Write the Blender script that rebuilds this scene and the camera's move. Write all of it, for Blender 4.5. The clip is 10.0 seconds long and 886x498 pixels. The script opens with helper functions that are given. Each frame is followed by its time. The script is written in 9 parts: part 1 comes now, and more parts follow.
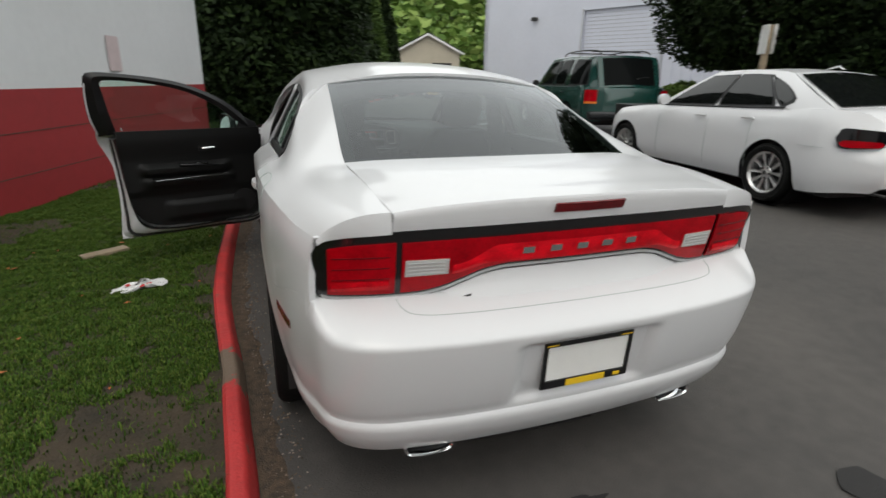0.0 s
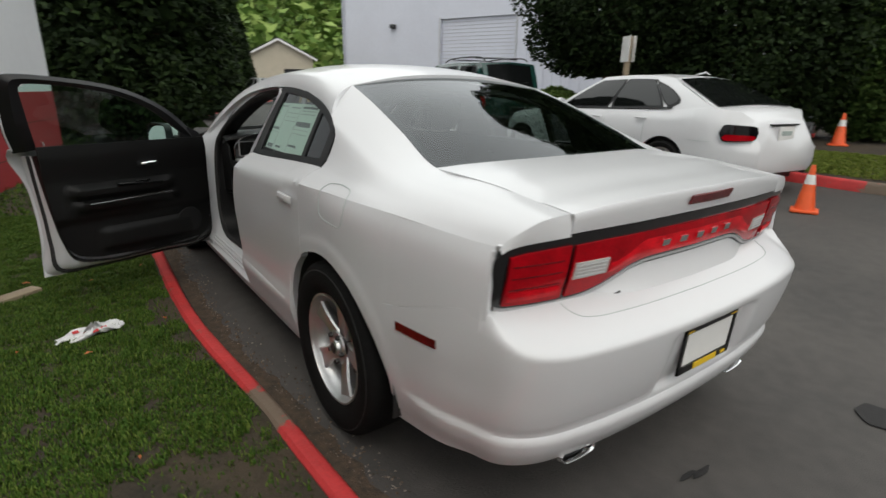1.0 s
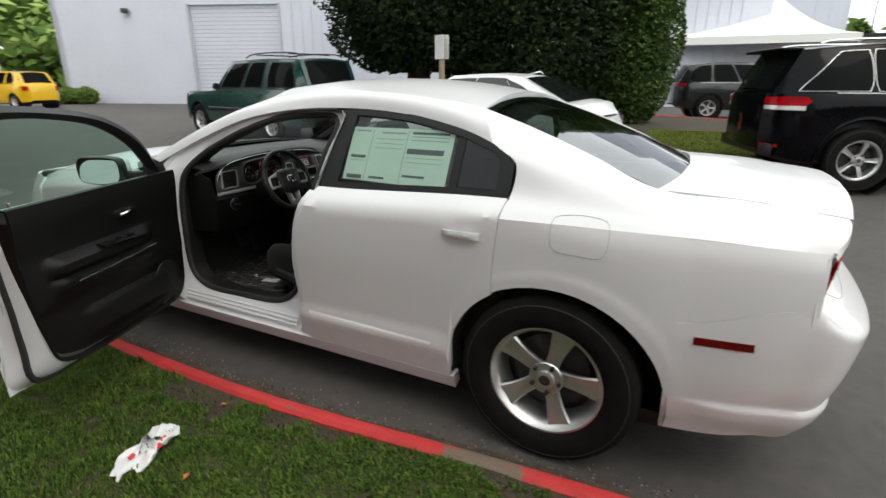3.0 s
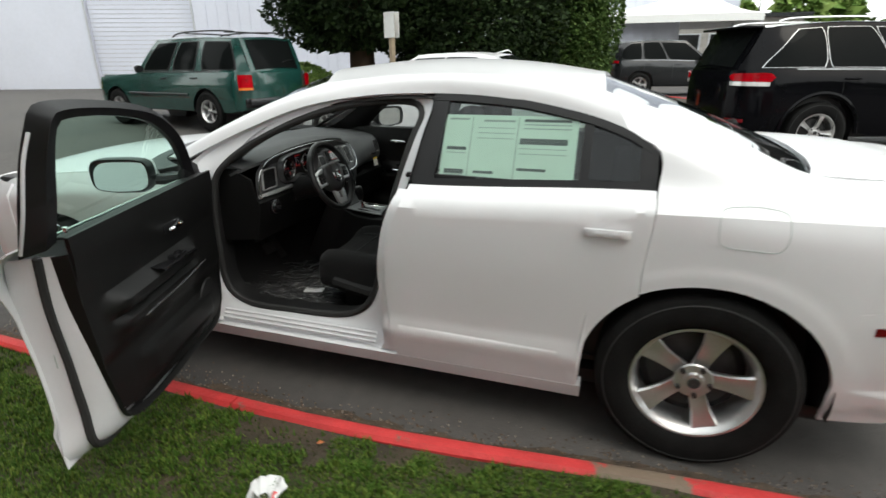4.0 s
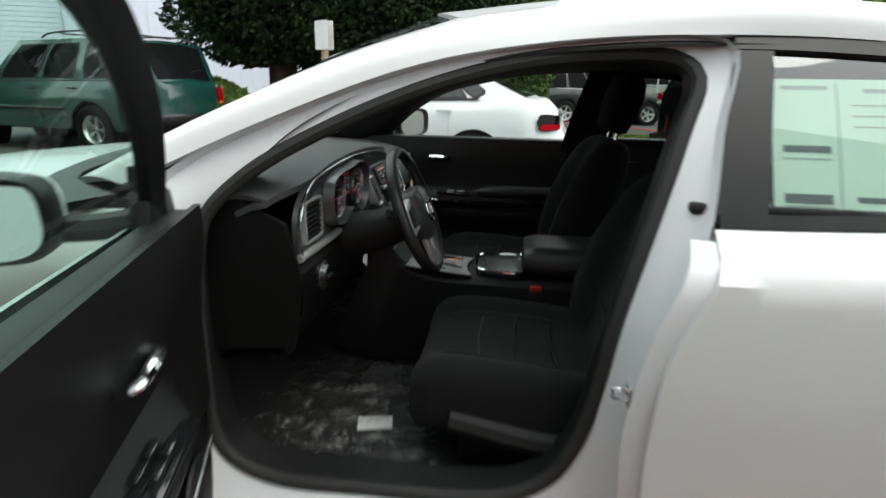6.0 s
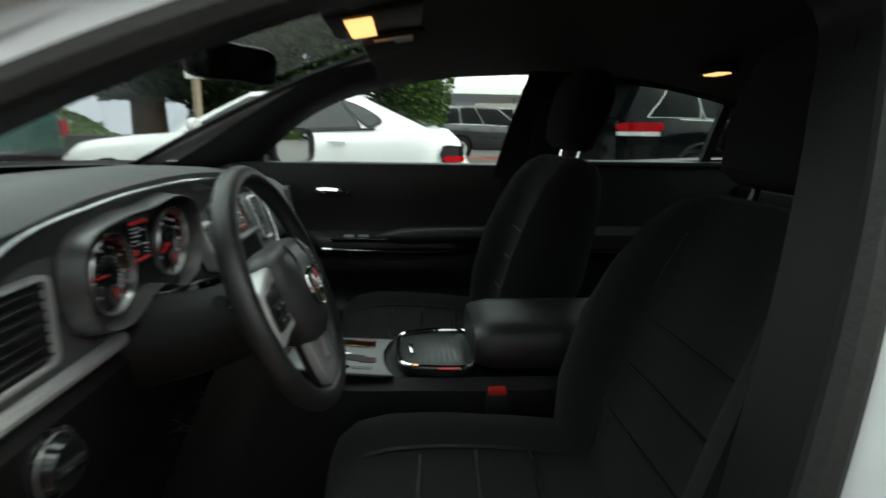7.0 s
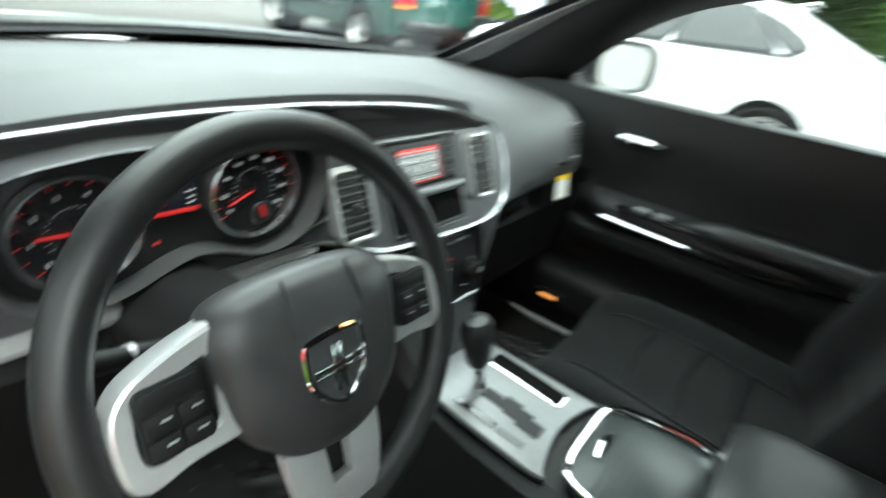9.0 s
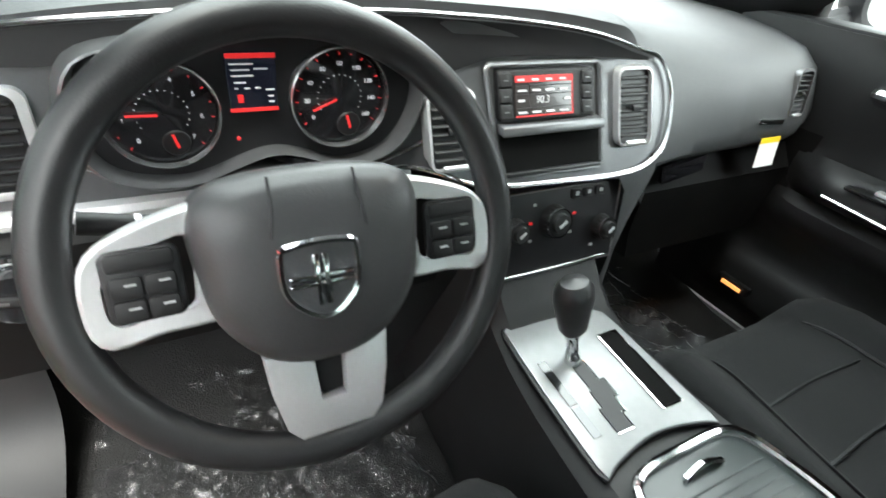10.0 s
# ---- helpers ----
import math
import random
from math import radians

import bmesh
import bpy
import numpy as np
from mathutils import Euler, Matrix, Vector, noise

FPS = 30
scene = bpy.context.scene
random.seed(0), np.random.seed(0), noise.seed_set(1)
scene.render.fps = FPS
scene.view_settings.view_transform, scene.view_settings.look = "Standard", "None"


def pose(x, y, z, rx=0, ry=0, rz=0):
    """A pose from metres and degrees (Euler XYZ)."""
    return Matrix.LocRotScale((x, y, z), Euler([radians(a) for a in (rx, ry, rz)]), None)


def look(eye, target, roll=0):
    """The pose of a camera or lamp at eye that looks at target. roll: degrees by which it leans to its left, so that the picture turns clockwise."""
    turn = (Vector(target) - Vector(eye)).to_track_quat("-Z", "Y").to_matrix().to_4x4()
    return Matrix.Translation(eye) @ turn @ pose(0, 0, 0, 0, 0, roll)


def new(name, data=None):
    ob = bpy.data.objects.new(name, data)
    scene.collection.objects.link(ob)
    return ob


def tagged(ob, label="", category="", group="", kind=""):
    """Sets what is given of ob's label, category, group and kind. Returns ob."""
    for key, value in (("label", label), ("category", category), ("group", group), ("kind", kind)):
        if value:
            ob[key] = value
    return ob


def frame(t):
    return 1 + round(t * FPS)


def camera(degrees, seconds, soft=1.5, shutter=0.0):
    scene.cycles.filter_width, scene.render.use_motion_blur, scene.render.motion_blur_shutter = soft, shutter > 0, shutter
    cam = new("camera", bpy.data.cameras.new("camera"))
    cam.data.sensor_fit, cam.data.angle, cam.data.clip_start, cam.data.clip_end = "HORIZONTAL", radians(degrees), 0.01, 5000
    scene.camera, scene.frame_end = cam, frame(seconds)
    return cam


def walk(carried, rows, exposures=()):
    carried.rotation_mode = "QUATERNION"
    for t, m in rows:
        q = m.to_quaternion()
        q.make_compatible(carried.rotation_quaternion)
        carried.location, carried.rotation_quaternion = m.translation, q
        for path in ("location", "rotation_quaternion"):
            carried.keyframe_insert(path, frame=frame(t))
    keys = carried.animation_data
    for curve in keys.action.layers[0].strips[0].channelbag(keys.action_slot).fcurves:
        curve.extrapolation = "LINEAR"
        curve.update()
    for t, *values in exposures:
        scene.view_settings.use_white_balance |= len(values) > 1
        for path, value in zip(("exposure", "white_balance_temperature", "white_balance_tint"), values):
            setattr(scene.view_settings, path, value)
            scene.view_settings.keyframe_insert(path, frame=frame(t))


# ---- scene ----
cam = camera(80.8, 10.0, 1.5, 0.5)
PATH = [
    (0, (-0.938, -2.216, 1.385), (-0.276, -0.434, 0.765), 1.1),
    (0.5, (-1.307, -2.02, 1.347), (-0.394, -0.347, 0.74), 0.9),
    (1, (-1.648, -1.764, 1.349), (-0.522, -0.22, 0.76), 0.9),
    (1.5, (-1.98, -1.496, 1.396), (-0.666, -0.113, 0.795), 0.6),
    (2, (-2.255, -1.151, 1.434), (-0.825, 0.083, 0.776), 0.3),
    (2.1, (-2.302, -1.085, 1.45), (-0.851, 0.123, 0.79), 0.5),
    (3.3, (-2.693, -0.226, 1.48), (-0.965, 0.557, 0.847), 0.2),
    (3.5, (-2.683, -0.061, 1.512), (-0.949, 0.685, 0.849), 0.6),
    (4, (-2.724, 0.358, 1.473), (-0.94, 0.95, 0.79), -0.4),
    (4.5, (-2.629, 0.737, 1.377), (-0.815, 1.278, 0.731), -1.9),
    (4.8, (-2.51, 0.909, 1.379), (-0.707, 1.399, 0.667), -0.2),
    (5, (-2.417, 1.051, 1.316), (-0.582, 1.47, 0.638), -0.9),
    (5.2, (-2.312, 1.159, 1.295), (-0.495, 1.534, 0.548), -2.2),
    (5.5, (-2.138, 1.275, 1.269), (-0.276, 1.562, 0.597), -0.1),
    (5.7, (-1.997, 1.38, 1.249), (-0.122, 1.657, 0.613), 0.9),
    (6.8, (-1.203, 1.57, 1.157), (0.767, 1.586, 0.809), 0.5),
    (7, (-1.109, 1.574, 1.132), (0.838, 1.428, 0.7), 0.9),
    (7.5, (-1.017, 1.568, 1.134), (0.914, 1.288, 0.697), 2.1),
    (8, (-0.953, 1.557, 1.134), (0.942, 1.204, 0.599), 1.3),
    (8.5, (-0.811, 1.522, 1.138), (1.096, 1.506, 0.536), 2.3),
    (8.7, (-0.72, 1.485, 1.176), (1.118, 1.894, 0.501), 6.5),
    (8.8, (-0.676, 1.482, 1.181), (1.094, 2.056, 0.45), 8.4),
    (9, (-0.607, 1.473, 1.176), (0.898, 2.474, 0.319), 9.2),
    (9.5, (-0.511, 1.465, 1.151), (0.457, 2.856, 0.089), 8.1),
    (10, (-0.461, 1.41, 1.146), (0.406, 2.834, 0.042), 7.0),
]
EXPOSE = [(0, -0.1, 6700, 14), (1, -0.1, 6700, 14), (2, 0.05, 6700, 14), (3.5, 0.53, 6700, 13), (4.5, 0.74, 6600, 11), (5.5, 0.82, 6500, 10), (6.8, 0.85, 6500, 5), (7.0, 0.98, 6500, 3), (7.5, 1.98, 6500, 0), (8, 2.5, 6500, 0), (8.5, 2.75, 6400, 0), (9, 2.75, 6300, 2), (9.5, 2.98, 6450, 9), (10, 3.32, 6450, 11)]
walk(cam, [(t, look(eye, target, roll)) for t, eye, target, roll in PATH], EXPOSE)
from mathutils.bvhtree import BVHTree

# ---------------------------------------------------------------- light
world = bpy.data.worlds.new("world")
scene.world = world
world.use_nodes = True
wn = world.node_tree
wn.nodes.clear()
w_out = wn.nodes.new("ShaderNodeOutputWorld")
w_bg = wn.nodes.new("ShaderNodeBackground")
w_sky = wn.nodes.new("ShaderNodeTexSky")
w_sky.sky_type = "NISHITA"
w_sky.sun_disc = False
w_sky.sun_elevation = radians(52)
w_sky.sun_rotation = radians(200)
w_sky.dust_density = 4.0
w_sky.air_density = 0.9
w_mix = wn.nodes.new("ShaderNodeMix")
w_mix.data_type = "RGBA"
w_mix.inputs[0].default_value = 0.82
w_mix.inputs[7].default_value = (9.75, 10.5, 10.2, 1)
wn.links.new(w_sky.outputs[0], w_mix.inputs[6])
wn.links.new(w_mix.outputs[2], w_bg.inputs[0])
w_bg.inputs[1].default_value = 0.16
wn.links.new(w_bg.outputs[0], w_out.inputs[0])

sun_data = bpy.data.lights.new("sun", "SUN")
sun_data.energy = 0.5
sun_data.angle = radians(25)
sun_data.color = (0.98, 0.98, 0.88)
sun = new("sun", sun_data)
sun.matrix_world = look((0, 0, 30), (0 + 8, 0 + 12, 0), 0)

# ---------------------------------------------------------------- helpers
MATS = {}


def mat(name, col, rough=0.6, metal=0.0, var=0.12, scale=6.0, bump=0.0, bscale=60.0, coat=0.0, spec=0.5, alpha=1.0, emit=None, estr=0.0, fleck=None, sheen=0.0):
    """Principled surface with colour variation at two scales and fine relief."""
    m = bpy.data.materials.new(name)
    m.use_nodes = True
    n, l = m.node_tree.nodes, m.node_tree.links
    b = n["Principled BSDF"]
    b.inputs["Roughness"].default_value = rough
    b.inputs["Metallic"].default_value = metal
    b.inputs["Coat Weight"].default_value = coat
    b.inputs["Coat Roughness"].default_value = 0.04
    b.inputs["Specular IOR Level"].default_value = spec
    b.inputs["Sheen Weight"].default_value = sheen
    b.inputs["Base Color"].default_value = (*col, 1)
    tc = n.new("ShaderNodeTexCoord")
    if var > 0:
        big = n.new("ShaderNodeTexNoise")
        big.inputs["Scale"].default_value = scale
        big.inputs["Detail"].default_value = 6
        fine = n.new("ShaderNodeTexNoise")
        fine.inputs["Scale"].default_value = scale * 14
        fine.inputs["Detail"].default_value = 4
        l.new(tc.outputs["Object"], big.inputs["Vector"])
        l.new(tc.outputs["Object"], fine.inputs["Vector"])
        add = n.new("ShaderNodeMath")
        add.operation = "MULTIPLY_ADD"
        l.new(fine.outputs[0], add.inputs[0])
        add.inputs[1].default_value = 0.5
        l.new(big.outputs[0], add.inputs[2])
        ramp = n.new("ShaderNodeMapRange")
        ramp.inputs[1].default_value = 0.45
        ramp.inputs[2].default_value = 1.05
        l.new(add.outputs[0], ramp.inputs[0])
        mix = n.new("ShaderNodeMix")
        mix.data_type = "RGBA"
        mix.inputs[6].default_value = (*[c * (1 - var) for c in col], 1)
        mix.inputs[7].default_value = (*[min(1, c * (1 + var)) for c in (fleck or col)], 1)
        l.new(ramp.outputs[0], mix.inputs[0])
        l.new(mix.outputs[2], b.inputs["Base Color"])
        rr = n.new("ShaderNodeMapRange")
        rr.inputs[3].default_value = max(0.02, rough * 0.85)
        rr.inputs[4].default_value = min(1, rough * 1.15)
        l.new(big.outputs[0], rr.inputs[0])
        l.new(rr.outputs[0], b.inputs["Roughness"])
    if bump > 0:
        t = n.new("ShaderNodeTexNoise")
        t.inputs["Scale"].default_value = bscale
        t.inputs["Detail"].default_value = 5
        l.new(tc.outputs["Object"], t.inputs["Vector"])
        bp = n.new("ShaderNodeBump")
        bp.inputs["Strength"].default_value = bump
        bp.inputs["Distance"].default_value = 0.01
        l.new(t.outputs[0], bp.inputs["Height"])
        l.new(bp.outputs[0], b.inputs["Normal"])
    if emit:
        b.inputs["Emission Color"].default_value = (*emit, 1)
        b.inputs["Emission Strength"].default_value = estr
    MATS[name] = m
    return m


def sheen_of(n, l, base):
    """Gloss of a thin pane, the same from both sides: little head-on, much at a glancing angle."""
    lw = n.new("ShaderNodeLayerWeight")
    lw.inputs["Blend"].default_value = 0.5
    pw = n.new("ShaderNodeMath")
    pw.operation = "POWER"
    pw.inputs[1].default_value = 4.5
    l.new(lw.outputs["Facing"], pw.inputs[0])
    ma = n.new("ShaderNodeMath")
    ma.operation = "MULTIPLY_ADD"
    ma.inputs[1].default_value = 1 - base
    ma.inputs[2].default_value = base
    l.new(pw.outputs[0], ma.inputs[0])
    return ma.outputs[0]


def glass_mat(name, tint, rough=0.0, keep=0.75, ior=1.5):
    """Thin pane: a mirror-like coat over a tinted see-through sheet."""
    m = bpy.data.materials.new(name)
    m.use_nodes = True
    n, l = m.node_tree.nodes, m.node_tree.links
    n.clear()
    out = n.new("ShaderNodeOutputMaterial")
    tr = n.new("ShaderNodeBsdfTransparent")
    tr.inputs[0].default_value = (*tint, 1)
    gl = n.new("ShaderNodeBsdfGlossy")
    gl.inputs["Roughness"].default_value = rough
    gl.inputs["Color"].default_value = (0.95, 0.97, 1, 1)
    mx = n.new("ShaderNodeMixShader")
    l.new(sheen_of(n, l, ((ior - 1) / (ior + 1)) ** 2 * 1.8), mx.inputs[0])
    l.new(tr.outputs[0], mx.inputs[1])
    l.new(gl.outputs[0], mx.inputs[2])
    l.new(mx.outputs[0], out.inputs[0])
    MATS[name] = m
    return m


def thing(name, label, category, loc=(0, 0, 0), yaw=0.0, group="", kind=""):
    ob = new(name)
    ob.empty_display_size = 0.1
    ob.matrix_world = pose(*loc, 0, 0, yaw)
    return tagged(ob, label, category, group, kind)


def part(name, bm, material, parent=None, label="", smooth=True, m=None):
    """Links a bmesh as one mesh object under a thing or a part; the bmesh is in the top thing's frame."""
    me = bpy.data.meshes.new(name)
    if smooth:
        for f in bm.faces:
            f.smooth = True
    bm.to_mesh(me)
    bm.free()
    me.materials.append(material)
    if smooth:
        me.set_sharp_from_angle(angle=radians(38))
    ob = new(name, me)
    if parent is not None:
        ob.parent = parent
    if m is not None:
        ob.matrix_basis = m
    if label:
        ob["label"] = label
    return ob


def smoothstep(a, b, x):
    t = min(1, max(0, (x - a) / (b - a)))
    return t * t * (3 - 2 * t)


def lerp(a, b, t):
    return a + (b - a) * t


def table(xs, ys):
    """A smooth curve through a few values."""
    xs, ys = np.array(xs, float), np.array(ys, float)
    d = np.diff(ys) / np.diff(xs)
    s = np.zeros(len(xs))
    s[0], s[-1] = d[0], d[-1]
    for i in range(1, len(xs) - 1):
        s[i] = 0 if d[i - 1] * d[i] <= 0 else 2 * d[i - 1] * d[i] / (d[i - 1] + d[i])

    def f(x):
        x = min(max(x, xs[0]), xs[-1])
        i = min(int(np.searchsorted(xs, x, side="right")) - 1, len(xs) - 2)
        h = xs[i + 1] - xs[i]
        t = (x - xs[i]) / h
        return float((1 + 2 * t) * (1 - t) ** 2 * ys[i] + t * (1 - t) ** 2 * h * s[i] + t * t * (3 - 2 * t) * ys[i + 1] + t * t * (t - 1) * h * s[i + 1])

    return f


def spline(pts, n, closed=False):
    """n points evenly along a rounded curve through a few control points."""
    p = [Vector(q) for q in pts]
    k = len(p)
    dense = []
    segs = k if closed else k - 1
    for i in range(segs):
        if closed:
            a, b, c, d = p[(i - 1) % k], p[i], p[(i + 1) % k], p[(i + 2) % k]
        else:
            b, c = p[i], p[i + 1]
            a = p[i - 1] if i > 0 else b * 2 - c
            d = p[i + 2] if i + 2 < k else c * 2 - b
        t0 = 0.0
        t1 = t0 + max(1e-4, (b - a).length ** 0.5)
        t2 = t1 + max(1e-4, (c - b).length ** 0.5)
        t3 = t2 + max(1e-4, (d - c).length ** 0.5)
        for j in range(16):
            t = t1 + (t2 - t1) * j / 16
            a1 = a * ((t1 - t) / (t1 - t0)) + b * ((t - t0) / (t1 - t0))
            a2 = b * ((t2 - t) / (t2 - t1)) + c * ((t - t1) / (t2 - t1))
            a3 = c * ((t3 - t) / (t3 - t2)) + d * ((t - t2) / (t3 - t2))
            b1 = a1 * ((t2 - t) / (t2 - t0)) + a2 * ((t - t0) / (t2 - t0))
            b2 = a2 * ((t3 - t) / (t3 - t1)) + a3 * ((t - t1) / (t3 - t1))
            dense.append(b1 * ((t2 - t) / (t2 - t1)) + b2 * ((t - t1) / (t2 - t1)))
    dense.append(p[0].copy() if closed else p[-1].copy())
    acc = [0.0]
    for i in range(1, len(dense)):
        acc.append(acc[-1] + (dense[i] - dense[i - 1]).length)
    out, j = [], 0
    m = n if closed else n - 1
    for i in range(n):
        s = acc[-1] * i / m
        while j < len(acc) - 2 and acc[j + 1] < s:
            j += 1
        t = (s - acc[j]) / max(1e-9, acc[j + 1] - acc[j])
        out.append(dense[j].lerp(dense[j + 1], min(1, t)))
    return out


def sheet(rows, thick=0.0, closed_u=False, closed_v=False, flip=False):
    """A surface from rows of points, given a thickness behind it (against its normals) where thick is set."""
    bm = bmesh.new()
    nr, nc = len(rows), len(rows[0])
    vs = [[bm.verts.new(q) for q in r] for r in rows]
    for i in range(nr if closed_v else nr - 1):
        for j in range(nc if closed_u else nc - 1):
            q = [vs[i][j], vs[i][(j + 1) % nc], vs[(i + 1) % nr][(j + 1) % nc], vs[(i + 1) % nr][j]]
            if flip:
                q.reverse()
            q = list(dict.fromkeys(q))
            if len(q) >= 3:
                try:
                    bm.faces.new(q)
                except ValueError:
                    pass
    bmesh.ops.remove_doubles(bm, verts=bm.verts, dist=1e-5)
    bm.normal_update()
    if thick:
        thicken(bm, thick)
    return bm


def thicken(bm, thick):
    bm.normal_update()
    front = list(bm.faces)
    edges = [e for e in bm.edges if len(e.link_faces) == 1]
    back = {v: bm.verts.new(v.co - v.normal * thick) for v in list(bm.verts)}
    for f in front:
        try:
            bm.faces.new([back[v] for v in reversed(f.verts)])
        except ValueError:
            pass
    for e in edges:
        f = e.link_faces[0]
        a, b = e.verts
        vs = list(f.verts)
        i = vs.index(a)
        if vs[(i + 1) % len(vs)] is not b:
            a, b = b, a
        try:
            bm.faces.new([b, a, back[a], back[b]])
        except ValueError:
            pass
    bm.normal_update()
    return bm


def coons(c0, c1, d0, d1, nu, nv, thick=0.0, flip=False, raw=False, fade=1.0):
    """A patch between two long curves c0, c1 and two short ones d0, d1 (c0 starts where d0 starts, c1 where d0 ends)."""
    c0, c1, d0, d1 = spline(c0, nu), spline(c1, nu), spline(d0, nv), spline(d1, nv)
    rows = []
    for j in range(nv):
        v = j / (nv - 1)
        row = []
        for i in range(nu):
            u = i / (nu - 1)
            e0, e1 = d0[j] - d0[0].lerp(d0[-1], v), d1[j] - d1[0].lerp(d1[-1], v)
            row.append(c0[i].lerp(c1[i], v) + e0 * (1 - u) ** fade + e1 * u ** fade)
        rows.append(row)
    return rows if raw else sheet(rows, thick, flip=flip)


def loft(curves, n, thick=0.0, flip=False, closed=False, raw=False):
    rows = [spline(c, n, closed) for c in curves]
    return rows if raw else sheet(rows, thick, closed_u=closed, flip=flip)


def box(x0, x1, y0, y1, z0, z1, bev=0.004, seg=2, bm=None):
    own = bm is None
    bm = bm or bmesh.new()
    r = bmesh.ops.create_cube(bm, size=1.0, matrix=Matrix.Translation(((x0 + x1) / 2, (y0 + y1) / 2, (z0 + z1) / 2)) @ Matrix.Diagonal((x1 - x0, y1 - y0, z1 - z0, 1)))
    if bev and own:
        bmesh.ops.bevel(bm, geom=list(bm.edges), offset=min(bev, 0.45 * min(x1 - x0, y1 - y0, z1 - z0)), segments=seg, affect="EDGES", profile=0.5)
    return bm


def moved(bm, m):
    bmesh.ops.transform(bm, matrix=m, verts=bm.verts)
    return bm


def joined(*bms):
    out = bms[0]
    for b in bms[1:]:
        me = bpy.data.meshes.new("tmp")
        b.to_mesh(me)
        b.free()
        out.from_mesh(me)
        bpy.data.meshes.remove(me)
    return out


def mirror(bm):
    bmesh.ops.transform(bm, matrix=Matrix.Diagonal((-1, 1, 1, 1)), verts=bm.verts)
    bmesh.ops.reverse_faces(bm, faces=bm.faces)
    return bm


def lathe(profile, n=32, axis="x", arc=2 * math.pi, centre=(0, 0, 0)):
    """Turns a profile of (along, radius) round an axis."""
    rows = []
    full = abs(arc - 2 * math.pi) < 1e-6
    for a, r in profile:
        row = []
        for i in range(n if full else n + 1):
            t = arc * i / n
            c, s = r * math.cos(t), r * math.sin(t)
            p = (a, c, s) if axis == "x" else (c, a, s) if axis == "y" else (c, s, a)
            row.append(Vector(p) + Vector(centre))
        rows.append(row)
    bm = sheet(rows, closed_u=full, flip=(axis != "y"))
    bmesh.ops.recalc_face_normals(bm, faces=bm.faces)
    return bm


def tube(pts, r, n=8, closed=False, count=None, sx=1.0, caps=True):
    """A round bar along a curve; r is a number or a function of 0..1."""
    path = spline(pts, count or max(8, 6 * len(pts)), closed)
    k = len(path)
    rows = []
    up = None
    for i, p in enumerate(path):
        d = (path[(i + 1) % k] - path[i - 1]) if closed else (path[min(i + 1, k - 1)] - path[max(i - 1, 0)])
        d.normalize()
        if up is None:
            up = d.orthogonal().normalized()
        up = (up - d * up.dot(d)).normalized()
        side = d.cross(up)
        rr = r(i / (k - 1)) if callable(r) else r
        rows.append([p + (up * math.cos(2 * math.pi * j / n) * sx + side * math.sin(2 * math.pi * j / n)) * rr for j in range(n)])
    bm = sheet(rows, closed_u=True, closed_v=closed)
    if caps and not closed:
        bm.verts.ensure_lookup_table()
        for ends in (rows[0], rows[-1]):
            vs = []
            for q in ends:
                best = min(bm.verts, key=lambda v: (v.co - q).length_squared)
                vs.append(best)
            try:
                bm.faces.new(vs)
            except ValueError:
                pass
    bmesh.ops.recalc_face_normals(bm, faces=bm.faces)
    return bm


def squared(pts, closed=True):
    """More points near each corner, so that a bar along them keeps its corners."""
    out = []
    p = [Vector(q) for q in pts]
    for i in range(len(p) if closed else len(p) - 1):
        a, b = p[i], p[(i + 1) % len(p)]
        out += [a] + [a.lerp(b, t) for t in (0.06, 0.3, 0.7, 0.94)]
    return out if closed else out + [p[-1]]


def slab(outline, depth, axis="z", at=0.0, bev=0.0):
    """A flat plate: a closed outline in a plane, pushed out along the axis by depth."""
    bm = bmesh.new()

    def p(a, b, c):
        return (c, a, b) if axis == "x" else (a, c, b) if axis == "y" else (a, b, c)

    lo = [bm.verts.new(p(a, b, at)) for a, b in outline]
    hi = [bm.verts.new(p(a, b, at + depth)) for a, b in outline]
    k = len(outline)
    bm.faces.new(lo)
    top = bm.faces.new(hi)
    for i in range(k):
        bm.faces.new([lo[i], lo[(i + 1) % k], hi[(i + 1) % k], hi[i]])
    bmesh.ops.recalc_face_normals(bm, faces=bm.faces)
    if bev:
        es = [e for e in bm.edges if all(v in lo for v in e.verts) or all(v in hi for v in e.verts)]
        bmesh.ops.bevel(bm, geom=es, offset=bev, segments=2, affect="EDGES", profile=0.5)
    return bm


def rrect(cx, cy, w, h, r, n=5):
    """A rounded rectangle as an outline."""
    out = []
    for sx, sy, a0 in ((1, 1, 0), (-1, 1, 90), (-1, -1, 180), (1, -1, 270)):
        for i in range(n + 1):
            a = radians(a0 + 90 * i / n)
            out.append((cx + sx * (w / 2 - r) + r * math.cos(a), cy + sy * (h / 2 - r) + r * math.sin(a)))
    return out


def letters(text, size, depth, material, parent, m, name="letter", label=""):
    """Writing as thin raised letters, each line one mesh."""
    cu = bpy.data.curves.new(name, "FONT")
    cu.body = text
    cu.size = size
    cu.extrude = depth
    cu.align_x = "CENTER"
    cu.align_y = "CENTER"
    cu.resolution_u = 3
    tmp = new(name, cu)
    dg = bpy.context.evaluated_depsgraph_get()
    me = bpy.data.meshes.new_from_object(tmp.evaluated_get(dg))
    bpy.data.objects.remove(tmp)
    ob = new(name, me)
    me.materials.clear()
    me.materials.append(material)
    if parent is not None:
        ob.parent = parent
    ob.matrix_basis = m
    if label:
        ob["label"] = label
    return ob

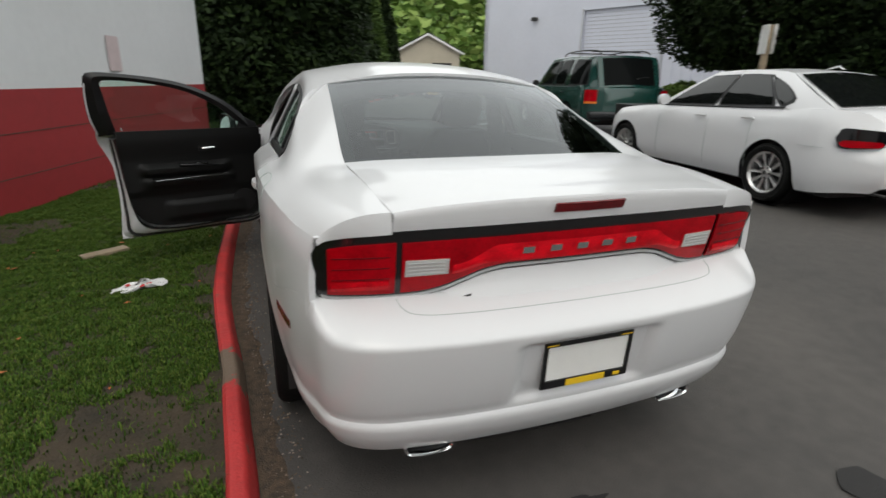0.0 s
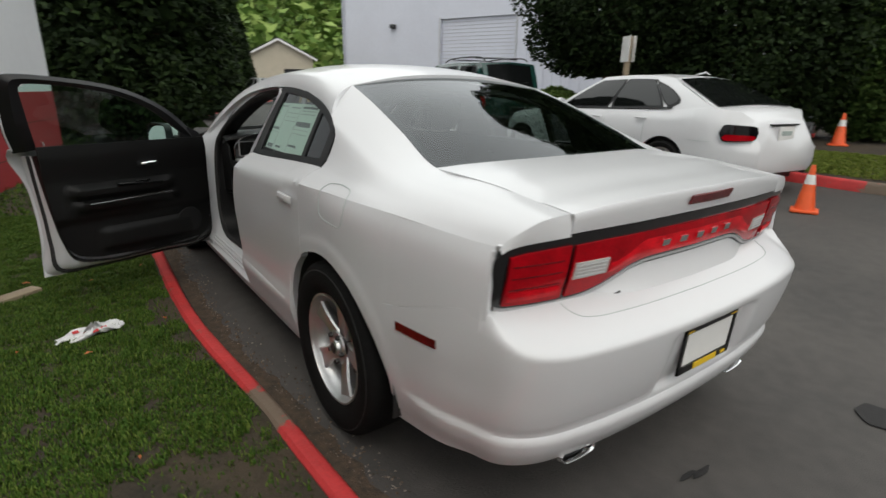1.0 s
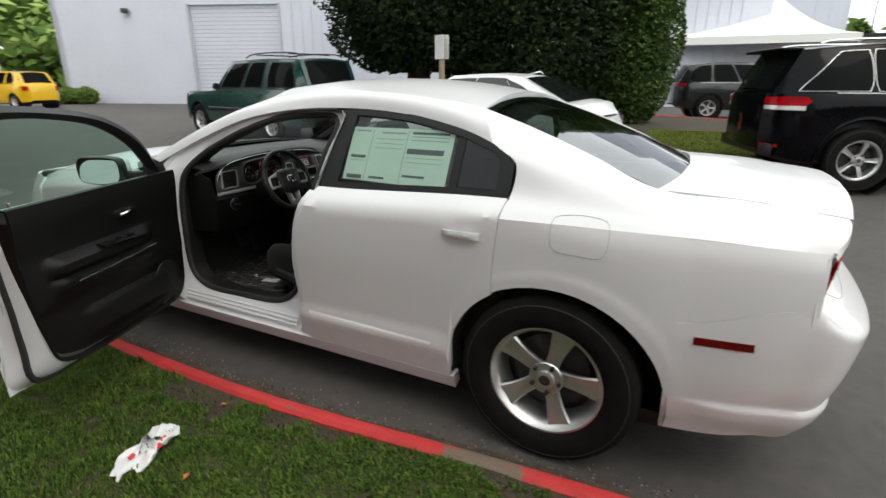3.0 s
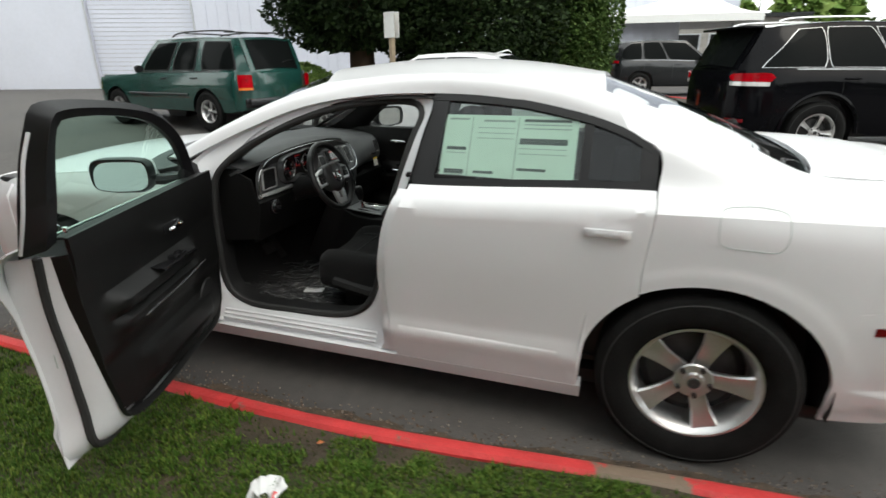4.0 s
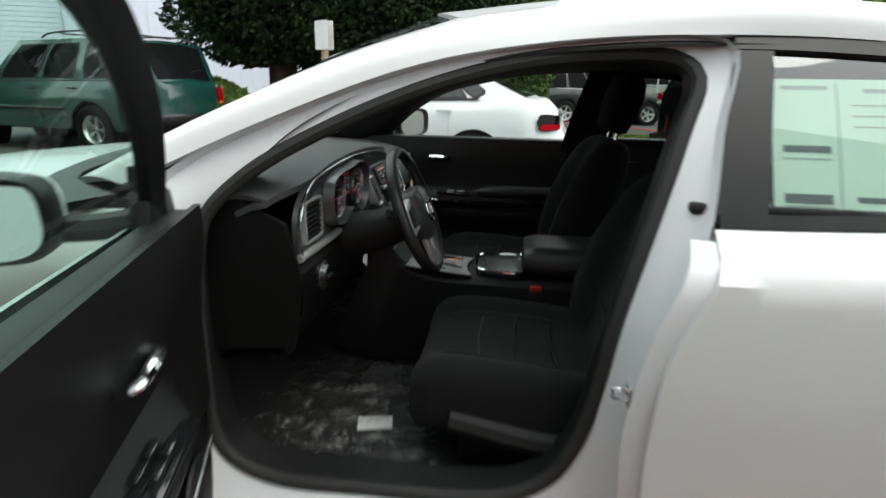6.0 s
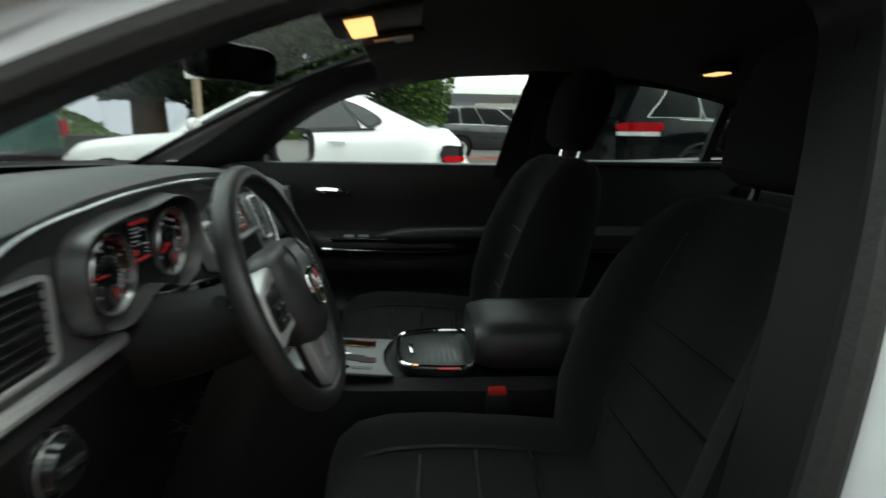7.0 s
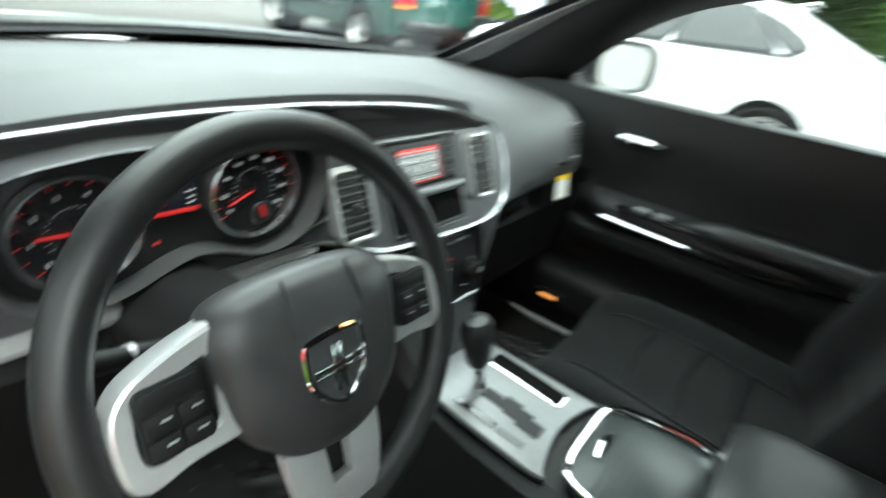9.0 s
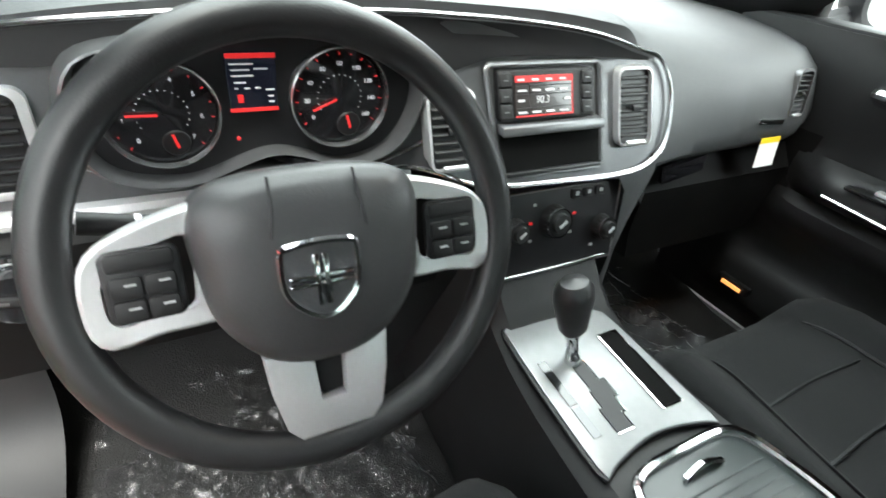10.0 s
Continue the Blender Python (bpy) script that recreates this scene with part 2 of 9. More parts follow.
# ---------------------------------------------------------------- materials
M_WHITE = mat("white_paint", (0.66, 0.665, 0.68), 0.34, 0.0, 0.008, 2.0, coat=0.55)
M_JAMB = mat("white_jamb_paint", (0.68, 0.69, 0.71), 0.35, 0.0, 0.03, 5.0, coat=0.5)
M_BLACKTRIM = mat("black_trim", (0.008, 0.008, 0.009), 0.42, 0.0, 0.2, 20, spec=0.4)
M_GLOSSBLACK = mat("gloss_black", (0.008, 0.008, 0.009), 0.12, 0.0, 0.1, 9, coat=0.6)
M_RUBBER = mat("rubber", (0.016, 0.016, 0.016), 0.72, 0.0, 0.25, 18, bump=0.15, bscale=120)
M_TYRE = mat("tyre_rubber", (0.006, 0.006, 0.006), 0.85, 0.0, 0.3, 12, bump=0.25, bscale=90, fleck=(0.009, 0.009, 0.0088), spec=0.12)
M_ALLOY = mat("alloy", (0.62, 0.62, 0.62), 0.32, 0.85, 0.1, 8)
M_CHROME = mat("chrome", (0.85, 0.86, 0.87), 0.07, 1.0, 0.03, 8)
M_SILVER = mat("satin_silver", (0.58, 0.585, 0.59), 0.34, 0.55, 0.06, 25)
M_DARKMETAL = mat("dark_metal", (0.06, 0.06, 0.06), 0.5, 0.6, 0.3, 15)
M_REDLENS = mat("red_lens", (0.36, 0.001, 0.006), 0.12, 0.0, 0.45, 9, coat=0.0, spec=0.22)
M_REDDARK = mat("dark_red_lens", (0.13, 0.002, 0.005), 0.25, 0.0, 0.3, 30, coat=0.4, spec=0.3)
M_REVERSE = mat("clear_lens", (0.72, 0.70, 0.68), 0.12, 0.3, 0.1, 30, coat=0.8)
M_AMBER = mat("amber_lens", (0.75, 0.22, 0.03), 0.15, 0, 0.1, 20, coat=0.8)
M_GLASS = glass_mat("tinted_glass", (0.30, 0.36, 0.345), ior=1.52)
M_GLASSDARK = glass_mat("dark_tinted_glass", (0.09, 0.10, 0.10))
M_GLASSCLEAR = glass_mat("clear_glass", (0.94, 0.98, 0.96))
M_GLASSGREEN = glass_mat("green_door_glass", (0.66, 0.88, 0.78))
M_GLASSREAR = glass_mat("light_tinted_glass", (0.62, 0.72, 0.67), ior=1.6)
M_MIRROR = mat("mirror_glass", (0.85, 0.88, 0.88), 0.015, 1.0, 0.0)
M_PLASTIC = mat("black_plastic", (0.0075, 0.0075, 0.008), 0.55, 0.0, 0.12, 9, bump=0.06, bscale=500, spec=0.35)
M_SOFT = mat("soft_dash", (0.046, 0.048, 0.050), 0.60, 0.0, 0.1, 7, bump=0.10, bscale=420)
M_DOORTRIM = mat("door_trim", (0.0045, 0.0045, 0.0045), 0.5, 0.0, 0.15, 7, bump=0.10, bscale=420, spec=0.28)
M_FABRIC = mat("seat_fabric", (0.0092, 0.0096, 0.010), 0.92, 0.0, 0.25, 30, bump=0.45, bscale=700, sheen=0.06, spec=0.15)
M_LEATHER = mat("wheel_leather", (0.014, 0.014, 0.0147), 0.42, 0.0, 0.12, 20, bump=0.08, bscale=600)
M_CARPET = mat("carpet", (0.008, 0.008, 0.008), 0.97, 0.0, 0.3, 40, bump=0.5, bscale=350)
M_HEADLINER = mat("headliner", (0.030, 0.029, 0.028), 0.95, 0.0, 0.1, 20, bump=0.2, bscale=500)
M_PAPER = mat("paper", (0.72, 0.86, 0.78), 0.7, 0, 0.04, 12)
M_WHITEPAPER = mat("white_paper", (0.78, 0.78, 0.76), 0.7, 0, 0.04, 12)
M_INK = mat("dark_ink", (0.07, 0.09, 0.09), 0.7, 0, 0.1, 12)
M_GREYINK = mat("grey_ink", (0.36, 0.42, 0.40), 0.7, 0, 0.1, 12)
M_YELLOW = mat("yellow_print", (0.85, 0.55, 0.02), 0.45, 0, 0.05, 12)
M_GREEN = mat("dark_green_paint", (0.008, 0.052, 0.043), 0.25, 0.1, 0.1, 2, coat=0.9)
M_BLACKPAINT = mat("black_paint", (0.003, 0.003, 0.004), 0.10, 0.0, 0.1, 2, coat=0.0, spec=0.12)
M_CARGLASS = mat("dark_car_glass", (0.006, 0.007, 0.007), 0.05, 0.0, 0.1, 3, spec=0.03)
M_SKYGLASS = mat("sky_mirroring_glass", (0.006, 0.007, 0.007), 0.03, 0.0, 0.1, 3, spec=0.6)
M_GREYPAINT = mat("dark_grey_paint", (0.012, 0.013, 0.015), 0.25, 0.2, 0.1, 2, coat=0.4)
M_SILVERPAINT = mat("silver_paint", (0.5, 0.51, 0.53), 0.3, 0.4, 0.05, 2, coat=0.8)
M_YELLOWPAINT = mat("yellow_paint", (0.85, 0.50, 0.01), 0.3, 0.0, 0.05, 2, coat=0.8)
M_CONE = mat("cone_orange", (0.85, 0.12, 0.03), 0.5, 0, 0.12, 10)
M_BARK = mat("bark", (0.09, 0.055, 0.035), 0.9, 0, 0.4, 6, bump=0.8, bscale=25)
M_WOOD = mat("weathered_wood", (0.28, 0.22, 0.15), 0.8, 0, 0.25, 8, bump=0.3, bscale=60)
M_CONCRETE = mat("concrete", (0.33, 0.31, 0.28), 0.85, 0, 0.25, 5, bump=0.3, bscale=60)
M_WALLWHITE = mat("white_wall", (0.66, 0.67, 0.68), 0.75, 0, 0.06, 0.7, bump=0.08, bscale=25)
M_WALLRED = mat("red_wall", (0.30, 0.022, 0.025), 0.6, 0, 0.15, 0.8, bump=0.08, bscale=25)
M_METALWHITE = mat("white_siding", (0.60, 0.62, 0.70), 0.55, 0, 0.06, 0.5)
M_PLASTER = mat("beige_plaster", (0.47, 0.42, 0.33), 0.85, 0, 0.08, 1.5, bump=0.1, bscale=20)
M_SOIL = mat("soil", (0.075, 0.052, 0.036), 0.95, 0, 0.4, 9, bump=0.8, bscale=45)
M_VENTRIM = mat("satin_vent_rim", (0.52, 0.525, 0.53), 0.32, 0.5, 0.06, 25)
M_TRIMLINE = mat("bright_trim_line", (0.42, 0.43, 0.44), 0.22, 0.9, 0.05, 25)
M_PLATE = mat("brushed_plate", (0.25, 0.253, 0.257), 0.46, 0.70, 0.08, 60)
# Near-black for flat plates whose colour stands in for shaded hollows.
M_RECESS = mat("recess_black", (0.003, 0.003, 0.003), 0.9, 0.0, 0.1, 20, spec=0.1)
M_COURTESY = mat("courtesy_lens", (0.5, 0.2, 0.08), 0.4, 0, 0.0, emit=(1.0, 0.38, 0.10), estr=0.16)
M_DOORIN = mat("inner_door_trim", (0.013, 0.0135, 0.014), 0.48, 0.0, 0.12, 7, bump=0.10, bscale=420)
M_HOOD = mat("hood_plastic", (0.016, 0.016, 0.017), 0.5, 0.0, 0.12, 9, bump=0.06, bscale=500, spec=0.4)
# Blacker than black_plastic: shade under the dashboard is put into the colour.
M_SHADEPLASTIC = mat("shade_dark_plastic", (0.004, 0.004, 0.004), 0.6, 0.0, 0.12, 9, bump=0.06, bscale=500, spec=0.15)
M_HUB = mat("centre_pad_skin", (0.040, 0.040, 0.041), 0.42, 0.0, 0.10, 20, bump=0.08, bscale=600)

# ---------------------------------------------------------------- ground, kerbs, grass
def ground_z(x, y):
    """The road rises gently away from the gutter by the kerb."""
    return 0.36 * smoothstep(0.6, 10.5, x) if x > 0.6 else 0.0


def asphalt_mat():
    m = mat("asphalt", (0.052, 0.049, 0.047), 0.78, 0, 0.22, 0.8, fleck=(0.075, 0.068, 0.063))
    n, l = m.node_tree.nodes, m.node_tree.links
    b = n["Principled BSDF"]
    tc = n.new("ShaderNodeTexCoord")
    vo = n.new("ShaderNodeTexVoronoi")
    vo.inputs["Scale"].default_value = 130
    l.new(tc.outputs["Object"], vo.inputs["Vector"])
    st = n.new("ShaderNodeTexNoise")
    st.inputs["Scale"].default_value = 260
    l.new(tc.outputs["Object"], st.inputs["Vector"])
    ad = n.new("ShaderNodeMath")
    ad.operation = "ADD"
    l.new(vo.outputs["Distance"], ad.inputs[0])
    l.new(st.outputs[0], ad.inputs[1])
    bp = n.new("ShaderNodeBump")
    bp.inputs["Strength"].default_value = 0.5
    bp.inputs["Distance"].default_value = 0.004
    l.new(ad.outputs[0], bp.inputs["Height"])
    l.new(bp.outputs[0], b.inputs["Normal"])
    return m


M_ASPHALT = asphalt_mat()
xs = [-400, -120, -40, -15, -6, -2, -1, -0.3, 0.3] + [0.6 + 0.5 * i for i in range(22)] + [13, 16, 20, 30, 60, 150, 400]
ysg = [-400, -120, -40, -15, -8, -4, -2, 0, 2, 4, 6, 8, 10, 13, 17, 22, 30, 45, 70, 130, 400]
road = part("ground", sheet([[(x, y, ground_z(x, y)) for x in xs] for y in ysg]), M_ASPHALT)
tagged(road, "grey asphalt yard, slightly stained and gritty", "ground", kind="structure")


def kerb_mat():
    """Red kerb paint, worn through to the concrete in places."""
    m = mat("kerb_paint", (0.50, 0.035, 0.035), 0.6, 0, 0.28, 7, bump=0.5, bscale=45)
    n, l = m.node_tree.nodes, m.node_tree.links
    b = n["Principled BSDF"]
    red = b.inputs["Base Color"].links[0].from_socket
    tc = n.new("ShaderNodeTexCoord")
    no = n.new("ShaderNodeTexNoise")
    no.inputs["Scale"].default_value = 6.0
    no.inputs["Detail"].default_value = 9
    no.inputs["Roughness"].default_value = 0.72
    l.new(tc.outputs["Object"], no.inputs["Vector"])
    # one long bare stretch near the rear wheel
    sep = n.new("ShaderNodeSeparateXYZ")
    l.new(tc.outputs["Object"], sep.inputs[0])
    d = n.new("ShaderNodeMath")
    d.operation = "SUBTRACT"
    l.new(sep.outputs[1], d.inputs[0])
    d.inputs[1].default_value = 0.14
    ab = n.new("ShaderNodeMath")
    ab.operation = "ABSOLUTE"
    l.new(d.outputs[0], ab.inputs[0])
    mr = n.new("ShaderNodeMapRange")
    mr.inputs[1].default_value = 0.10
    mr.inputs[2].default_value = 0.26
    mr.inputs[3].default_value = 0.27
    mr.inputs[4].default_value = 0.0
    l.new(ab.outputs[0], mr.inputs[0])
    ad = n.new("ShaderNodeMath")
    ad.operation = "ADD"
    l.new(no.outputs[0], ad.inputs[0])
    l.new(mr.outputs[0], ad.inputs[1])
    th = n.new("ShaderNodeMapRange")
    th.inputs[1].default_value = 0.62
    th.inputs[2].default_value = 0.66
    l.new(ad.outputs[0], th.inputs[0])
    mx = n.new("ShaderNodeMix")
    mx.data_type = "RGBA"
    mx.inputs[7].default_value = (0.17, 0.125, 0.090, 1)
    l.new(th.outputs[0], mx.inputs[0])
    l.new(red, mx.inputs[6])
    l.new(mx.outputs[2], b.inputs["Base Color"])
    return m


M_KERB = kerb_mat()


def kerb_run(name, label, pts, step, flipside, height=0.13, material=M_KERB):
    """A kerb of separate stones laid end to end along a line; flipside +1: the bed lies to the left of the line."""
    top = tagged(new(name), label, "kerb", kind="structure")
    total = sum((Vector(pts[i + 1]) - Vector(pts[i])).length for i in range(len(pts) - 1))
    n = max(2, int(total / step)) * 8 + 1
    line = spline([(*p, 0) for p in pts], n)
    prof = [(0.0, -0.05), (0.010, 0.0), (0.036, height * 0.80), (0.046, height * 0.95), (0.058, height), (0.098, height), (0.112, height - 0.016), (0.118, -0.05)]
    for k in range(0, n - 1, 8):
        rows = []
        for i in range(k, k + 9):
            p = line[i].copy()
            d = (line[min(i + 1, n - 1)] - line[max(i - 1, 0)]).normalized()
            nrm = Vector((-d.y, d.x, 0)) * flipside
            if i == k:
                p += d * 0.006
            g = ground_z(p.x, p.y)
            wob = 0.008 * noise.noise(Vector((p.x * 1.7, p.y * 1.7, 3))) + 0.005 * noise.noise(Vector((p.x * 9, p.y * 9, 6)))
            rows.append([(p.x + nrm.x * (o + wob), p.y + nrm.y * (o + wob), g + h + (wob if h > 0.05 else 0)) for o, h in prof])
        bm = sheet(rows)
        for r in (rows[0], rows[-1]):
            bm.faces.new([bm.verts.new(q) for q in r])
        bmesh.ops.recalc_face_normals(bm, faces=bm.faces)
        part("kerb_stone", bm, material, top)
    return top


kerb_run("kerb", "red-painted concrete kerb, worn to bare concrete near the wheel", [(-0.97, -9), (-0.97, -4), (-0.985, -1.2), (-1.040, 0.05), (-1.130, 1.25), (-1.120, 2.1), (-1.055, 3.5), (-0.8, 8), (0.6, 14), (3.4, 22), (7.6, 30), (12, 37), (15.5, 44)], 2.6, 1, 0.092)

# grass bed beside the kerb
kerb_x = table([-9, -4, -1.2, 0.05, 1.25, 2.1, 3.5, 8, 14, 22, 30, 37, 44, 47], [-1.075, -1.075, -1.09, -1.145, -1.235, -1.225, -1.160, -0.91, 0.46, 3.18, 7.33, 11.73, 15.23, 16.53])


def lawn_z(x, y):
    return 0.070 + ground_z(x, y) + 0.02 * noise.noise(Vector((x * 1.3, y * 1.3, 0))) + 0.004 * noise.noise(Vector((x * 9, y * 9, 0)))


def bare(x, y):
    """How bare the soil lies: 0 grass, 1 earth."""
    v = noise.noise(Vector((x * 1.6, y * 1.1, 5))) + 0.55 * noise.noise(Vector((x * 5, y * 5, 8))) + 0.25 * noise.noise(Vector((x * 14, y * 14, 3)))
    edge = kerb_x(y) - x
    near = smoothstep(0.24, 0.02, edge) * (0.75 + 0.5 * noise.noise(Vector((y * 2.1, 0, 9))))
    worn = smoothstep(0.55, 0.15, abs(x + 1.42)) * smoothstep(0.75, 0.30, abs(y + 0.55))
    return smoothstep(0.30, 0.52, v + 0.55 * near + 0.40 * worn)


def lawn_mat():
    m = mat("lawn_soil", (0.026, 0.021, 0.011), 0.95, 0, 0.4, 5.0, bump=1.0, bscale=55, fleck=(0.048, 0.034, 0.021))
    return m


M_LAWN = lawn_mat()
rows = []
for j in range(110):
    y = -9 + 16 * j / 90 if j < 90 else 7 + 2.1 * (j - 89)
    row = []
    for i in range(40):
        t = (i / 39) ** 1.6
        x = kerb_x(y) - t * 14
        row.append((x, y, lawn_z(x, y)))
    rows.append(row)
lawn = part("lawn_ground", sheet(rows), M_LAWN)
tagged(lawn, "patchy lawn bed with bare soil beside the kerb", "lawn", kind="structure")


def blades(name, material, label, area, count, height, width, keep, zf, seed):
    """Many small bent blades as one mesh."""
    rng = random.Random(seed)
    verts, faces = [], []
    x0, x1, y0, y1 = area
    done = 0
    while done < count:
        x, y = rng.uniform(x0, x1), rng.uniform(y0, y1)
        done += 1
        if rng.random() > keep(x, y):
            continue
        z = zf(x, y) - 0.004
        tuft = noise.noise(Vector((x * 11, y * 11, 1)))
        a, lean = rng.uniform(0, 6.283), rng.uniform(0.1, 0.9)
        h = height * rng.uniform(0.45, 1.15) * (1 + 0.7 * tuft)
        w = width * rng.uniform(0.7, 1.3) * (1 + 0.3 * tuft)
        ca, sa = math.cos(a), math.sin(a)
        lx, ly = -sa * lean * h, ca * lean * h
        i = len(verts)
        verts += [(x - ca * w, y - sa * w, z), (x + ca * w, y + sa * w, z), (x + lx * 0.4 + ca * w * 0.7, y + ly * 0.4 + sa * w * 0.7, z + h * 0.65), (x + lx * 0.4 - ca * w * 0.7, y + ly * 0.4 - sa * w * 0.7, z + h * 0.65), (x + lx, y + ly, z + h * (1 - 0.3 * lean))]
        faces += [(i, i + 1, i + 2, i + 3), (i + 3, i + 2, i + 4)]
    me = bpy.data.meshes.new(name)
    me.from_pydata(verts, [], faces)
    me.materials.append(material)
    return tagged(new(name, me), label, "grass", kind="stuff")


def blade_mat(name, a, b, c):
    """Leaf colour that varies from blade to blade."""
    m = bpy.data.materials.new(name)
    m.use_nodes = True
    n, l = m.node_tree.nodes, m.node_tree.links
    p = n["Principled BSDF"]
    p.inputs["Roughness"].default_value = 0.7
    p.inputs["Specular IOR Level"].default_value = 0.2
    g = n.new("ShaderNodeNewGeometry")
    r = n.new("ShaderNodeValToRGB")
    r.color_ramp.elements[0].color = (*a, 1)
    r.color_ramp.elements[1].color = (*c, 1)
    e = r.color_ramp.elements.new(0.5)
    e.color = (*b, 1)
    l.new(g.outputs["Random Per Island"], r.inputs[0])
    l.new(r.outputs[0], p.inputs["Base Color"])
    p.inputs["Subsurface Weight"].default_value = 0.0
    MATS[name] = m
    return m


M_GRASS = blade_mat("grass_blades", (0.022, 0.056, 0.005), (0.050, 0.108, 0.011), (0.120, 0.160, 0.028))
blades("grass", M_GRASS, "short green grass with thin patches", (-3.3, -1.10, -2.2, 4.8), 430000, 0.027, 0.0033, lambda x, y: (1 - 0.94 * bare(x, y)) if x < kerb_x(y) - 0.015 else 0, lawn_z, 4)
blades("far_grass", M_GRASS, "short green grass along the wall", (-8, -1.0, -4, 16), 110000, 0.045, 0.009, lambda x, y: 1 if x < kerb_x(y) - 0.05 and not (-3.3 < x and -2.2 < y < 4.8) else 0, lawn_z, 5)

# island beyond the parked cars, with its own red kerb
isl = [(6.25, -1.6), (6.15, 0.0), (6.3, 1.6), (6.9, 4.4), (7.4, 7.5), (8.3, 9.2), (10.5, 10.2), (14, 9.0), (15, 4), (14, -0.5), (10, -2.2), (7.2, -2.4), (6.25, -1.6)]
kerb_run("island_kerb", "red-painted kerb round the tree island", isl, 2.6, -1)
island_line = spline([(*p, 0) for p in isl[:-1]], 72, True)
cen = Vector((10.2, 3.6, 0))
rows = [[(lerp(cen.x, p.x, t), lerp(cen.y, p.y, t), ground_z(lerp(cen.x, p.x, t), 0) + 0.11 + 0.03 * (1 - t)) for p in island_line] for t in (0.02, 0.3, 0.6, 0.8, 0.9, 0.97)]
tagged(part("island_ground", sheet(rows, closed_u=True), M_LAWN), "grass and bark island under the trees", "lawn", kind="structure")
M_GRASSLIGHT = blade_mat("mown_grass", (0.06, 0.10, 0.010), (0.11, 0.155, 0.018), (0.19, 0.20, 0.04))
blades("island_grass", M_GRASSLIGHT, "mown green grass on the tree island", (6.3, 9.5, -2.3, 3.0), 60000, 0.028, 0.008, lambda x, y: 1 if (x > 6.42 and (x < 8.6 or y < 0.8) and y > -2.0) else 0, lambda x, y: ground_z(x, y) + 0.13, 6)

# ---------------------------------------------------------------- buildings
def wall_slab(name, a, b, z0, z1, thick, material, label="", side=1, parent=None):
    """An upright wall between two plan points, its thickness to one side."""
    a, b = Vector((*a, 0)), Vector((*b, 0))
    d = (b - a).normalized()
    nrm = Vector((-d.y, d.x, 0)) * side * thick
    bm = bmesh.new()
    lo = [bm.verts.new((p.x, p.y, z0)) for p in (a, b, b + nrm, a + nrm)]
    hi = [bm.verts.new((p.x, p.y, z1)) for p in (a, b, b + nrm, a + nrm)]
    bm.faces.new(lo)
    bm.faces.new(hi)
    for i in range(4):
        bm.faces.new([lo[i], lo[(i + 1) % 4], hi[(i + 1) % 4], hi[i]])
    bmesh.ops.recalc_face_normals(bm, faces=bm.faces)
    return part(name, bm, material, parent, label, False)


wa, wb = (-6.4, -7.0), (-1.62, 8.7)
w_red = wall_slab("wall_west", wa, wb, 0.0, 1.22, 0.30, M_WALLRED, "", 1)
tagged(w_red, "red-painted lower part of the block wall beside the lawn", "wall", kind="structure")
w_wh = wall_slab("wall_west_upper", (wa[0] - 0.006, wa[1]), (wb[0] - 0.006, wb[1]), 1.22, 6.5, 0.30, M_WALLWHITE, "", 1)
tagged(w_wh, "white-painted upper part of the block wall", "wall", kind="structure")
wd = (Vector(wb) - Vector(wa)).normalized()
for zz in (0.40, 0.81):
    tagged(wall_slab("trim", (wa[0] + wd.y * 0.001, wa[1]), (wb[0] + wd.y * 0.001, wb[1]), zz, zz + 0.008, 0.004, M_SOIL, "", -1), "thin joint in the block wall", "trim", kind="structure")

# Thin added plate standing for a faded, painted-over patch on the wall.
M_FADED = mat("faded_pink", (0.56, 0.46, 0.46), 0.7, 0, 0.12, 6)
ws = thing("wall_patch", "faded pale pink painted-over patch on the white wall", "sign", (-2.468, 5.9, 1.62), math.degrees(math.atan2(wd.y, wd.x)))
part("plate", slab(rrect(0, 0, 0.28, 0.42, 0.02), 0.006, "y", -0.009), M_FADED, ws)

# ---------------------------------------------------------------- trees
M_LEAFDARK = blade_mat("conifer_leaves", (0.007, 0.015, 0.004), (0.013, 0.027, 0.007), (0.026, 0.048, 0.011))
M_LEAFMID = blade_mat("cypress_leaves", (0.03, 0.06, 0.012), (0.05, 0.095, 0.02), (0.09, 0.14, 0.035))
M_LEAFLIGHT = blade_mat("broad_leaves", (0.06, 0.12, 0.02), (0.12, 0.20, 0.04), (0.22, 0.30, 0.08))


def crown(points_r, count, leaf, seed, lump=0.25):
    """Leaves spread through a crown: points_r gives the crown's radius at a height 0..1."""
    rng = np.random.RandomState(seed)
    h = rng.rand(count)
    ang = rng.rand(count) * 2 * np.pi
    prof = np.array([points_r(v) for v in np.linspace(0, 1, 60)])
    r0 = np.interp(h, np.linspace(0, 1, 60), prof)
    lumps = np.array([noise.noise(Vector((math.cos(a) * 1.7, math.sin(a) * 1.7, v * 7 + seed))) for a, v in zip(ang, h)])
    fine = np.array([noise.noise(Vector((math.cos(a) * 5, math.sin(a) * 5, v * 22 + seed))) for a, v in zip(ang, h)])
    r = r0 * (1 + lump * lumps + 0.5 * lump * fine) * (1 - 0.55 * rng.rand(count) ** 2.2)
    return h, r * np.cos(ang), r * np.sin(ang), ang


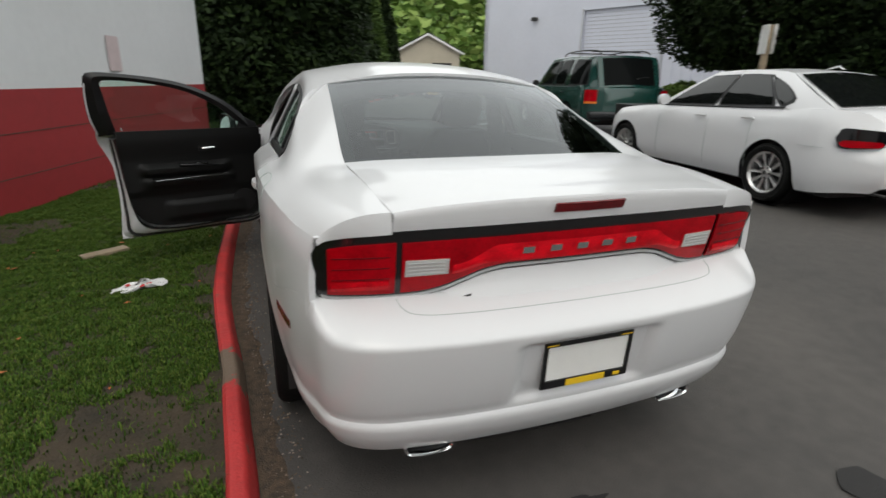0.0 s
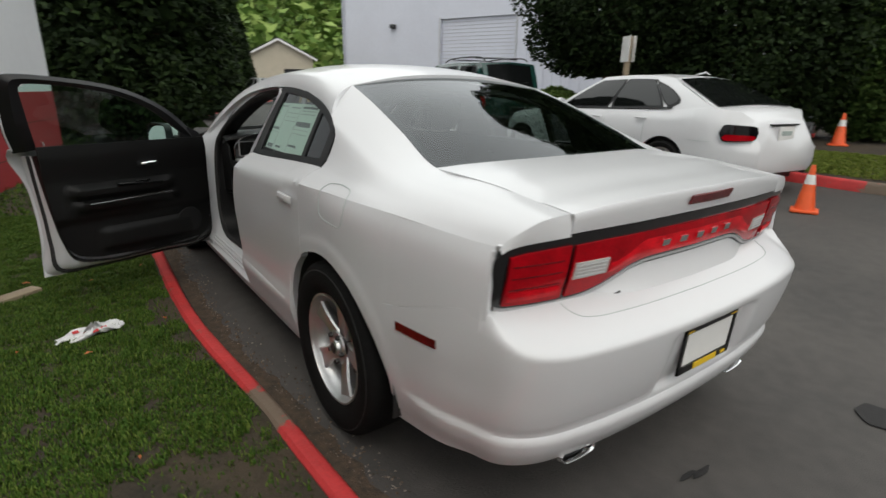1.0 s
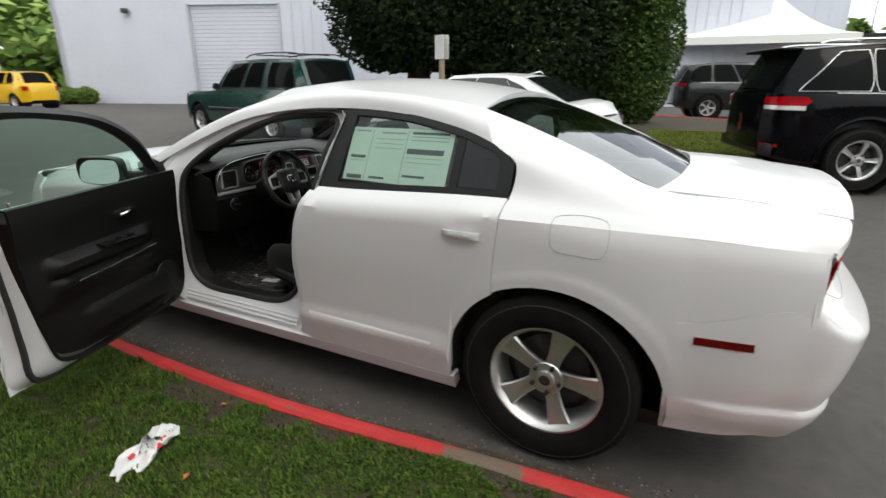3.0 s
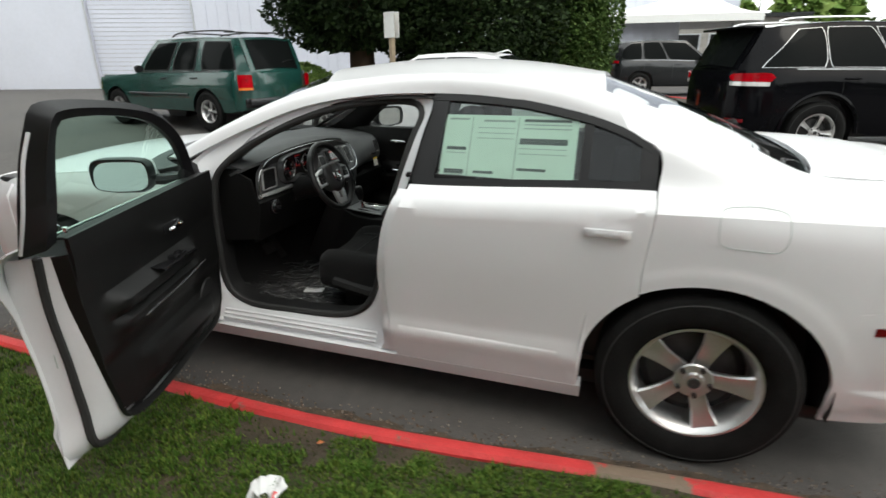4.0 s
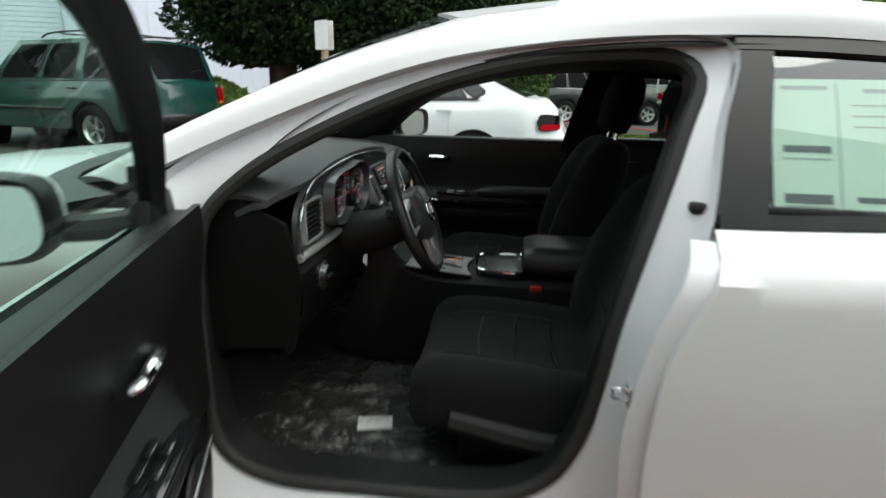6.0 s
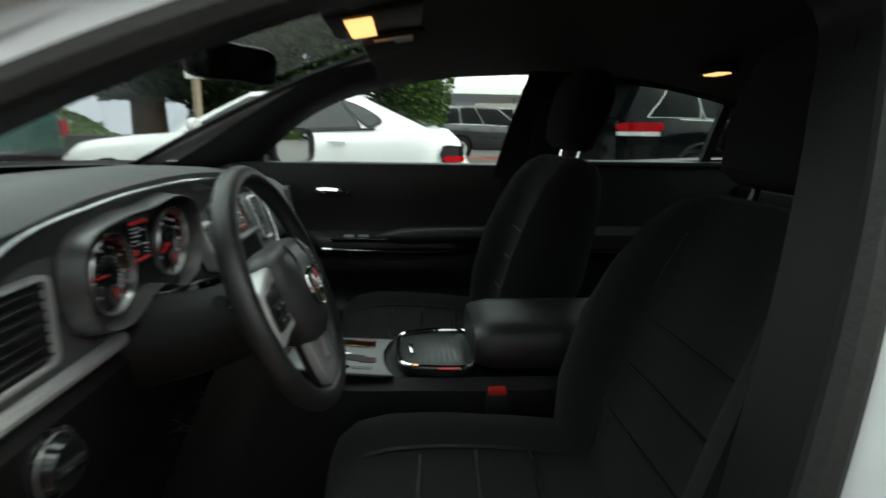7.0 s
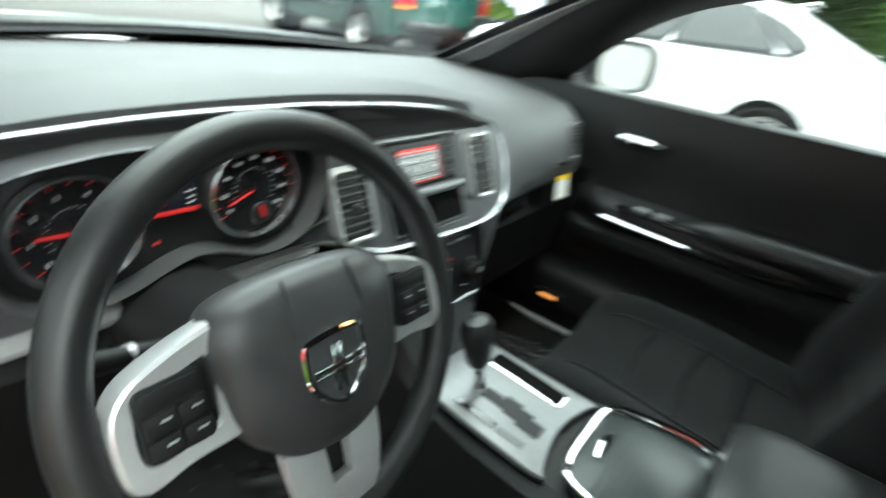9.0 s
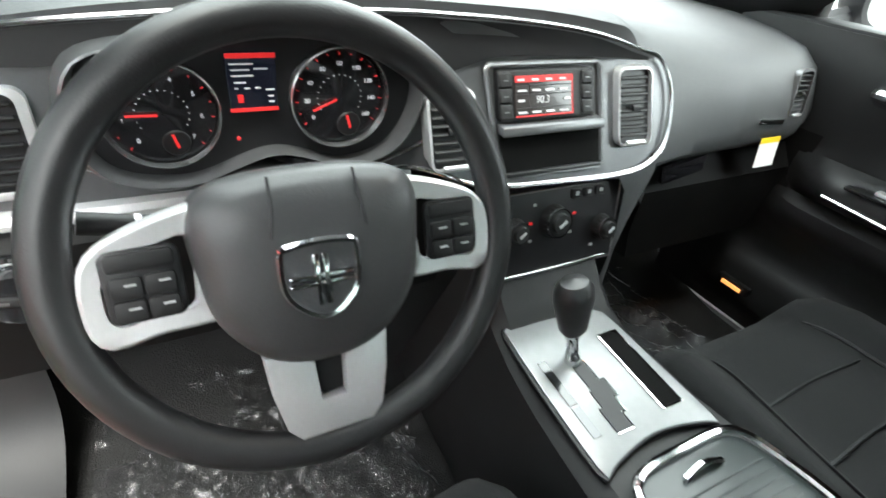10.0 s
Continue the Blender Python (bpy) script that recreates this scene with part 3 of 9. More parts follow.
def leaf_mesh(name, px, py, pz, ang, size, seed, droop=0.3):
    rng = np.random.RandomState(seed + 1)
    n = len(px)
    s = size * (0.5 + 0.9 * rng.rand(n))
    a = ang + rng.randn(n) * 0.8
    out = np.stack([np.cos(a), np.sin(a), -droop + 0.5 * rng.randn(n)], 1)
    out /= np.linalg.norm(out, axis=1)[:, None]
    up = rng.randn(n, 3)
    side = np.cross(out, up)
    side /= np.linalg.norm(side, axis=1)[:, None] + 1e-9
    c = np.stack([px, py, pz], 1)
    tip = c + out * s[:, None] * 1.3
    l1 = c + side * s[:, None] * 0.45 + out * s[:, None] * 0.3
    l2 = c - side * s[:, None] * 0.45 + out * s[:, None] * 0.3
    back = c - out * s[:, None] * 0.3
    verts = np.stack([back, l1, tip, l2], 1).reshape(-1, 3)
    me = bpy.data.meshes.new(name)
    faces = [(4 * i, 4 * i + 1, 4 * i + 2, 4 * i + 3) for i in range(n)]
    me.from_pydata(verts.tolist(), [], faces)
    return me


def tree(name, label, loc, height, radius, bare_h, shape, material, count, leaf, seed, trunk_r=0.2, lump=0.25, category="tree"):
    """A tapered trunk with limbs and a crown of many leaves. shape(0..1) is the crown's relative width from bottom to top."""
    g = ground_z(loc[0], loc[1])
    top = thing(name, label, category, (loc[0], loc[1], g))
    rng = random.Random(seed)
    lean = (rng.uniform(-0.2, 0.2), rng.uniform(-0.2, 0.2))
    part("trunk", tube([(0, 0, -0.1), (lean[0] * 0.3, lean[1] * 0.3, height * 0.3), (lean[0], lean[1], height * 0.6), (lean[0], lean[1], height * 0.92)], lambda t: trunk_r * (1 - 0.88 * t) + (0.12 * trunk_r if t < 0.04 else 0), 10), M_BARK, top, "brown bark trunk")
    for k in range(14):
        t = rng.uniform(0.0, 0.85)
        z = bare_h + (height - bare_h) * t
        a = rng.uniform(0, 6.283)
        r = radius * shape(t) * 0.8
        part("limb", tube([(lean[0] * 0.5, lean[1] * 0.5, z - 0.1), (r * 0.5 * math.cos(a), r * 0.5 * math.sin(a), z + 0.12), (r * math.cos(a), r * math.sin(a), z + 0.1)], lambda q: trunk_r * 0.22 * (1 - 0.8 * q), 5, count=7), M_BARK, top)
    h, px, py, ang = crown(lambda v: radius * shape(v), count, leaf, seed, lump)
    me = leaf_mesh("crown", px + lean[0] * h, py + lean[1] * h, bare_h + (height - bare_h) * h, ang, leaf, seed)
    me.materials.append(material)
    ob = new("crown", me)
    ob.parent = top
    if radius > 1:
        h, px, py, ang = crown(lambda v: radius * shape(v) * 0.74, count // 7, leaf, seed + 5, lump)
        me = leaf_mesh("inner_foliage", px + lean[0] * h, py + lean[1] * h, bare_h + 0.1 + (height - bare_h) * 0.94 * h, ang, leaf * 3.2, seed + 5)
        me.materials.append(material)
        new("inner_foliage", me).parent = top
    return top


SHAPE_HEDGE = table([0, 0.08, 0.3, 0.7, 0.9, 1.0], [0.55, 0.85, 1.0, 0.9, 0.6, 0.1])
SHAPE_CONE = table([0, 0.06, 0.25, 0.6, 1.0], [0.6, 1.0, 0.92, 0.6, 0.03])
SHAPE_ROUND = table([0, 0.2, 0.5, 0.8, 1.0], [0.35, 0.85, 1.0, 0.75, 0.1])

# ---------------------------------------------------------------- the white sedan
# x across (minus is the driver's side), y ahead with 0 at the rear axle, z up.
sedan = thing("sedan_car", "white four-door sedan with open driver's door beside a red kerb", "car")

belt_z = table([-0.95, -0.85, -0.4, -0.1, 0.2, 1.14, 2.3, 3.2, 3.9], [0.955, 0.968, 1.01, 1.032, 1.046, 1.012, 1.0, 0.93, 0.80])
side_prof = table([0.18, 0.25, 0.31, 0.38, 0.392, 0.42, 0.6, 0.75, 0.86, 0.925, 0.95], [0.86, 0.885, 0.897, 0.913, 0.914, 0.901, 0.911, 0.920, 0.921, 0.919, 0.917])
tail_prof = table([0.18, 0.3, 0.5, 0.65, 0.8, 0.95, 1.02], [0.85, 0.885, 0.925, 0.937, 0.936, 0.922, 0.905])
plan_in = table([-1.0, -0.9, -0.83, -0.66, -0.49, -0.3, -0.1, 2.0, 2.8, 3.3, 3.6, 3.8, 3.95], [0.21, 0.155, 0.118, 0.066, 0.040, 0.014, 0.0, 0.0, 0.012, 0.04, 0.11, 0.2, 0.34])


crease_z = table([-0.83, -0.6, -0.3, 0.2, 0.66, 1.17, 2.3, 3.2, 3.9], [0.966, 0.982, 0.990, 0.985, 0.957, 0.936, 0.900, 0.83, 0.7])


def half_width(y, z):
    """Half the car's width at a place along it and a height; above the crease the flank turns in to the windows."""
    c, b = crease_z(y), belt_z(y)
    if z <= c:
        zz = 0.25 + (z - 0.25) * (0.95 - 0.25) / (c - 0.25) if z > 0.25 else z
        k = smoothstep(0.10, -0.45, y)
        r = math.hypot((y + 0.012) / 0.418, max(0, z - 0.345) / 0.40)
        flare = 0.004 * smoothstep(1.20, 1.10, r) if z > 0.30 else 0
        soft = 0.013 * min(1, max(0, (z - c + 0.075) / 0.075)) ** 2 * smoothstep(0.18, -0.15, y)
        return lerp(side_prof(zz), tail_prof(zz), k) - plan_in(y) + flare - soft
    t = (z - c) / max(0.01, b - c)
    top = half_width(y, c)
    return top - 0.105 * (0.45 * t + 0.55 * t * t)


def arch_z(y, yc=-0.012):
    """Height of the wheel arch's lip over the ground."""
    u = (y - yc) / 0.418
    return 0.345 + 0.40 * math.sqrt(1 - u * u) if abs(u) < 1 else -1


def side_sheet(ys, zlo, zhi, n, yshift=None, thick=0.022, inset=0.0):
    """Panel of the car's flank (driver's side): columns ys, from zlo(y) to zhi(y)."""
    rows = []
    for y in ys:
        a, b = zlo(y), zhi(y)
        row = []
        for i in range(n):
            z = lerp(a, b, i / (n - 1))
            yy = y + (yshift(y, z) if yshift else 0)
            row.append((-half_width(yy, z) + inset, yy, z))
        rows.append(row)
    bm = sheet(rows, flip=False)
    bm.normal_update()
    if sum(f.normal.x for f in bm.faces) > 0:
        bmesh.ops.reverse_faces(bm, faces=bm.faces)
    if thick:
        thicken(bm, thick)
    return bm


def both(name, bm, material, label=""):
    """A part on the driver's side and its mirror image."""
    other = bm.copy()
    a = part(name, bm, material, sedan, label)
    b = part(name, mirror(other), material, sedan, label)
    return a, b


G = 0.003
front_edge = lambda z: 1.185 + 0.03 * math.sin(min(1, max(0, (z - 0.25) / 0.7)) * math.pi) - 0.055 * smoothstep(0.75, 1.02, z)
rear_edge = lambda z: 0.212 + 0.02 * smoothstep(1.0, 0.75, z)

# rear doors
ys = [0.22 + 0.19 * (1 - math.cos(math.pi / 2 * i / 14)) for i in range(15)] + [0.41 + 0.775 * i / 18 for i in range(1, 19)]


def door_shift(y, z):
    t = (y - 0.22) / (1.185 - 0.22)
    return lerp(rear_edge(z) - 0.22, front_edge(z) - 1.185, t) - G + 0.0


rear_door_l, rear_door_r = both("rear_door", side_sheet(ys, lambda y: max(0.252, arch_z(y) if y < 0.405 else 0), lambda y: belt_z(y) - 0.004, 22, door_shift, 0.03), M_WHITE)
# pressed crease low on the rear door, fading towards the wheel
rows = []
for i in range(26):
    y = lerp(1.165, 0.50, i / 25)
    zc, k = lerp(0.414, 0.400, i / 25), 1 - smoothstep(0.35, 1.0, i / 25)
    rows.append([(-half_width(y, zc + dz) - o * k - 0.0008, y, zc + dz) for dz, o in ((0.014, -0.001), (0.007, 0.0018), (0.003, 0.0036), (0.0, 0.0042), (-0.010, 0.0038), (-0.04, 0.002), (-0.08, -0.001))])
bm = sheet(rows)
bm.normal_update()
if sum(f.normal.x for f in bm.faces) > 0:
    bmesh.ops.reverse_faces(bm, faces=bm.faces)
part("door_crease", bm, M_WHITE, rear_door_l)

# quarter panels from the rear door to the lamp
qy = [0.208 - 0.006, 0.16, 0.11, 0.05, 0.0, -0.05, -0.1, -0.16, -0.22, -0.27, -0.31, -0.345, -0.372, -0.392, -0.408, -0.42, -0.428, -0.4299, -0.47, -0.52, -0.58, -0.64, -0.7, -0.76, -0.80, -0.826]
seam_z = lambda y: lerp(0.70, 0.795, smoothstep(-0.40, -0.83, y))
quarter_l, quarter_r = both("quarter_panel", side_sheet(qy, lambda y: (seam_z(y) + 0.0006 - 0.032 * smoothstep(-0.74, -0.82, y)) if y < -0.4299 else arch_z(y), lambda y: crease_z(y), 18, lambda y, z: (rear_edge(z) - 0.207) * smoothstep(-0.1, 0.2, y), 0.02), M_WHITE)

# rockers under the doors
both("rocker_panel", side_sheet([0.40 + 1.98 * i / 24 for i in range(25)], lambda y: 0.185, lambda y: 0.249, 5, None, 0.05), M_WHITE)

# front fenders
fyc = 3.05
fy = [2.262 + 0.37 * i / 8 for i in range(9)] + [fyc - 0.418 * math.cos(math.pi * i / 24) for i in range(1, 24)] + [3.47, 3.55, 3.63, 3.7, 3.78]
fy = sorted(fy)
both("front_fender", side_sheet(fy, lambda y: max(0.25, arch_z(y, fyc)), lambda y: belt_z(y) - 0.01, 14, None, 0.02), M_WHITE)

# rear bumper: levels between the corner behind the wheel and the middle
ledge = spline([(0.925, -0.30, 0), (0.895, -0.49, 0), (0.872, -0.66, 0), (0.834, -0.80, 0), (0.795, -0.912, 0), (0.70, -0.985, 0), (0.5, -1.03, 0), (0.25, -1.052, 0), (0, -1.058, 0)], 60)
bump_in = table([0.20, 0.25, 0.30, 0.36, 0.395, 0.412, 0.45, 0.55, 0.66, 0.688, 0.702, 0.716, 0.735, 0.76, 0.785], [0.20, 0.145, 0.104, 0.070, 0.062, 0.072, 0.056, 0.028, 0.008, 0.005, 0.012, 0.030, 0.068, 0.130, 0.190])


face_y = table([0, 0.3, 0.57, 0.70, 0.80, 0.86], [-0.921, -0.910, -0.882, -0.860, -0.832, -0.80])


def bumper_point(i, z):
    p = ledge[i]
    d = (ledge[min(i + 1, 59)] - ledge[max(i - 1, 0)]).normalized()
    nx, ny = -d.y, d.x
    e = bump_in(min(z, 0.688))
    w = smoothstep(-0.50, -0.85, p.y)
    lip = 0.012 * smoothstep(0.415, 0.392, z) * smoothstep(0.28, 0.36, z) * smoothstep(-0.44, -0.60, p.y) * abs(nx)
    zc = max(z, 0.24)
    x = lerp(half_width(p.y, zc), p.x * half_width(-0.45, zc) / half_width(-0.45, 0.69), w) + lip
    y = lerp(p.y, -0.30 + (p.y + 0.30) * (0.758 - e) / 0.758, w)
    # over the ledge the face slopes in to the lamp; the ledge climbs to the lamp's outer corner
    fold = lerp(0.735, 0.690, smoothstep(0.848, 0.745, p.x))
    if z > fold:
        t = min(1, (z - fold) / (0.783 - fold)) ** 1.25 * smoothstep(0.856, 0.770, p.x)
        tx = min(p.x * 0.99, 0.808)
        x, y = lerp(x, tx, t), lerp(y, face_y(tx) + 0.036, t)
    return x, y


def bumper_surface(z_low, z_high, n):
    rows = []
    idx = [i for i in range(60) if ledge[i].y < -0.42]
    for k in range(n):
        row = []
        for i in idx:
            p = ledge[i]
            w = smoothstep(-0.55, -0.9, p.y)
            hi = min(lerp(seam_z(p.y) - 0.0006, z_high, w), seam_z(p.y) - 0.0006)
            lo = lerp(0.255, z_low, smoothstep(-0.45, -0.9, p.y))
            z = lerp(lo, hi, (k / (n - 1)) ** 0.9)
            x, y = bumper_point(i, z)
            row.append((-x, y, z))
        rows.append(row + [(-q[0], q[1], q[2]) for q in reversed(row[:-1])])
    return rows


bum = sheet(bumper_surface(0.278, 0.782, 54))
bum.normal_update()
if sum(f.normal.y for f in bum.faces) > 0:
    bmesh.ops.reverse_faces(bum, faces=bum.faces)
# the number plate's recess in the middle of the bumper
for v in bum.verts:
    if v.co.y < -0.8:
        ax = abs(v.co.x)
        v.co.y += 0.028 * smoothstep(0.255, 0.225, ax) * smoothstep(0.42, 0.45, v.co.z) * smoothstep(0.665, 0.635, v.co.z)
bumper_tree = BVHTree.FromBMesh(bum)
thicken(bum, 0.012)
rear_bumper = part("rear_bumper", bum, M_WHITE, sedan)
low = []
for zz, off in ((0.232, 0.160), (0.258, 0.136), (0.300, 0.130)):
    half = [(-(p.x - off * 0.75), p.y + off, zz) for p in ledge[26:]]
    low.append(half + [(-q[0], q[1], q[2]) for q in reversed(half[:-1])])
part("rear_valance", sheet(low, 0.01), M_BLACKTRIM, sedan, "black lower rear valance")

bumper_rim = [r_ for r_ in bumper_surface(0.278, 0.782, 54)[-1]]

# rear face: lamp band


def tail_point(x, z, out=0.0):
    return (x, face_y(abs(x)) - 0.2 * (z - 0.95) - out, z)


bez_top = table([0, 0.4, 0.7, 0.77, 0.795, 0.807], [0.992, 0.988, 0.978, 0.968, 0.952, 0.925])
bez_bot = table([0, 0.24, 0.31, 0.38, 0.45, 0.52, 0.6, 0.76, 0.795, 0.807], [0.850, 0.848, 0.838, 0.812, 0.786, 0.774, 0.772, 0.776, 0.788, 0.815])


def tail_patch(xs, lo, hi, n, out, thick=0.006, dome=0.0):
    rows = []
    for k in range(n):
        t = k / (n - 1)
        rows.append([tail_point(x, lerp(lo(abs(x)), hi(abs(x)), t), out + dome * math.sin(math.pi * t)) for x in xs])
    bm = sheet(rows)
    bm.normal_update()
    if sum(f.normal.y for f in bm.faces) > 0:
        bmesh.ops.reverse_faces(bm, faces=bm.faces)
    return thicken(bm, thick)


def span(a, b, n):
    return [lerp(a, b, i / (n - 1)) for i in range(n)]


# shelf from the bumper's upper edge in to the lamp
shelf = []
for q in bumper_rim:
    if q[1] < -0.79:
        x = max(-0.806, min(0.806, q[0] * 0.985))
        a, b = Vector(q), Vector(tail_point(x, bez_bot(abs(x)) - 0.003, -0.012))
        shelf.append([a + Vector((0, 0, -0.003)), a.lerp(b, 0.35) + Vector((0, 0, 0.003)), a.lerp(b, 0.7) + Vector((0, 0, 0.003)), b])
bm = sheet(shelf)
bm.normal_update()
if sum(f.normal.z for f in bm.faces) < 0:
    bmesh.ops.reverse_faces(bm, faces=bm.faces)
part("bumper_shelf", bm, M_WHITE, rear_bumper)
lamp_bar = part("tail_lamp_bar", tail_patch(span(-0.807, 0.807, 110), bez_bot, bez_top, 8, 0.004, 0.02), M_GLOSSBLACK, sedan, "black surround of the full-width tail lamp")
lens_top = lambda x: bez_top(x) - 0.030
lens_bot = lambda x: bez_bot(x) + 0.020
part("red_lens", tail_patch(span(-0.565, 0.565, 60), lambda x: lens_bot(x), lambda x: lens_top(x) - 0.004, 7, 0.010, 0.006, 0.004), M_REDLENS, lamp_bar, "red middle lens of the tail lamp")
for s in (-1, 1):
    part("red_lens", tail_patch(span(s * 0.583, s * 0.768, 18), lens_bot, lens_top, 7, 0.011, 0.006, 0.004), M_REDLENS, lamp_bar, "red outer lens of the tail lamp")
    for k in range(3):
        z0 = 0.842 + 0.034 * k
        part("lens_rib", tail_patch(span(s * 0.60, s * 0.758, 10), lambda x: z0, lambda x: z0 + 0.0028, 3, 0.0168, 0.003), M_REDDARK, lamp_bar)
    part("reversing_lens", tail_patch(span(s * 0.43, s * 0.556, 10), lambda x: 0.846 + 0.10 * (0.556 - x) * 0.2, lambda x: 0.897, 5, 0.0165, 0.004), M_REVERSE, lamp_bar, "clear reversing lamp lens")
    for k in range(4):
        z0 = 0.853 + 0.011 * k
        part("lens_rib", tail_patch(span(s * 0.44, s * 0.548, 5), lambda x: z0, lambda x: z0 + 0.003, 2, 0.019, 0.002), M_SILVER, lamp_bar)
# Highlight of the red lens, painted as lighter strips.
M_REDHIGHLIGHT = mat("red_lens_highlight", (0.62, 0.004, 0.012), 0.15, 0.0, 0.5, 14, spec=0.25)
part("lens_highlight", tail_patch(span(-0.415, 0.415, 50), lambda x: 0.874 - 0.028 * smoothstep(0.30, 0.41, x), lambda x: 0.932 - 0.055 * smoothstep(0.27, 0.412, x), 5, 0.0135, 0.003, 0.002), M_REDHIGHLIGHT, lamp_bar, "highlight painted as a lighter band in the red lens")
for s in (-1, 1):
    part("lens_highlight", tail_patch(span(s * 0.60, s * 0.76, 14), lambda x: 0.808, lambda x: 0.836, 4, 0.0165, 0.003, 0.002), M_REDHIGHLIGHT, lamp_bar)
# the maker's name on the lamp: five plain chrome blocks
for k in range(5):
    xx = -0.185 + 0.0925 * k
    part("badge_block", tail_patch(span(xx - 0.019, xx + 0.019, 5), lambda x: 0.897, lambda x: 0.917, 3, 0.0195, 0.004), M_CHROME, lamp_bar, "small chrome block on the lamp")
part("lower_trim", tail_patch(span(-0.785, 0.785, 90), lambda x: bez_bot(x) + 0.003, lambda x: bez_bot(x) + 0.012, 2, 0.0075, 0.006), M_VENTRIM, lamp_bar, "thin dark metal strip under the lamp")

# boot lid: top, rear edge and the part under the lamp
deck_y0 = table([0, 0.3, 0.5, 0.615], [-0.372, -0.357, -0.328, -0.297])
deck_z0 = table([0, 0.3, 0.5, 0.615], [1.105, 1.103, 1.097, 1.087])
deck_x = lambda t: lerp(0.6180, 0.5945, t) + 0.0064 * math.sin(math.pi * t)
rows = []
for i in range(26):
    t = i / 25
    row = []
    for j in range(33):
        s = -1 + 2 * j / 32
        x = s * deck_x(t)
        a = Vector((x, deck_y0(min(0.615, abs(x))), deck_z0(min(0.615, abs(x)))))
        zr = lerp(1.070, 1.041, abs(s) ** 3)
        b = Vector((x, face_y(abs(x)) - 0.022 * (1 - 0.3 * abs(s)), zr))
        p = a.lerp(b, t)
        p.z += 0.012 * math.sin(math.pi * t) - 0.018 * math.sin(math.pi * min(1, t * 1.15)) * smoothstep(0.55, 0.9, t) + 0.0
        row.append(p)
    rows.append(row)
for t, zf in ((0.12, None), (0.4, None), (0.75, None), (1.0, None)):
    row = []
    for j in range(33):
        s = -1 + 2 * j / 32
        x = s * 0.592
        zr = lerp(1.070, 1.041, abs(s) ** 3)
        z = lerp(zr, bez_top(abs(x)) + 0.003, t)
        row.append((x, face_y(abs(x)) - 0.022 * (1 - 0.3 * abs(s)) * (1 - t) - 0.2 * (z - 0.95) * t - 0.004, z))
    rows.append(row)
bm = sheet(rows)
bm.normal_update()
if sum(f.normal.z for f in bm.faces) < 0:
    bmesh.ops.reverse_faces(bm, faces=bm.faces)
boot_lid = part("boot_lid", thicken(bm, 0.02), M_WHITE, sedan)
lid_low = table([0, 0.35, 0.48, 0.55, 0.568], [0.712, 0.716, 0.727, 0.750, 0.768])


def lid_point(x, t):
    z = lerp(lid_low(abs(x)), bez_bot(abs(x)) - 0.004, t)
    e = smoothstep(0.57, 0.42, abs(x))
    y = face_y(abs(x)) - 0.2 * (bez_bot(abs(x)) - 0.95) - (0.050 * (1 - t) ** 1.5 + 0.002) * e + 0.010 * (1 - e)
    return (x, y, z)


bm = sheet([[lid_point(x, k / 8) for x in span(-0.568, 0.568, 50)] for k in range(9)])
lid_tree = BVHTree.FromBMesh(bm)
bm.normal_update()
if sum(f.normal.y for f in bm.faces) > 0:
    bmesh.ops.reverse_faces(bm, faces=bm.faces)
part("lid_panel", thicken(bm, 0.02), M_WHITE, boot_lid)
# the gap between lid and bumper
gap = []
for x, z in [(q.x, q.z) for q in spline([(-0.578, 0, 0.776), (-0.574, 0, 0.764), (-0.555, 0, 0.752), (-0.51, 0, 0.746), (-0.4, 0, 0.744), (0, 0, 0.744), (0.4, 0, 0.744), (0.51, 0, 0.746), (0.555, 0, 0.752), (0.574, 0, 0.764), (0.578, 0, 0.776)], 90)]:
    hits = [tree.ray_cast(Vector((x, -2, z)), Vector((0, 1, 0)))[0] for tree in (bumper_tree, lid_tree)]
    hits = [h for h in hits if h is not None]
    if hits:
        gap.append(min(hits, key=lambda h: h.y) + Vector((0, -0.001, 0.0)))
part("lid_gap", tube(gap, 0.0012, 5), M_GREYINK, sedan, "dark gap under the boot lid")
high_lamp = part("high_brake_lamp", joined(sheet([[(x, face_y(abs(x)) - 0.033 + 0.012 * k, 1.052 - 0.028 * k) for x in span(-0.12, 0.12, 12)] for k in range(2)], 0.006)), M_REDDARK, boot_lid, "thin red high brake lamp")
bm = sheet([[Vector(lid_point(x, t + 0.05 * (x + 0.5))) + Vector((0, -0.003, 0)) for x in span(-0.50, -0.355, 8)] for t in (0.545, 0.60)])
part("model_badge", bm, M_DARKMETAL, boot_lid, "thin plain line in place of the model name")
part("badge_dot", moved(lathe([(0.0, 0.008), (-0.003, 0.006), (-0.0035, 0.001)], 14, "y"), Matrix.Translation(Vector(lid_point(-0.515, 0.56)) + Vector((0, -0.001, 0)))), M_DARKMETAL, boot_lid)
# number plate with its frame
plate = part("number_plate", moved(slab(rrect(0, 0, 0.300, 0.150, 0.01), 0.004, "y"), pose(0, -1.012, 0.555, 4)), M_WHITEPAPER, sedan, "blank white number plate")
pf = joined(*[moved(box(a, b, -0.004, 0.004, c, d, 0), pose(0, -1.014, 0.555, 4)) for a, b, c, d in ((-0.16, 0.16, 0.068, 0.082), (-0.16, 0.16, -0.082, -0.056), (-0.16, -0.148, -0.082, 0.082), (0.148, 0.16, -0.082, 0.082))])
plate_frame = part("plate_frame", pf, M_BLACKTRIM, plate, "black plate frame", False)
part("frame_print", moved(box(-0.072, 0.072, -0.0065, -0.004, -0.08, -0.058, 0), pose(0, -1.014, 0.555, 4)), M_YELLOW, plate, "yellow strip of dealer lettering", False)
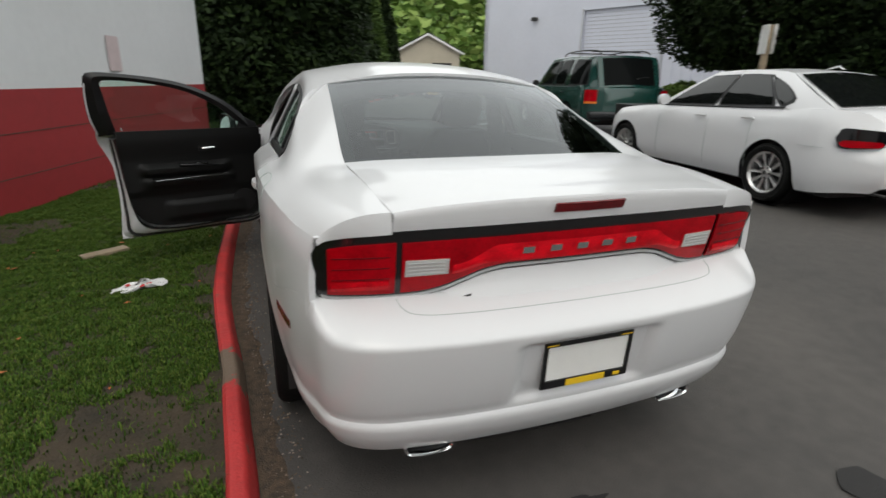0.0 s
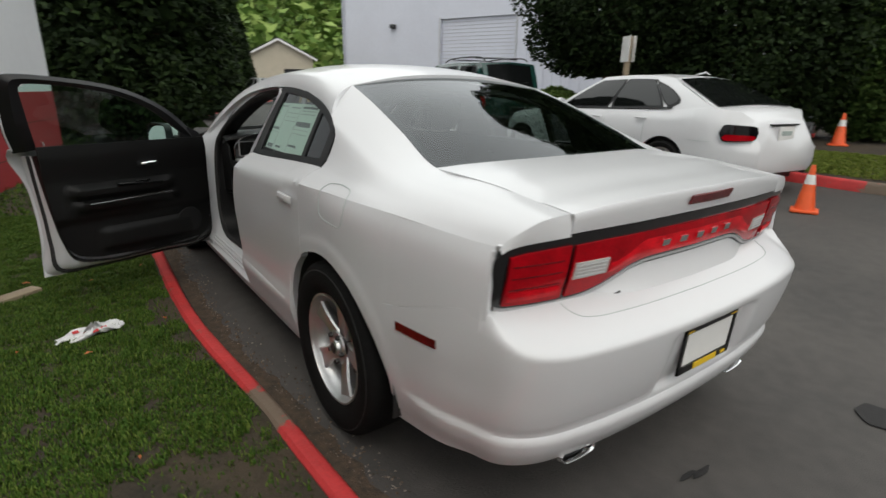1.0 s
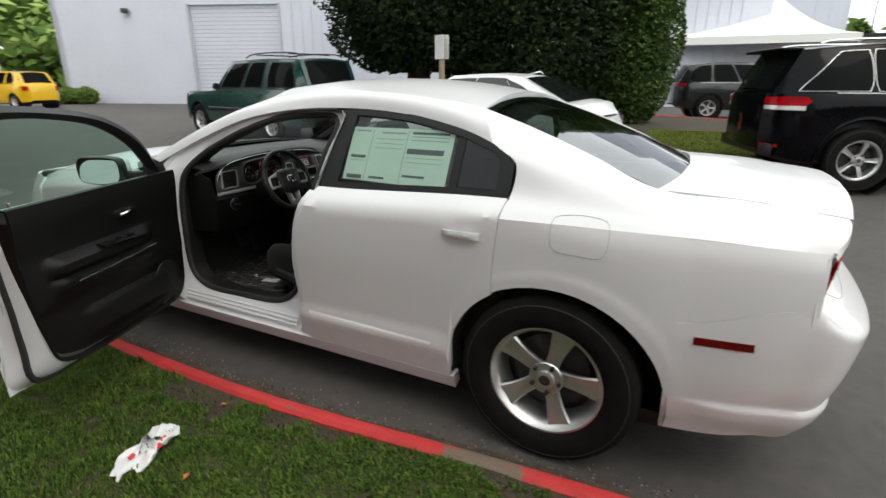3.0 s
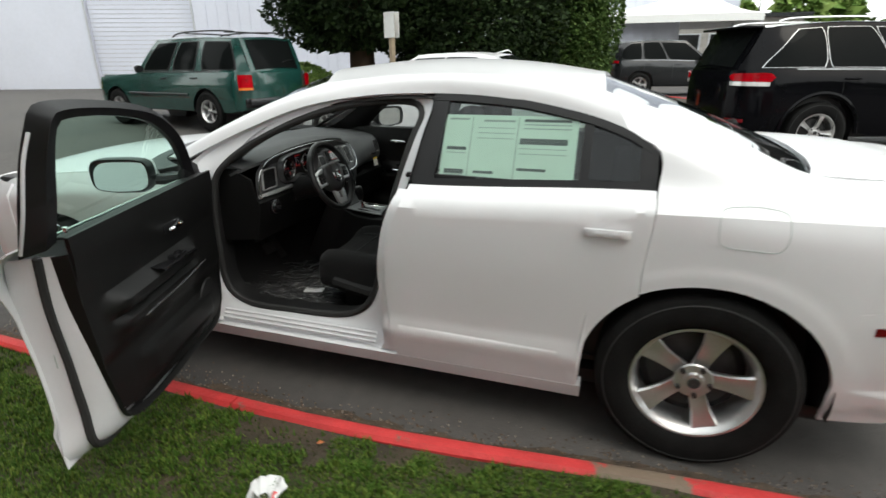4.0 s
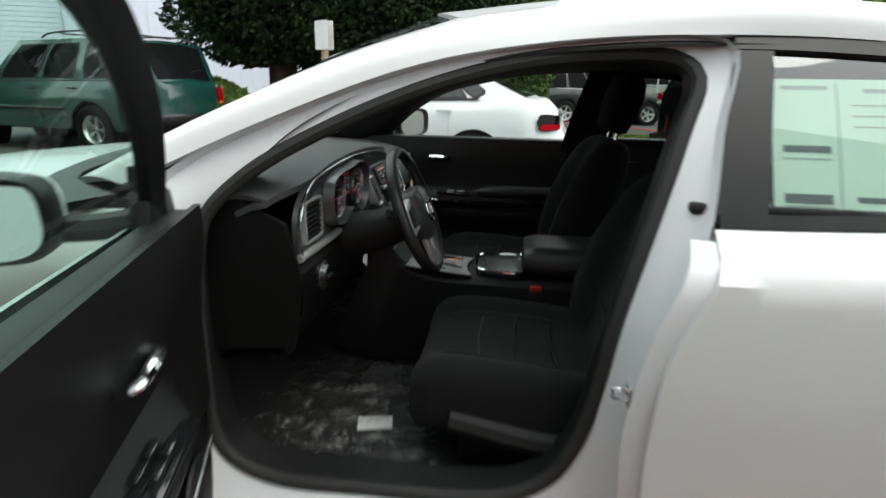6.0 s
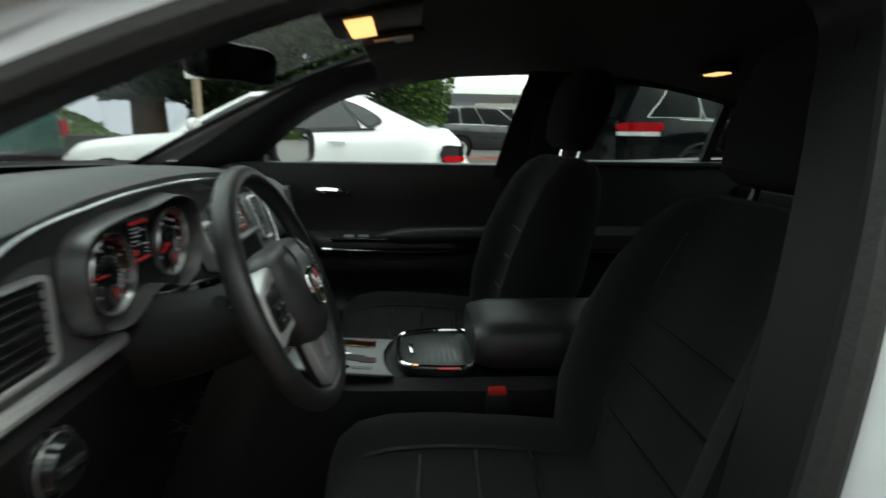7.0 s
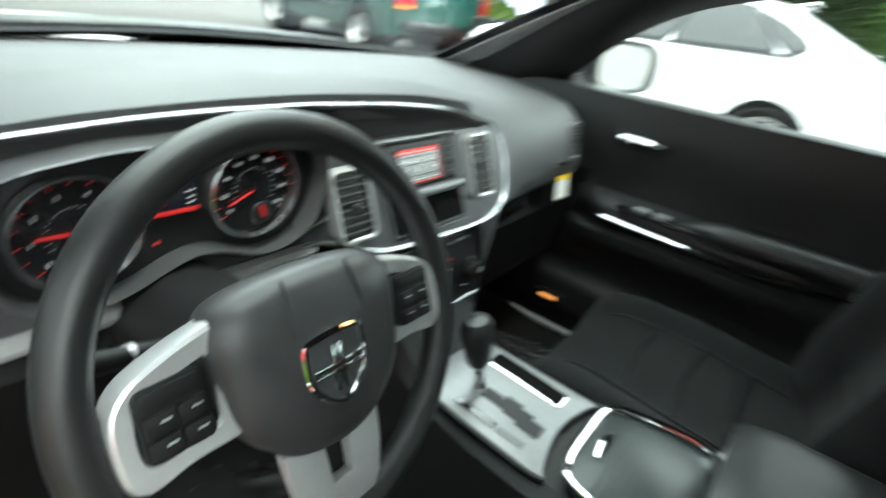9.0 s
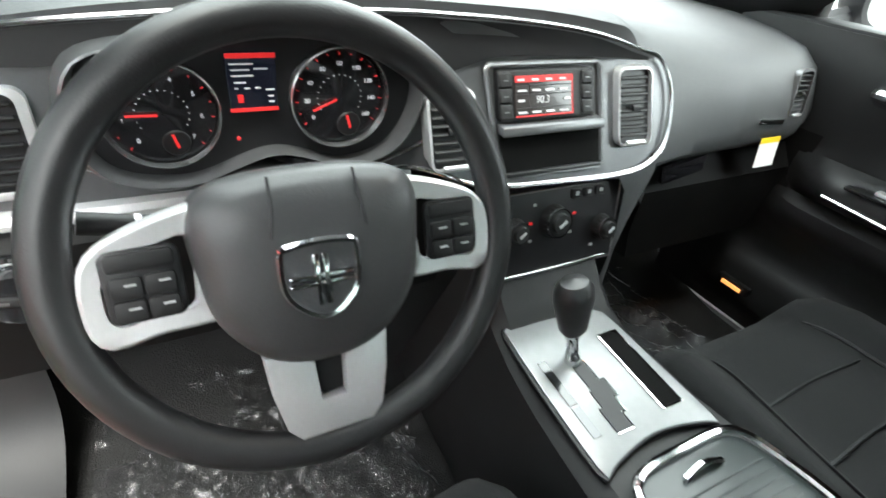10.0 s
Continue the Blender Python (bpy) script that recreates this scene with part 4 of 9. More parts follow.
part("frame_print", moved(box(0.105, 0.13, -0.0065, -0.004, -0.075, -0.064, 0), pose(0, -1.014, 0.555, 4)), M_YELLOW, plate, "", False)
for s in (-1, 1):
    part("frame_line", moved(box(s * 0.135 - 0.02, s * 0.135 + 0.02, -0.0062, -0.004, 0.0735, 0.0765, 0), pose(0, -1.014, 0.555, 4)), M_YELLOW, plate, "", False)

# exhaust tips: flattened chrome trapezoids
for s in (-1, 1):
    outl = [(-0.075, -0.022), (0.075, -0.016), (0.085, 0.012), (0.06, 0.024), (-0.055, 0.024), (-0.082, 0.008)]
    outer = spline([(a * s, 0, b) for a, b in outl], 28, True)
    rings = []
    for d, k in ((0.10, 1.0), (-0.005, 1.0), (-0.010, 0.96), (-0.005, 0.86), (0.08, 0.80)):
        rings.append([Vector((s * 0.485 + q.x * k, -0.872 + d, 0.285 + q.z * k)) for q in outer])
    bm = sheet(rings, closed_u=True)
    bmesh.ops.recalc_face_normals(bm, faces=bm.faces)
    bmesh.ops.translate(bm, verts=bm.verts, vec=(0, -0.030, -0.014))
    tip = part("exhaust_tip", bm, M_CHROME, sedan, "flattened chrome exhaust tip")
    part("exhaust_inside", slab([(s * 0.485 + q.x * 0.8, 0.271 + q.z * 0.8) for q in outer], 0.004, "y", -0.835), M_BLACKTRIM, tip)

# red side markers at the rear corners
bm = sheet([[(-half_width(y, z) - 0.003, y, z) for y in span(-0.49, -0.668, 8)] for z in (0.632, 0.645, 0.660)])
bm.normal_update()
if sum(f.normal.x for f in bm.faces) > 0:
    bmesh.ops.reverse_faces(bm, faces=bm.faces)
both("side_marker", thicken(bm, 0.01), M_REDDARK, "dark red side marker lens")

# ---- roof, pillars and glass
win_top = [(-0.775, 2.30, 1.03), (-0.735, 2.0, 1.165), (-0.685, 1.68, 1.283), (-0.652, 1.38, 1.334), (-0.640, 1.08, 1.346), (-0.650, 0.8, 1.334), (-0.676, 0.5, 1.287), (-0.715, 0.32, 1.232), (-0.752, 0.205, 1.165)]
wind_edge = [(-0.70, 2.47, 1.02), (-0.66, 2.18, 1.165), (-0.60, 1.86, 1.305), (-0.548, 1.62, 1.385)]
roof_edge = [(-0.548, 1.62, 1.385), (-0.553, 1.3, 1.418), (-0.560, 1.0, 1.424), (-0.565, 0.7, 1.404), (-0.566, 0.415, 1.358)]
rear_edge_c = [(-0.566, 0.415, 1.358), (-0.585, 0.18, 1.282), (-0.604, -0.06, 1.190), (-0.617, -0.297, 1.090)]
rt = spline(wind_edge, 20) + spline(roof_edge, 22)[1:]
wt = spline(win_top[:-1], 41)
rows = []
for k in range(7):
    t = k / 6
    row = []
    for a, b in zip(wt, rt):
        p = a.lerp(b, t)
        p += Vector((-1, 0, 0.9)) * 0.020 * math.sin(math.pi * t)
        row.append(p)
    rows.append(row)
bm = sheet(rows)
bm.normal_update()
if sum(f.normal.z for f in bm.faces) < 0:
    bmesh.ops.reverse_faces(bm, faces=bm.faces)
both("roof_rail", thicken(bm, 0.018), M_WHITE)

m_ = lambda c: [(-x, y, z) for x, y, z in c]
roof_rows = coons(roof_edge, m_(roof_edge), [(-0.548, 1.62, 1.385), (-0.3, 1.70, 1.418), (0, 1.73, 1.427), (0.3, 1.70, 1.418), (0.548, 1.62, 1.385)], [(-0.566, 0.415, 1.358), (-0.3, 0.43, 1.392), (0, 0.44, 1.402), (0.3, 0.43, 1.392), (0.566, 0.415, 1.358)], 24, 25, raw=True)
for row in roof_rows:
    for p in row:
        p.z += 0.012 * (1 - (p.x / 0.56) ** 2)
bm = sheet(roof_rows)
bm.normal_update()
if sum(f.normal.z for f in bm.faces) < 0:
    bmesh.ops.reverse_faces(bm, faces=bm.faces)
part("roof_panel", thicken(bm, 0.02), M_WHITE, sedan)

# rear pillars with the quarter's top
tops = rear_edge_c + [(-0.613, -0.58, 1.075), (-0.594, -0.885, 1.040)]
base = [(-half_width(y, crease_z(y)), y, crease_z(y)) for y in (0.205, 0.0, -0.2, -0.4, -0.6, -0.75, -0.826)]
rows = coons(base, tops, [base[0], (-0.865, 0.205, 1.025), (-0.812, 0.203, 1.046), (-0.752, 0.205, 1.165), (-0.715, 0.32, 1.232), (-0.640, 0.41, 1.312), tops[0]], [base[-1], (-0.745, -0.862, 0.990), (-0.67, -0.880, 1.016), tops[-1]], 40, 18, raw=True, fade=3.2)
for j, row in enumerate(rows):
    for i, p in enumerate(row):
        b = math.sin(math.pi * j / 17)
        p += Vector((-0.3, 0, 1)) * 0.021 * b * smoothstep(0.15, 0.6, i / 39)
        p += Vector((-0.55, 0, 0.8)) * 0.004 * math.sin(math.pi * min(1, j / 17 * 1.9)) * smoothstep(0.05, 0.3, i / 39) * smoothstep(1.0, 0.9, i / 39)
bm = sheet(rows)
bm.normal_update()
if sum(f.normal.z - f.normal.x for f in bm.faces) < 0:
    bmesh.ops.reverse_faces(bm, faces=bm.faces)
pillar_l, pillar_r = both("rear_pillar", thicken(bm, 0.018), M_WHITE)
# upright end of the quarter over the lamp
crown_edge = [r[-1] for r in rows]
end = [[Vector(p) for p in crown_edge], [Vector(tail_point(p.x, bez_top(min(0.81, abs(p.x))) - 0.004, 0.008)) for p in crown_edge]]
mid_row = [a.lerp(b, 0.5) + Vector((0, -0.004, 0)) for a, b in zip(*end)]
bm = sheet([end[0], mid_row, end[1]])
bm.normal_update()
if sum(f.normal.y for f in bm.faces) > 0:
    bmesh.ops.reverse_faces(bm, faces=bm.faces)
both("quarter_end", thicken(bm, 0.01), M_WHITE)
# corner between the quarter's end, the lamp and the bumper
rows = []
for z in span(0.735, 0.975, 14):
    a, b = Vector((-half_width(-0.815, z), -0.815, z)), Vector(tail_point(-0.800, z, -0.006))
    rows.append([a.lerp(b, k / 5) + Vector((-0.003, -0.003, 0)) * math.sin(math.pi * k / 5) for k in range(6)])
bm = sheet(rows)
bm.normal_update()
if sum(f.normal.y for f in bm.faces) > 0:
    bmesh.ops.reverse_faces(bm, faces=bm.faces)
both("lamp_corner", thicken(bm, 0.008), M_WHITE)

# rear window and windscreen
rg = coons(rear_edge_c, m_(rear_edge_c), [rear_edge_c[0], (-0.3, 0.432, 1.392), (0, 0.442, 1.404), (0.3, 0.432, 1.392), m_(rear_edge_c)[0]], [rear_edge_c[-1], (-0.3, -0.352, 1.098), (0, -0.366, 1.102), (0.3, -0.352, 1.098), m_(rear_edge_c)[-1]], 20, 25, raw=True)


def shrink(rows, a, b, drop):
    """The middle of a patch, set in from its edges and sunk by drop."""
    nv, nu = len(rows), len(rows[0])
    out = []
    for j in range(nv):
        v = (nv - 1) * lerp(a, 1 - a, j / (nv - 1))
        r = []
        for i in range(nu):
            u = (nu - 1) * lerp(b, 1 - b, i / (nu - 1))
            j0, i0 = min(int(v), nv - 2), min(int(u), nu - 2)
            fv, fu = v - j0, u - i0
            p = rows[j0][i0].lerp(rows[j0][i0 + 1], fu).lerp(rows[j0 + 1][i0].lerp(rows[j0 + 1][i0 + 1], fu), fv)
            r.append(p + Vector((0, 0, -drop)))
        out.append(r)
    return out


def frame_of(rows, a, b, drop, thick, material, name, parent, label=""):
    inner = shrink(rows, a, b, drop)
    nv, nu = len(rows), len(rows[0])
    loop = lambda r: r[0] + [r[j][nu - 1] for j in range(1, nv)] + list(reversed(r[nv - 1][:-1])) + [r[j][0] for j in range(nv - 2, 0, -1)]
    low = [[p + Vector((0, 0, -drop)) for p in row] for row in rows]
    bm = sheet([loop(low), loop(inner)], closed_u=True)
    bm.normal_update()
    if sum(f.normal.z for f in bm.faces) < 0:
        bmesh.ops.reverse_faces(bm, faces=bm.faces)
    return part(name, thicken(bm, thick), material, parent, label)


bm = sheet(shrink(rg, 0.0, 0.0, 0.004))
rear_window = part("rear_window", bm, M_GLASS, sedan, "tinted rear window")
frame_of(rg, 0.035, 0.04, 0.010, 0.006, M_BLACKTRIM, "window_border", rear_window, "black border round the rear window")
ws = coons(wind_edge, m_(wind_edge), [wind_edge[0], (-0.35, 2.56, 1.035), (0, 2.60, 1.04), (0.35, 2.56, 1.035), m_(wind_edge)[0]], [wind_edge[-1], (-0.3, 1.70, 1.425), (0, 1.73, 1.436), (0.3, 1.70, 1.425), m_(wind_edge)[-1]], 20, 25, raw=True)
bm = sheet(shrink(ws, 0.0, 0.0, 0.004))
windscreen = part("windscreen", bm, M_GLASSCLEAR, sedan, "clear windscreen")
frame_of(ws, 0.03, 0.025, 0.009, 0.005, M_BLACKTRIM, "window_border", windscreen, "black border round the windscreen")
for o in (rear_window, windscreen):
    o.visible_shadow = False

# bonnet, cowl and nose
hood_l = [(-half_width(y, belt_z(y) - 0.01) + 0.004, y, belt_z(y) - 0.008) for y in (2.45, 2.7, 3.0, 3.3, 3.55, 3.72)]
bm = coons(hood_l, m_(hood_l), [hood_l[0], (-0.4, 2.62, 1.03), (0, 2.66, 1.04), (0.4, 2.62, 1.03), m_(hood_l)[0]], [hood_l[-1], (-0.4, 3.80, 0.87), (0, 3.84, 0.885), (0.4, 3.80, 0.87), m_(hood_l)[-1]], 24, 21)
bm.normal_update()
if sum(f.normal.z for f in bm.faces) < 0:
    bmesh.ops.reverse_faces(bm, faces=bm.faces)
part("bonnet", thicken(bm, 0.015), M_WHITE, sedan)
cw = [(-0.82, 2.28, 1.0), (-0.70, 2.46, 1.012), (-0.35, 2.55, 1.025), (0, 2.59, 1.03), (0.35, 2.55, 1.025), (0.70, 2.46, 1.012), (0.82, 2.28, 1.0)]
cw2 = [(-0.86, 2.36, 0.985), (-0.74, 2.53, 0.995), (-0.4, 2.645, 1.02), (0, 2.685, 1.03), (0.4, 2.645, 1.02), (0.74, 2.53, 0.995), (0.86, 2.36, 0.985)]
part("cowl", thicken(loft([cw2, cw], 30), 0.02), M_BLACKTRIM, sedan, "black cowl under the windscreen")
nose = []
for z, e in ((0.22, 0.10), (0.3, 0.04), (0.45, 0.0), (0.62, 0.0), (0.72, 0.02), (0.80, 0.05), (0.855, 0.09)):
    half = [(-half_width(3.4, z) + 0.01, 3.47, z), (-0.84 + e, 3.66, z), (-0.70, 3.84 - e, z), (-0.4, 3.92 - e, z), (0, 3.95 - e, z)]
    nose.append(half + [(-x, y, zz) for x, y, zz in reversed(half[:-1])])
bm = loft(nose, 40)
bm.normal_update()
if sum(f.normal.y for f in bm.faces) < 0:
    bmesh.ops.reverse_faces(bm, faces=bm.faces)
part("front_bumper", thicken(bm, 0.012), M_WHITE, sedan)

# underside and wheel housings
part("underbody", box(-0.78, 0.78, -0.50, 3.6, 0.20, 0.27, 0.02), M_BLACKTRIM, sedan, "black underbody")
part("silencer", box(-0.5, 0.5, -0.78, -0.45, 0.24, 0.36, 0.04), M_DARKMETAL, sedan)
part("boot_inside", box(-0.76, 0.76, -0.80, 0.36, 0.70, 0.96, 0.02), M_BLACKTRIM, sedan)
part("engine_bay", box(-0.70, 0.70, 2.55, 3.75, 0.24, 0.86, 0.02), M_BLACKTRIM, sedan)
for yc in (-0.012, 3.05):
    rows = []
    for i in range(25):
        a = math.pi * (i / 24) * 1.12 - 0.06 * math.pi
        rows.append([(-x, yc + 0.43 * math.cos(a), 0.345 + 0.412 * math.sin(a)) for x in (0.880, 0.72, 0.55)])
    rows2 = [r[2] for r in rows]
    bm = sheet(rows)
    f = bm.faces.new([bm.verts.new(q) for q in rows2])
    liner, _ = both("wheel_liner", bm, M_RUBBER, "black wheel-arch liner")


# ---- wheels
def wheel(name, parent_thing, x, y, z, radius, rim_r, width, side, rim_mat, spokes=5, dish=0.03, wide=1.0, label="", turn=17):
    """A road wheel with tyre, rim, spokes, hub and nuts; side is -1 for the driver's side."""
    w = width / 2
    prof = [(-w * 0.72, rim_r * 0.97), (-w * 0.9, rim_r * 1.06), (-w, rim_r * 1.2), (-w * 0.99, radius * 0.9), (-w * 0.88, radius * 0.965), (-w * 0.74, radius * 0.992), (-w * 0.4, radius), (w * 0.4, radius), (w * 0.74, radius * 0.992), (w * 0.88, radius * 0.965), (w * 0.99, radius * 0.9), (w, rim_r * 1.2), (w * 0.72, rim_r * 0.97)]
    dense = spline([(a, b, 0) for a, b in prof], 40)
    m = Matrix.Translation((x, y, z)) @ Matrix.Rotation(math.pi if side > 0 else 0, 4, "Z")
    tyre = part(name, moved(lathe([(p.x, p.y) for p in dense], 64), m), M_TYRE, parent_thing, label or "black road tyre on an alloy rim")
    # side-wall rings
    part("sidewall_ring", moved(joined(lathe([(-w * 1.003, rim_r * 1.27), (-w * 1.012, rim_r * 1.275), (-w * 1.012, rim_r * 1.285), (-w * 1.0, rim_r * 1.29)], 64), lathe([(-w * 0.985, radius * 0.90), (-w * 1.0, radius * 0.905), (-w * 0.98, radius * 0.915)], 64)), m), M_RUBBER, tyre)
    rim = [(-w * 0.80, rim_r * 1.0), (-w * 0.86, rim_r * 1.01), (-w * 0.86, rim_r * 0.975), (-w * 0.70, rim_r * 0.94), (-w * 0.62, rim_r * 0.90), (w * 0.2, rim_r * 0.84), (w * 0.75, rim_r * 0.9)]
    part("rim", moved(lathe(rim, 64), m), rim_mat, tyre, "alloy rim barrel")
    part("brake_disc", moved(lathe([(w * 0.1, 0.02), (w * 0.1, rim_r * 0.70), (w * 0.25, rim_r * 0.70)], 40), m), M_DARKMETAL, tyre, "dark brake disc")
    part("wheel_back", moved(lathe([(w * 0.28, 0.01), (w * 0.28, rim_r * 0.86)], 40), m), M_BLACKTRIM, tyre)
    for k in range(spokes):
        rows = []
        for i in range(9):
            t = i / 8
            r = lerp(rim_r * 0.20, rim_r * 0.955, t)
            hw = lerp(0.034, 0.062, t ** 1.5) * (rim_r / 0.23) * (1 - 0.12 * math.sin(math.pi * t)) * wide
            dep = -w * 0.70 + dish * (1 - t) ** 1.5 * 0.5 + 0.004
            rows.append([(dep + 0.032, -hw * 0.80, r), (dep + 0.008, -hw, r), (dep, -hw * 0.86, r), (dep + 0.004, -hw * 0.3, r), (dep + 0.004, hw * 0.3, r), (dep, hw * 0.86, r), (dep + 0.008, hw, r), (dep + 0.032, hw * 0.80, r)])
        bm = sheet(rows)
        bmesh.ops.recalc_face_normals(bm, faces=bm.faces)
        bm.normal_update()
        if sum(f.normal.x for f in bm.faces) > 0:
            bmesh.ops.reverse_faces(bm, faces=bm.faces)
        rot = Matrix.Rotation(2 * math.pi * k / spokes + radians(turn), 4, "X")
        part("spoke", moved(bm, m @ rot), rim_mat, tyre)
    hub = lathe([(-w * 0.70 + 0.012, rim_r * 0.31), (-w * 0.70 + 0.006, rim_r * 0.29), (-w * 0.70 + 0.006, rim_r * 0.17), (-w * 0.70 - 0.006, rim_r * 0.15), (-w * 0.70 - 0.009, rim_r * 0.10), (-w * 0.70 - 0.010, 0.001)], 40)
    part("hub_cap", moved(hub, m), rim_mat, tyre)
    part("hub_badge", moved(lathe([(-w * 0.70 - 0.0085, rim_r * 0.105), (-w * 0.70 - 0.0115, rim_r * 0.09), (-w * 0.70 - 0.012, 0.001)], 24), m), M_DARKMETAL, tyre, "plain round hub badge")
    for k in range(5):
        a = 2 * math.pi * k / 5 + radians(44)
        nut = lathe([(-w * 0.70 - 0.008, 0.001), (-w * 0.70 - 0.008, 0.009), (-w * 0.70 + 0.008, 0.011)], 6)
        part("wheel_nut", moved(nut, m @ Matrix.Translation((0, rim_r * 0.255 * math.cos(a), rim_r * 0.255 * math.sin(a)))), M_DARKMETAL, tyre)
    return tyre


for yy in (0.0, 3.05):
    for s in (-1, 1):
        wheel("wheel", sedan, s * 0.808, yy, 0.352, 0.354, 0.224, 0.225, s, M_ALLOY, dish=0.05, wide=0.92)

# ---- side windows of the rear doors
def green_x(y, z):
    """Half width of the glasshouse: from the belt in to the roof rail."""
    b = belt_z(y)
    t = (z - b) / (1.346 - 1.03)
    return 0.812 - 0.165 * t - 0.02 * t * (1 - t) * -1 + 0.0


wt_z = table([0.205, 0.32, 0.5, 0.8, 1.08, 1.38, 1.68, 2.0, 2.3], [1.165, 1.232, 1.287, 1.334, 1.346, 1.334, 1.283, 1.165, 1.03])


def window_sheet(y_a, y_b, n, m, lo, hi, inset, lean=0.0):
    """Glass between the belt and the rail; y_a, y_b may lean with the height."""
    rows = []
    for i in range(n):
        row = []
        for k in range(m):
            t = k / (m - 1)
            y = lerp(y_a(t), y_b(t), i / (n - 1))
            z = lerp(lo(y), hi(y), t)
            row.append((-green_x(y, z) + inset, y, z))
        rows.append(row)
    bm = sheet(rows)
    bm.normal_update()
    if sum(f.normal.x for f in bm.faces) > 0:
        bmesh.ops.reverse_faces(bm, faces=bm.faces)
    return bm


b_front = lambda t: lerp(1.135, 1.075, t)
b_glass = lambda t: lerp(1.035, 1.010, t)
for s in (-1, 1):
    fix = (lambda b: b) if s < 0 else mirror
    dr = rear_door_l if s < 0 else rear_door_r
    part("black_pillar_cover", fix(thicken(window_sheet(b_front, b_glass, 3, 8, lambda y: belt_z(y) + 0.002, lambda y: wt_z(y) - 0.004, 0.004), 0.02)), M_BLACKTRIM, dr, "dull black pillar cover")
    g = part("window_pane", fix(window_sheet(b_glass, lambda t: 0.47, 14, 10, lambda y: belt_z(y) + 0.018, lambda y: wt_z(y) - 0.022, 0.014)), M_GLASSREAR, dr, "tinted rear door window")
    g2 = part("quarter_pane", fix(window_sheet(lambda t: 0.445, lambda t: 0.262, 10, 8, lambda y: belt_z(y) + 0.018, lambda y: wt_z(y) - 0.028, 0.014)), M_GLASSDARK, dr, "dark quarter glass")
    for o in (g, g2):
        o.visible_shadow = False
    part("window_divider", fix(thicken(window_sheet(lambda t: 0.475, lambda t: 0.44, 2, 6, lambda y: belt_z(y) + 0.01, lambda y: wt_z(y) - 0.012, 0.008), 0.02)), M_BLACKTRIM, dr)
    part("quarter_cover", fix(thicken(window_sheet(lambda t: 0.27, lambda t: 0.210, 4, 6, lambda y: belt_z(y) + 0.002, lambda y: wt_z(y) - 0.004, 0.004), 0.02)), M_BLACKTRIM, dr)
    part("belt_strip", fix(thicken(window_sheet(lambda t: 1.118, lambda t: 0.21, 20, 3, lambda y: belt_z(y) - 0.004, lambda y: belt_z(y) + 0.020, -0.004), 0.022)), M_BLACKTRIM, dr, "black belt strip")
    part("upper_frame", fix(thicken(window_sheet(lambda t: 1.08, lambda t: 0.235, 24, 3, lambda y: wt_z(y) - 0.026, lambda y: wt_z(y) + 0.002, 0.002), 0.022)), M_BLACKTRIM, dr, "black window frame")
    # door handle with its finger hollow
    hx = -half_width(0.36, 0.91)
    hb = loft([[(hx - 0.004, y, 0.905 + dz) for y in (0.275, 0.30, 0.355, 0.41, 0.437)] for dz in (-0.016,)] + [[(hx - o, y, 0.905 + dz + 0.004 * math.sin((y - 0.275) / 0.162 * math.pi)) for o, y in ((0.008, 0.278), (d, 0.30), (d + 0.003, 0.355), (d, 0.41), (0.008, 0.434))] for d, dz in ((0.017, -0.014), (0.022, 0.0), (0.018, 0.013))] + [[(hx - 0.004, y, 0.905 + 0.015) for y in (0.275, 0.30, 0.355, 0.41, 0.437)]], 14)
    bmesh.ops.recalc_face_normals(hb, faces=hb.faces)
    part("door_handle", fix(hb), M_WHITE, dr)
    cup = slab([(0.356 + 0.062 * math.cos(2 * math.pi * i / 28), 0.886 + 0.022 * math.sin(2 * math.pi * i / 28)) for i in range(28)], 0.003, "x", hx - 0.0025)
    part("handle_hollow", fix(cup), M_JAMB, dr, "shallow hollow behind the handle")

# fuel flap: a thin groove round a rounded square on the driver's side
FLAP = ((0.005, 1.005), (-0.05, 1.018), (-0.13, 1.018), (-0.180, 1.005), (-0.190, 0.96), (-0.182, 0.905), (-0.165, 0.890), (-0.09, 0.888), (-0.015, 0.893), (0.005, 0.908), (0.012, 0.96))
flank = [BVHTree.FromPolygons([v.co for v in o.data.vertices], [p.vertices for p in o.data.polygons]) for o in (quarter_l, pillar_l)]
flap = []
for q in spline([(0, y, z) for y, z in FLAP], 80, True):
    hits = [h for h in (tree_.ray_cast(Vector((-2, q.y, q.z)), Vector((1, 0, 0)))[0] for tree_ in flank) if h is not None]
    if hits:
        flap.append(min(hits, key=lambda h: h.x) + Vector((-0.0008, 0, 0.0004)))
part("fuel_flap_groove", tube(flap, 0.0013, 4, True, 120), M_GREYINK, sedan, "thin groove round the fuel flap")

# ---- driver's door opening: painted frame, seal
open_out = [(-0.845, 2.232, 0.985), (-0.872, 2.238, 0.64), (-0.872, 2.232, 0.35), (-0.870, 2.16, 0.268), (-0.869, 1.8, 0.255), (-0.869, 1.5, 0.255), (-0.869, 1.30, 0.255), (-0.872, 1.222, 0.275), (-0.874, 1.214, 0.42), (-0.872, 1.226, 0.62), (-0.866, 1.203, 0.80), (-0.838, 1.140, 0.985), (-0.735, 1.106, 1.18), (-0.662, 1.082, 1.325), (-0.648, 1.13, 1.342), (-0.652, 1.38, 1.330), (-0.685, 1.68, 1.279), (-0.735, 2.0, 1.161), (-0.79, 2.20, 1.055)]
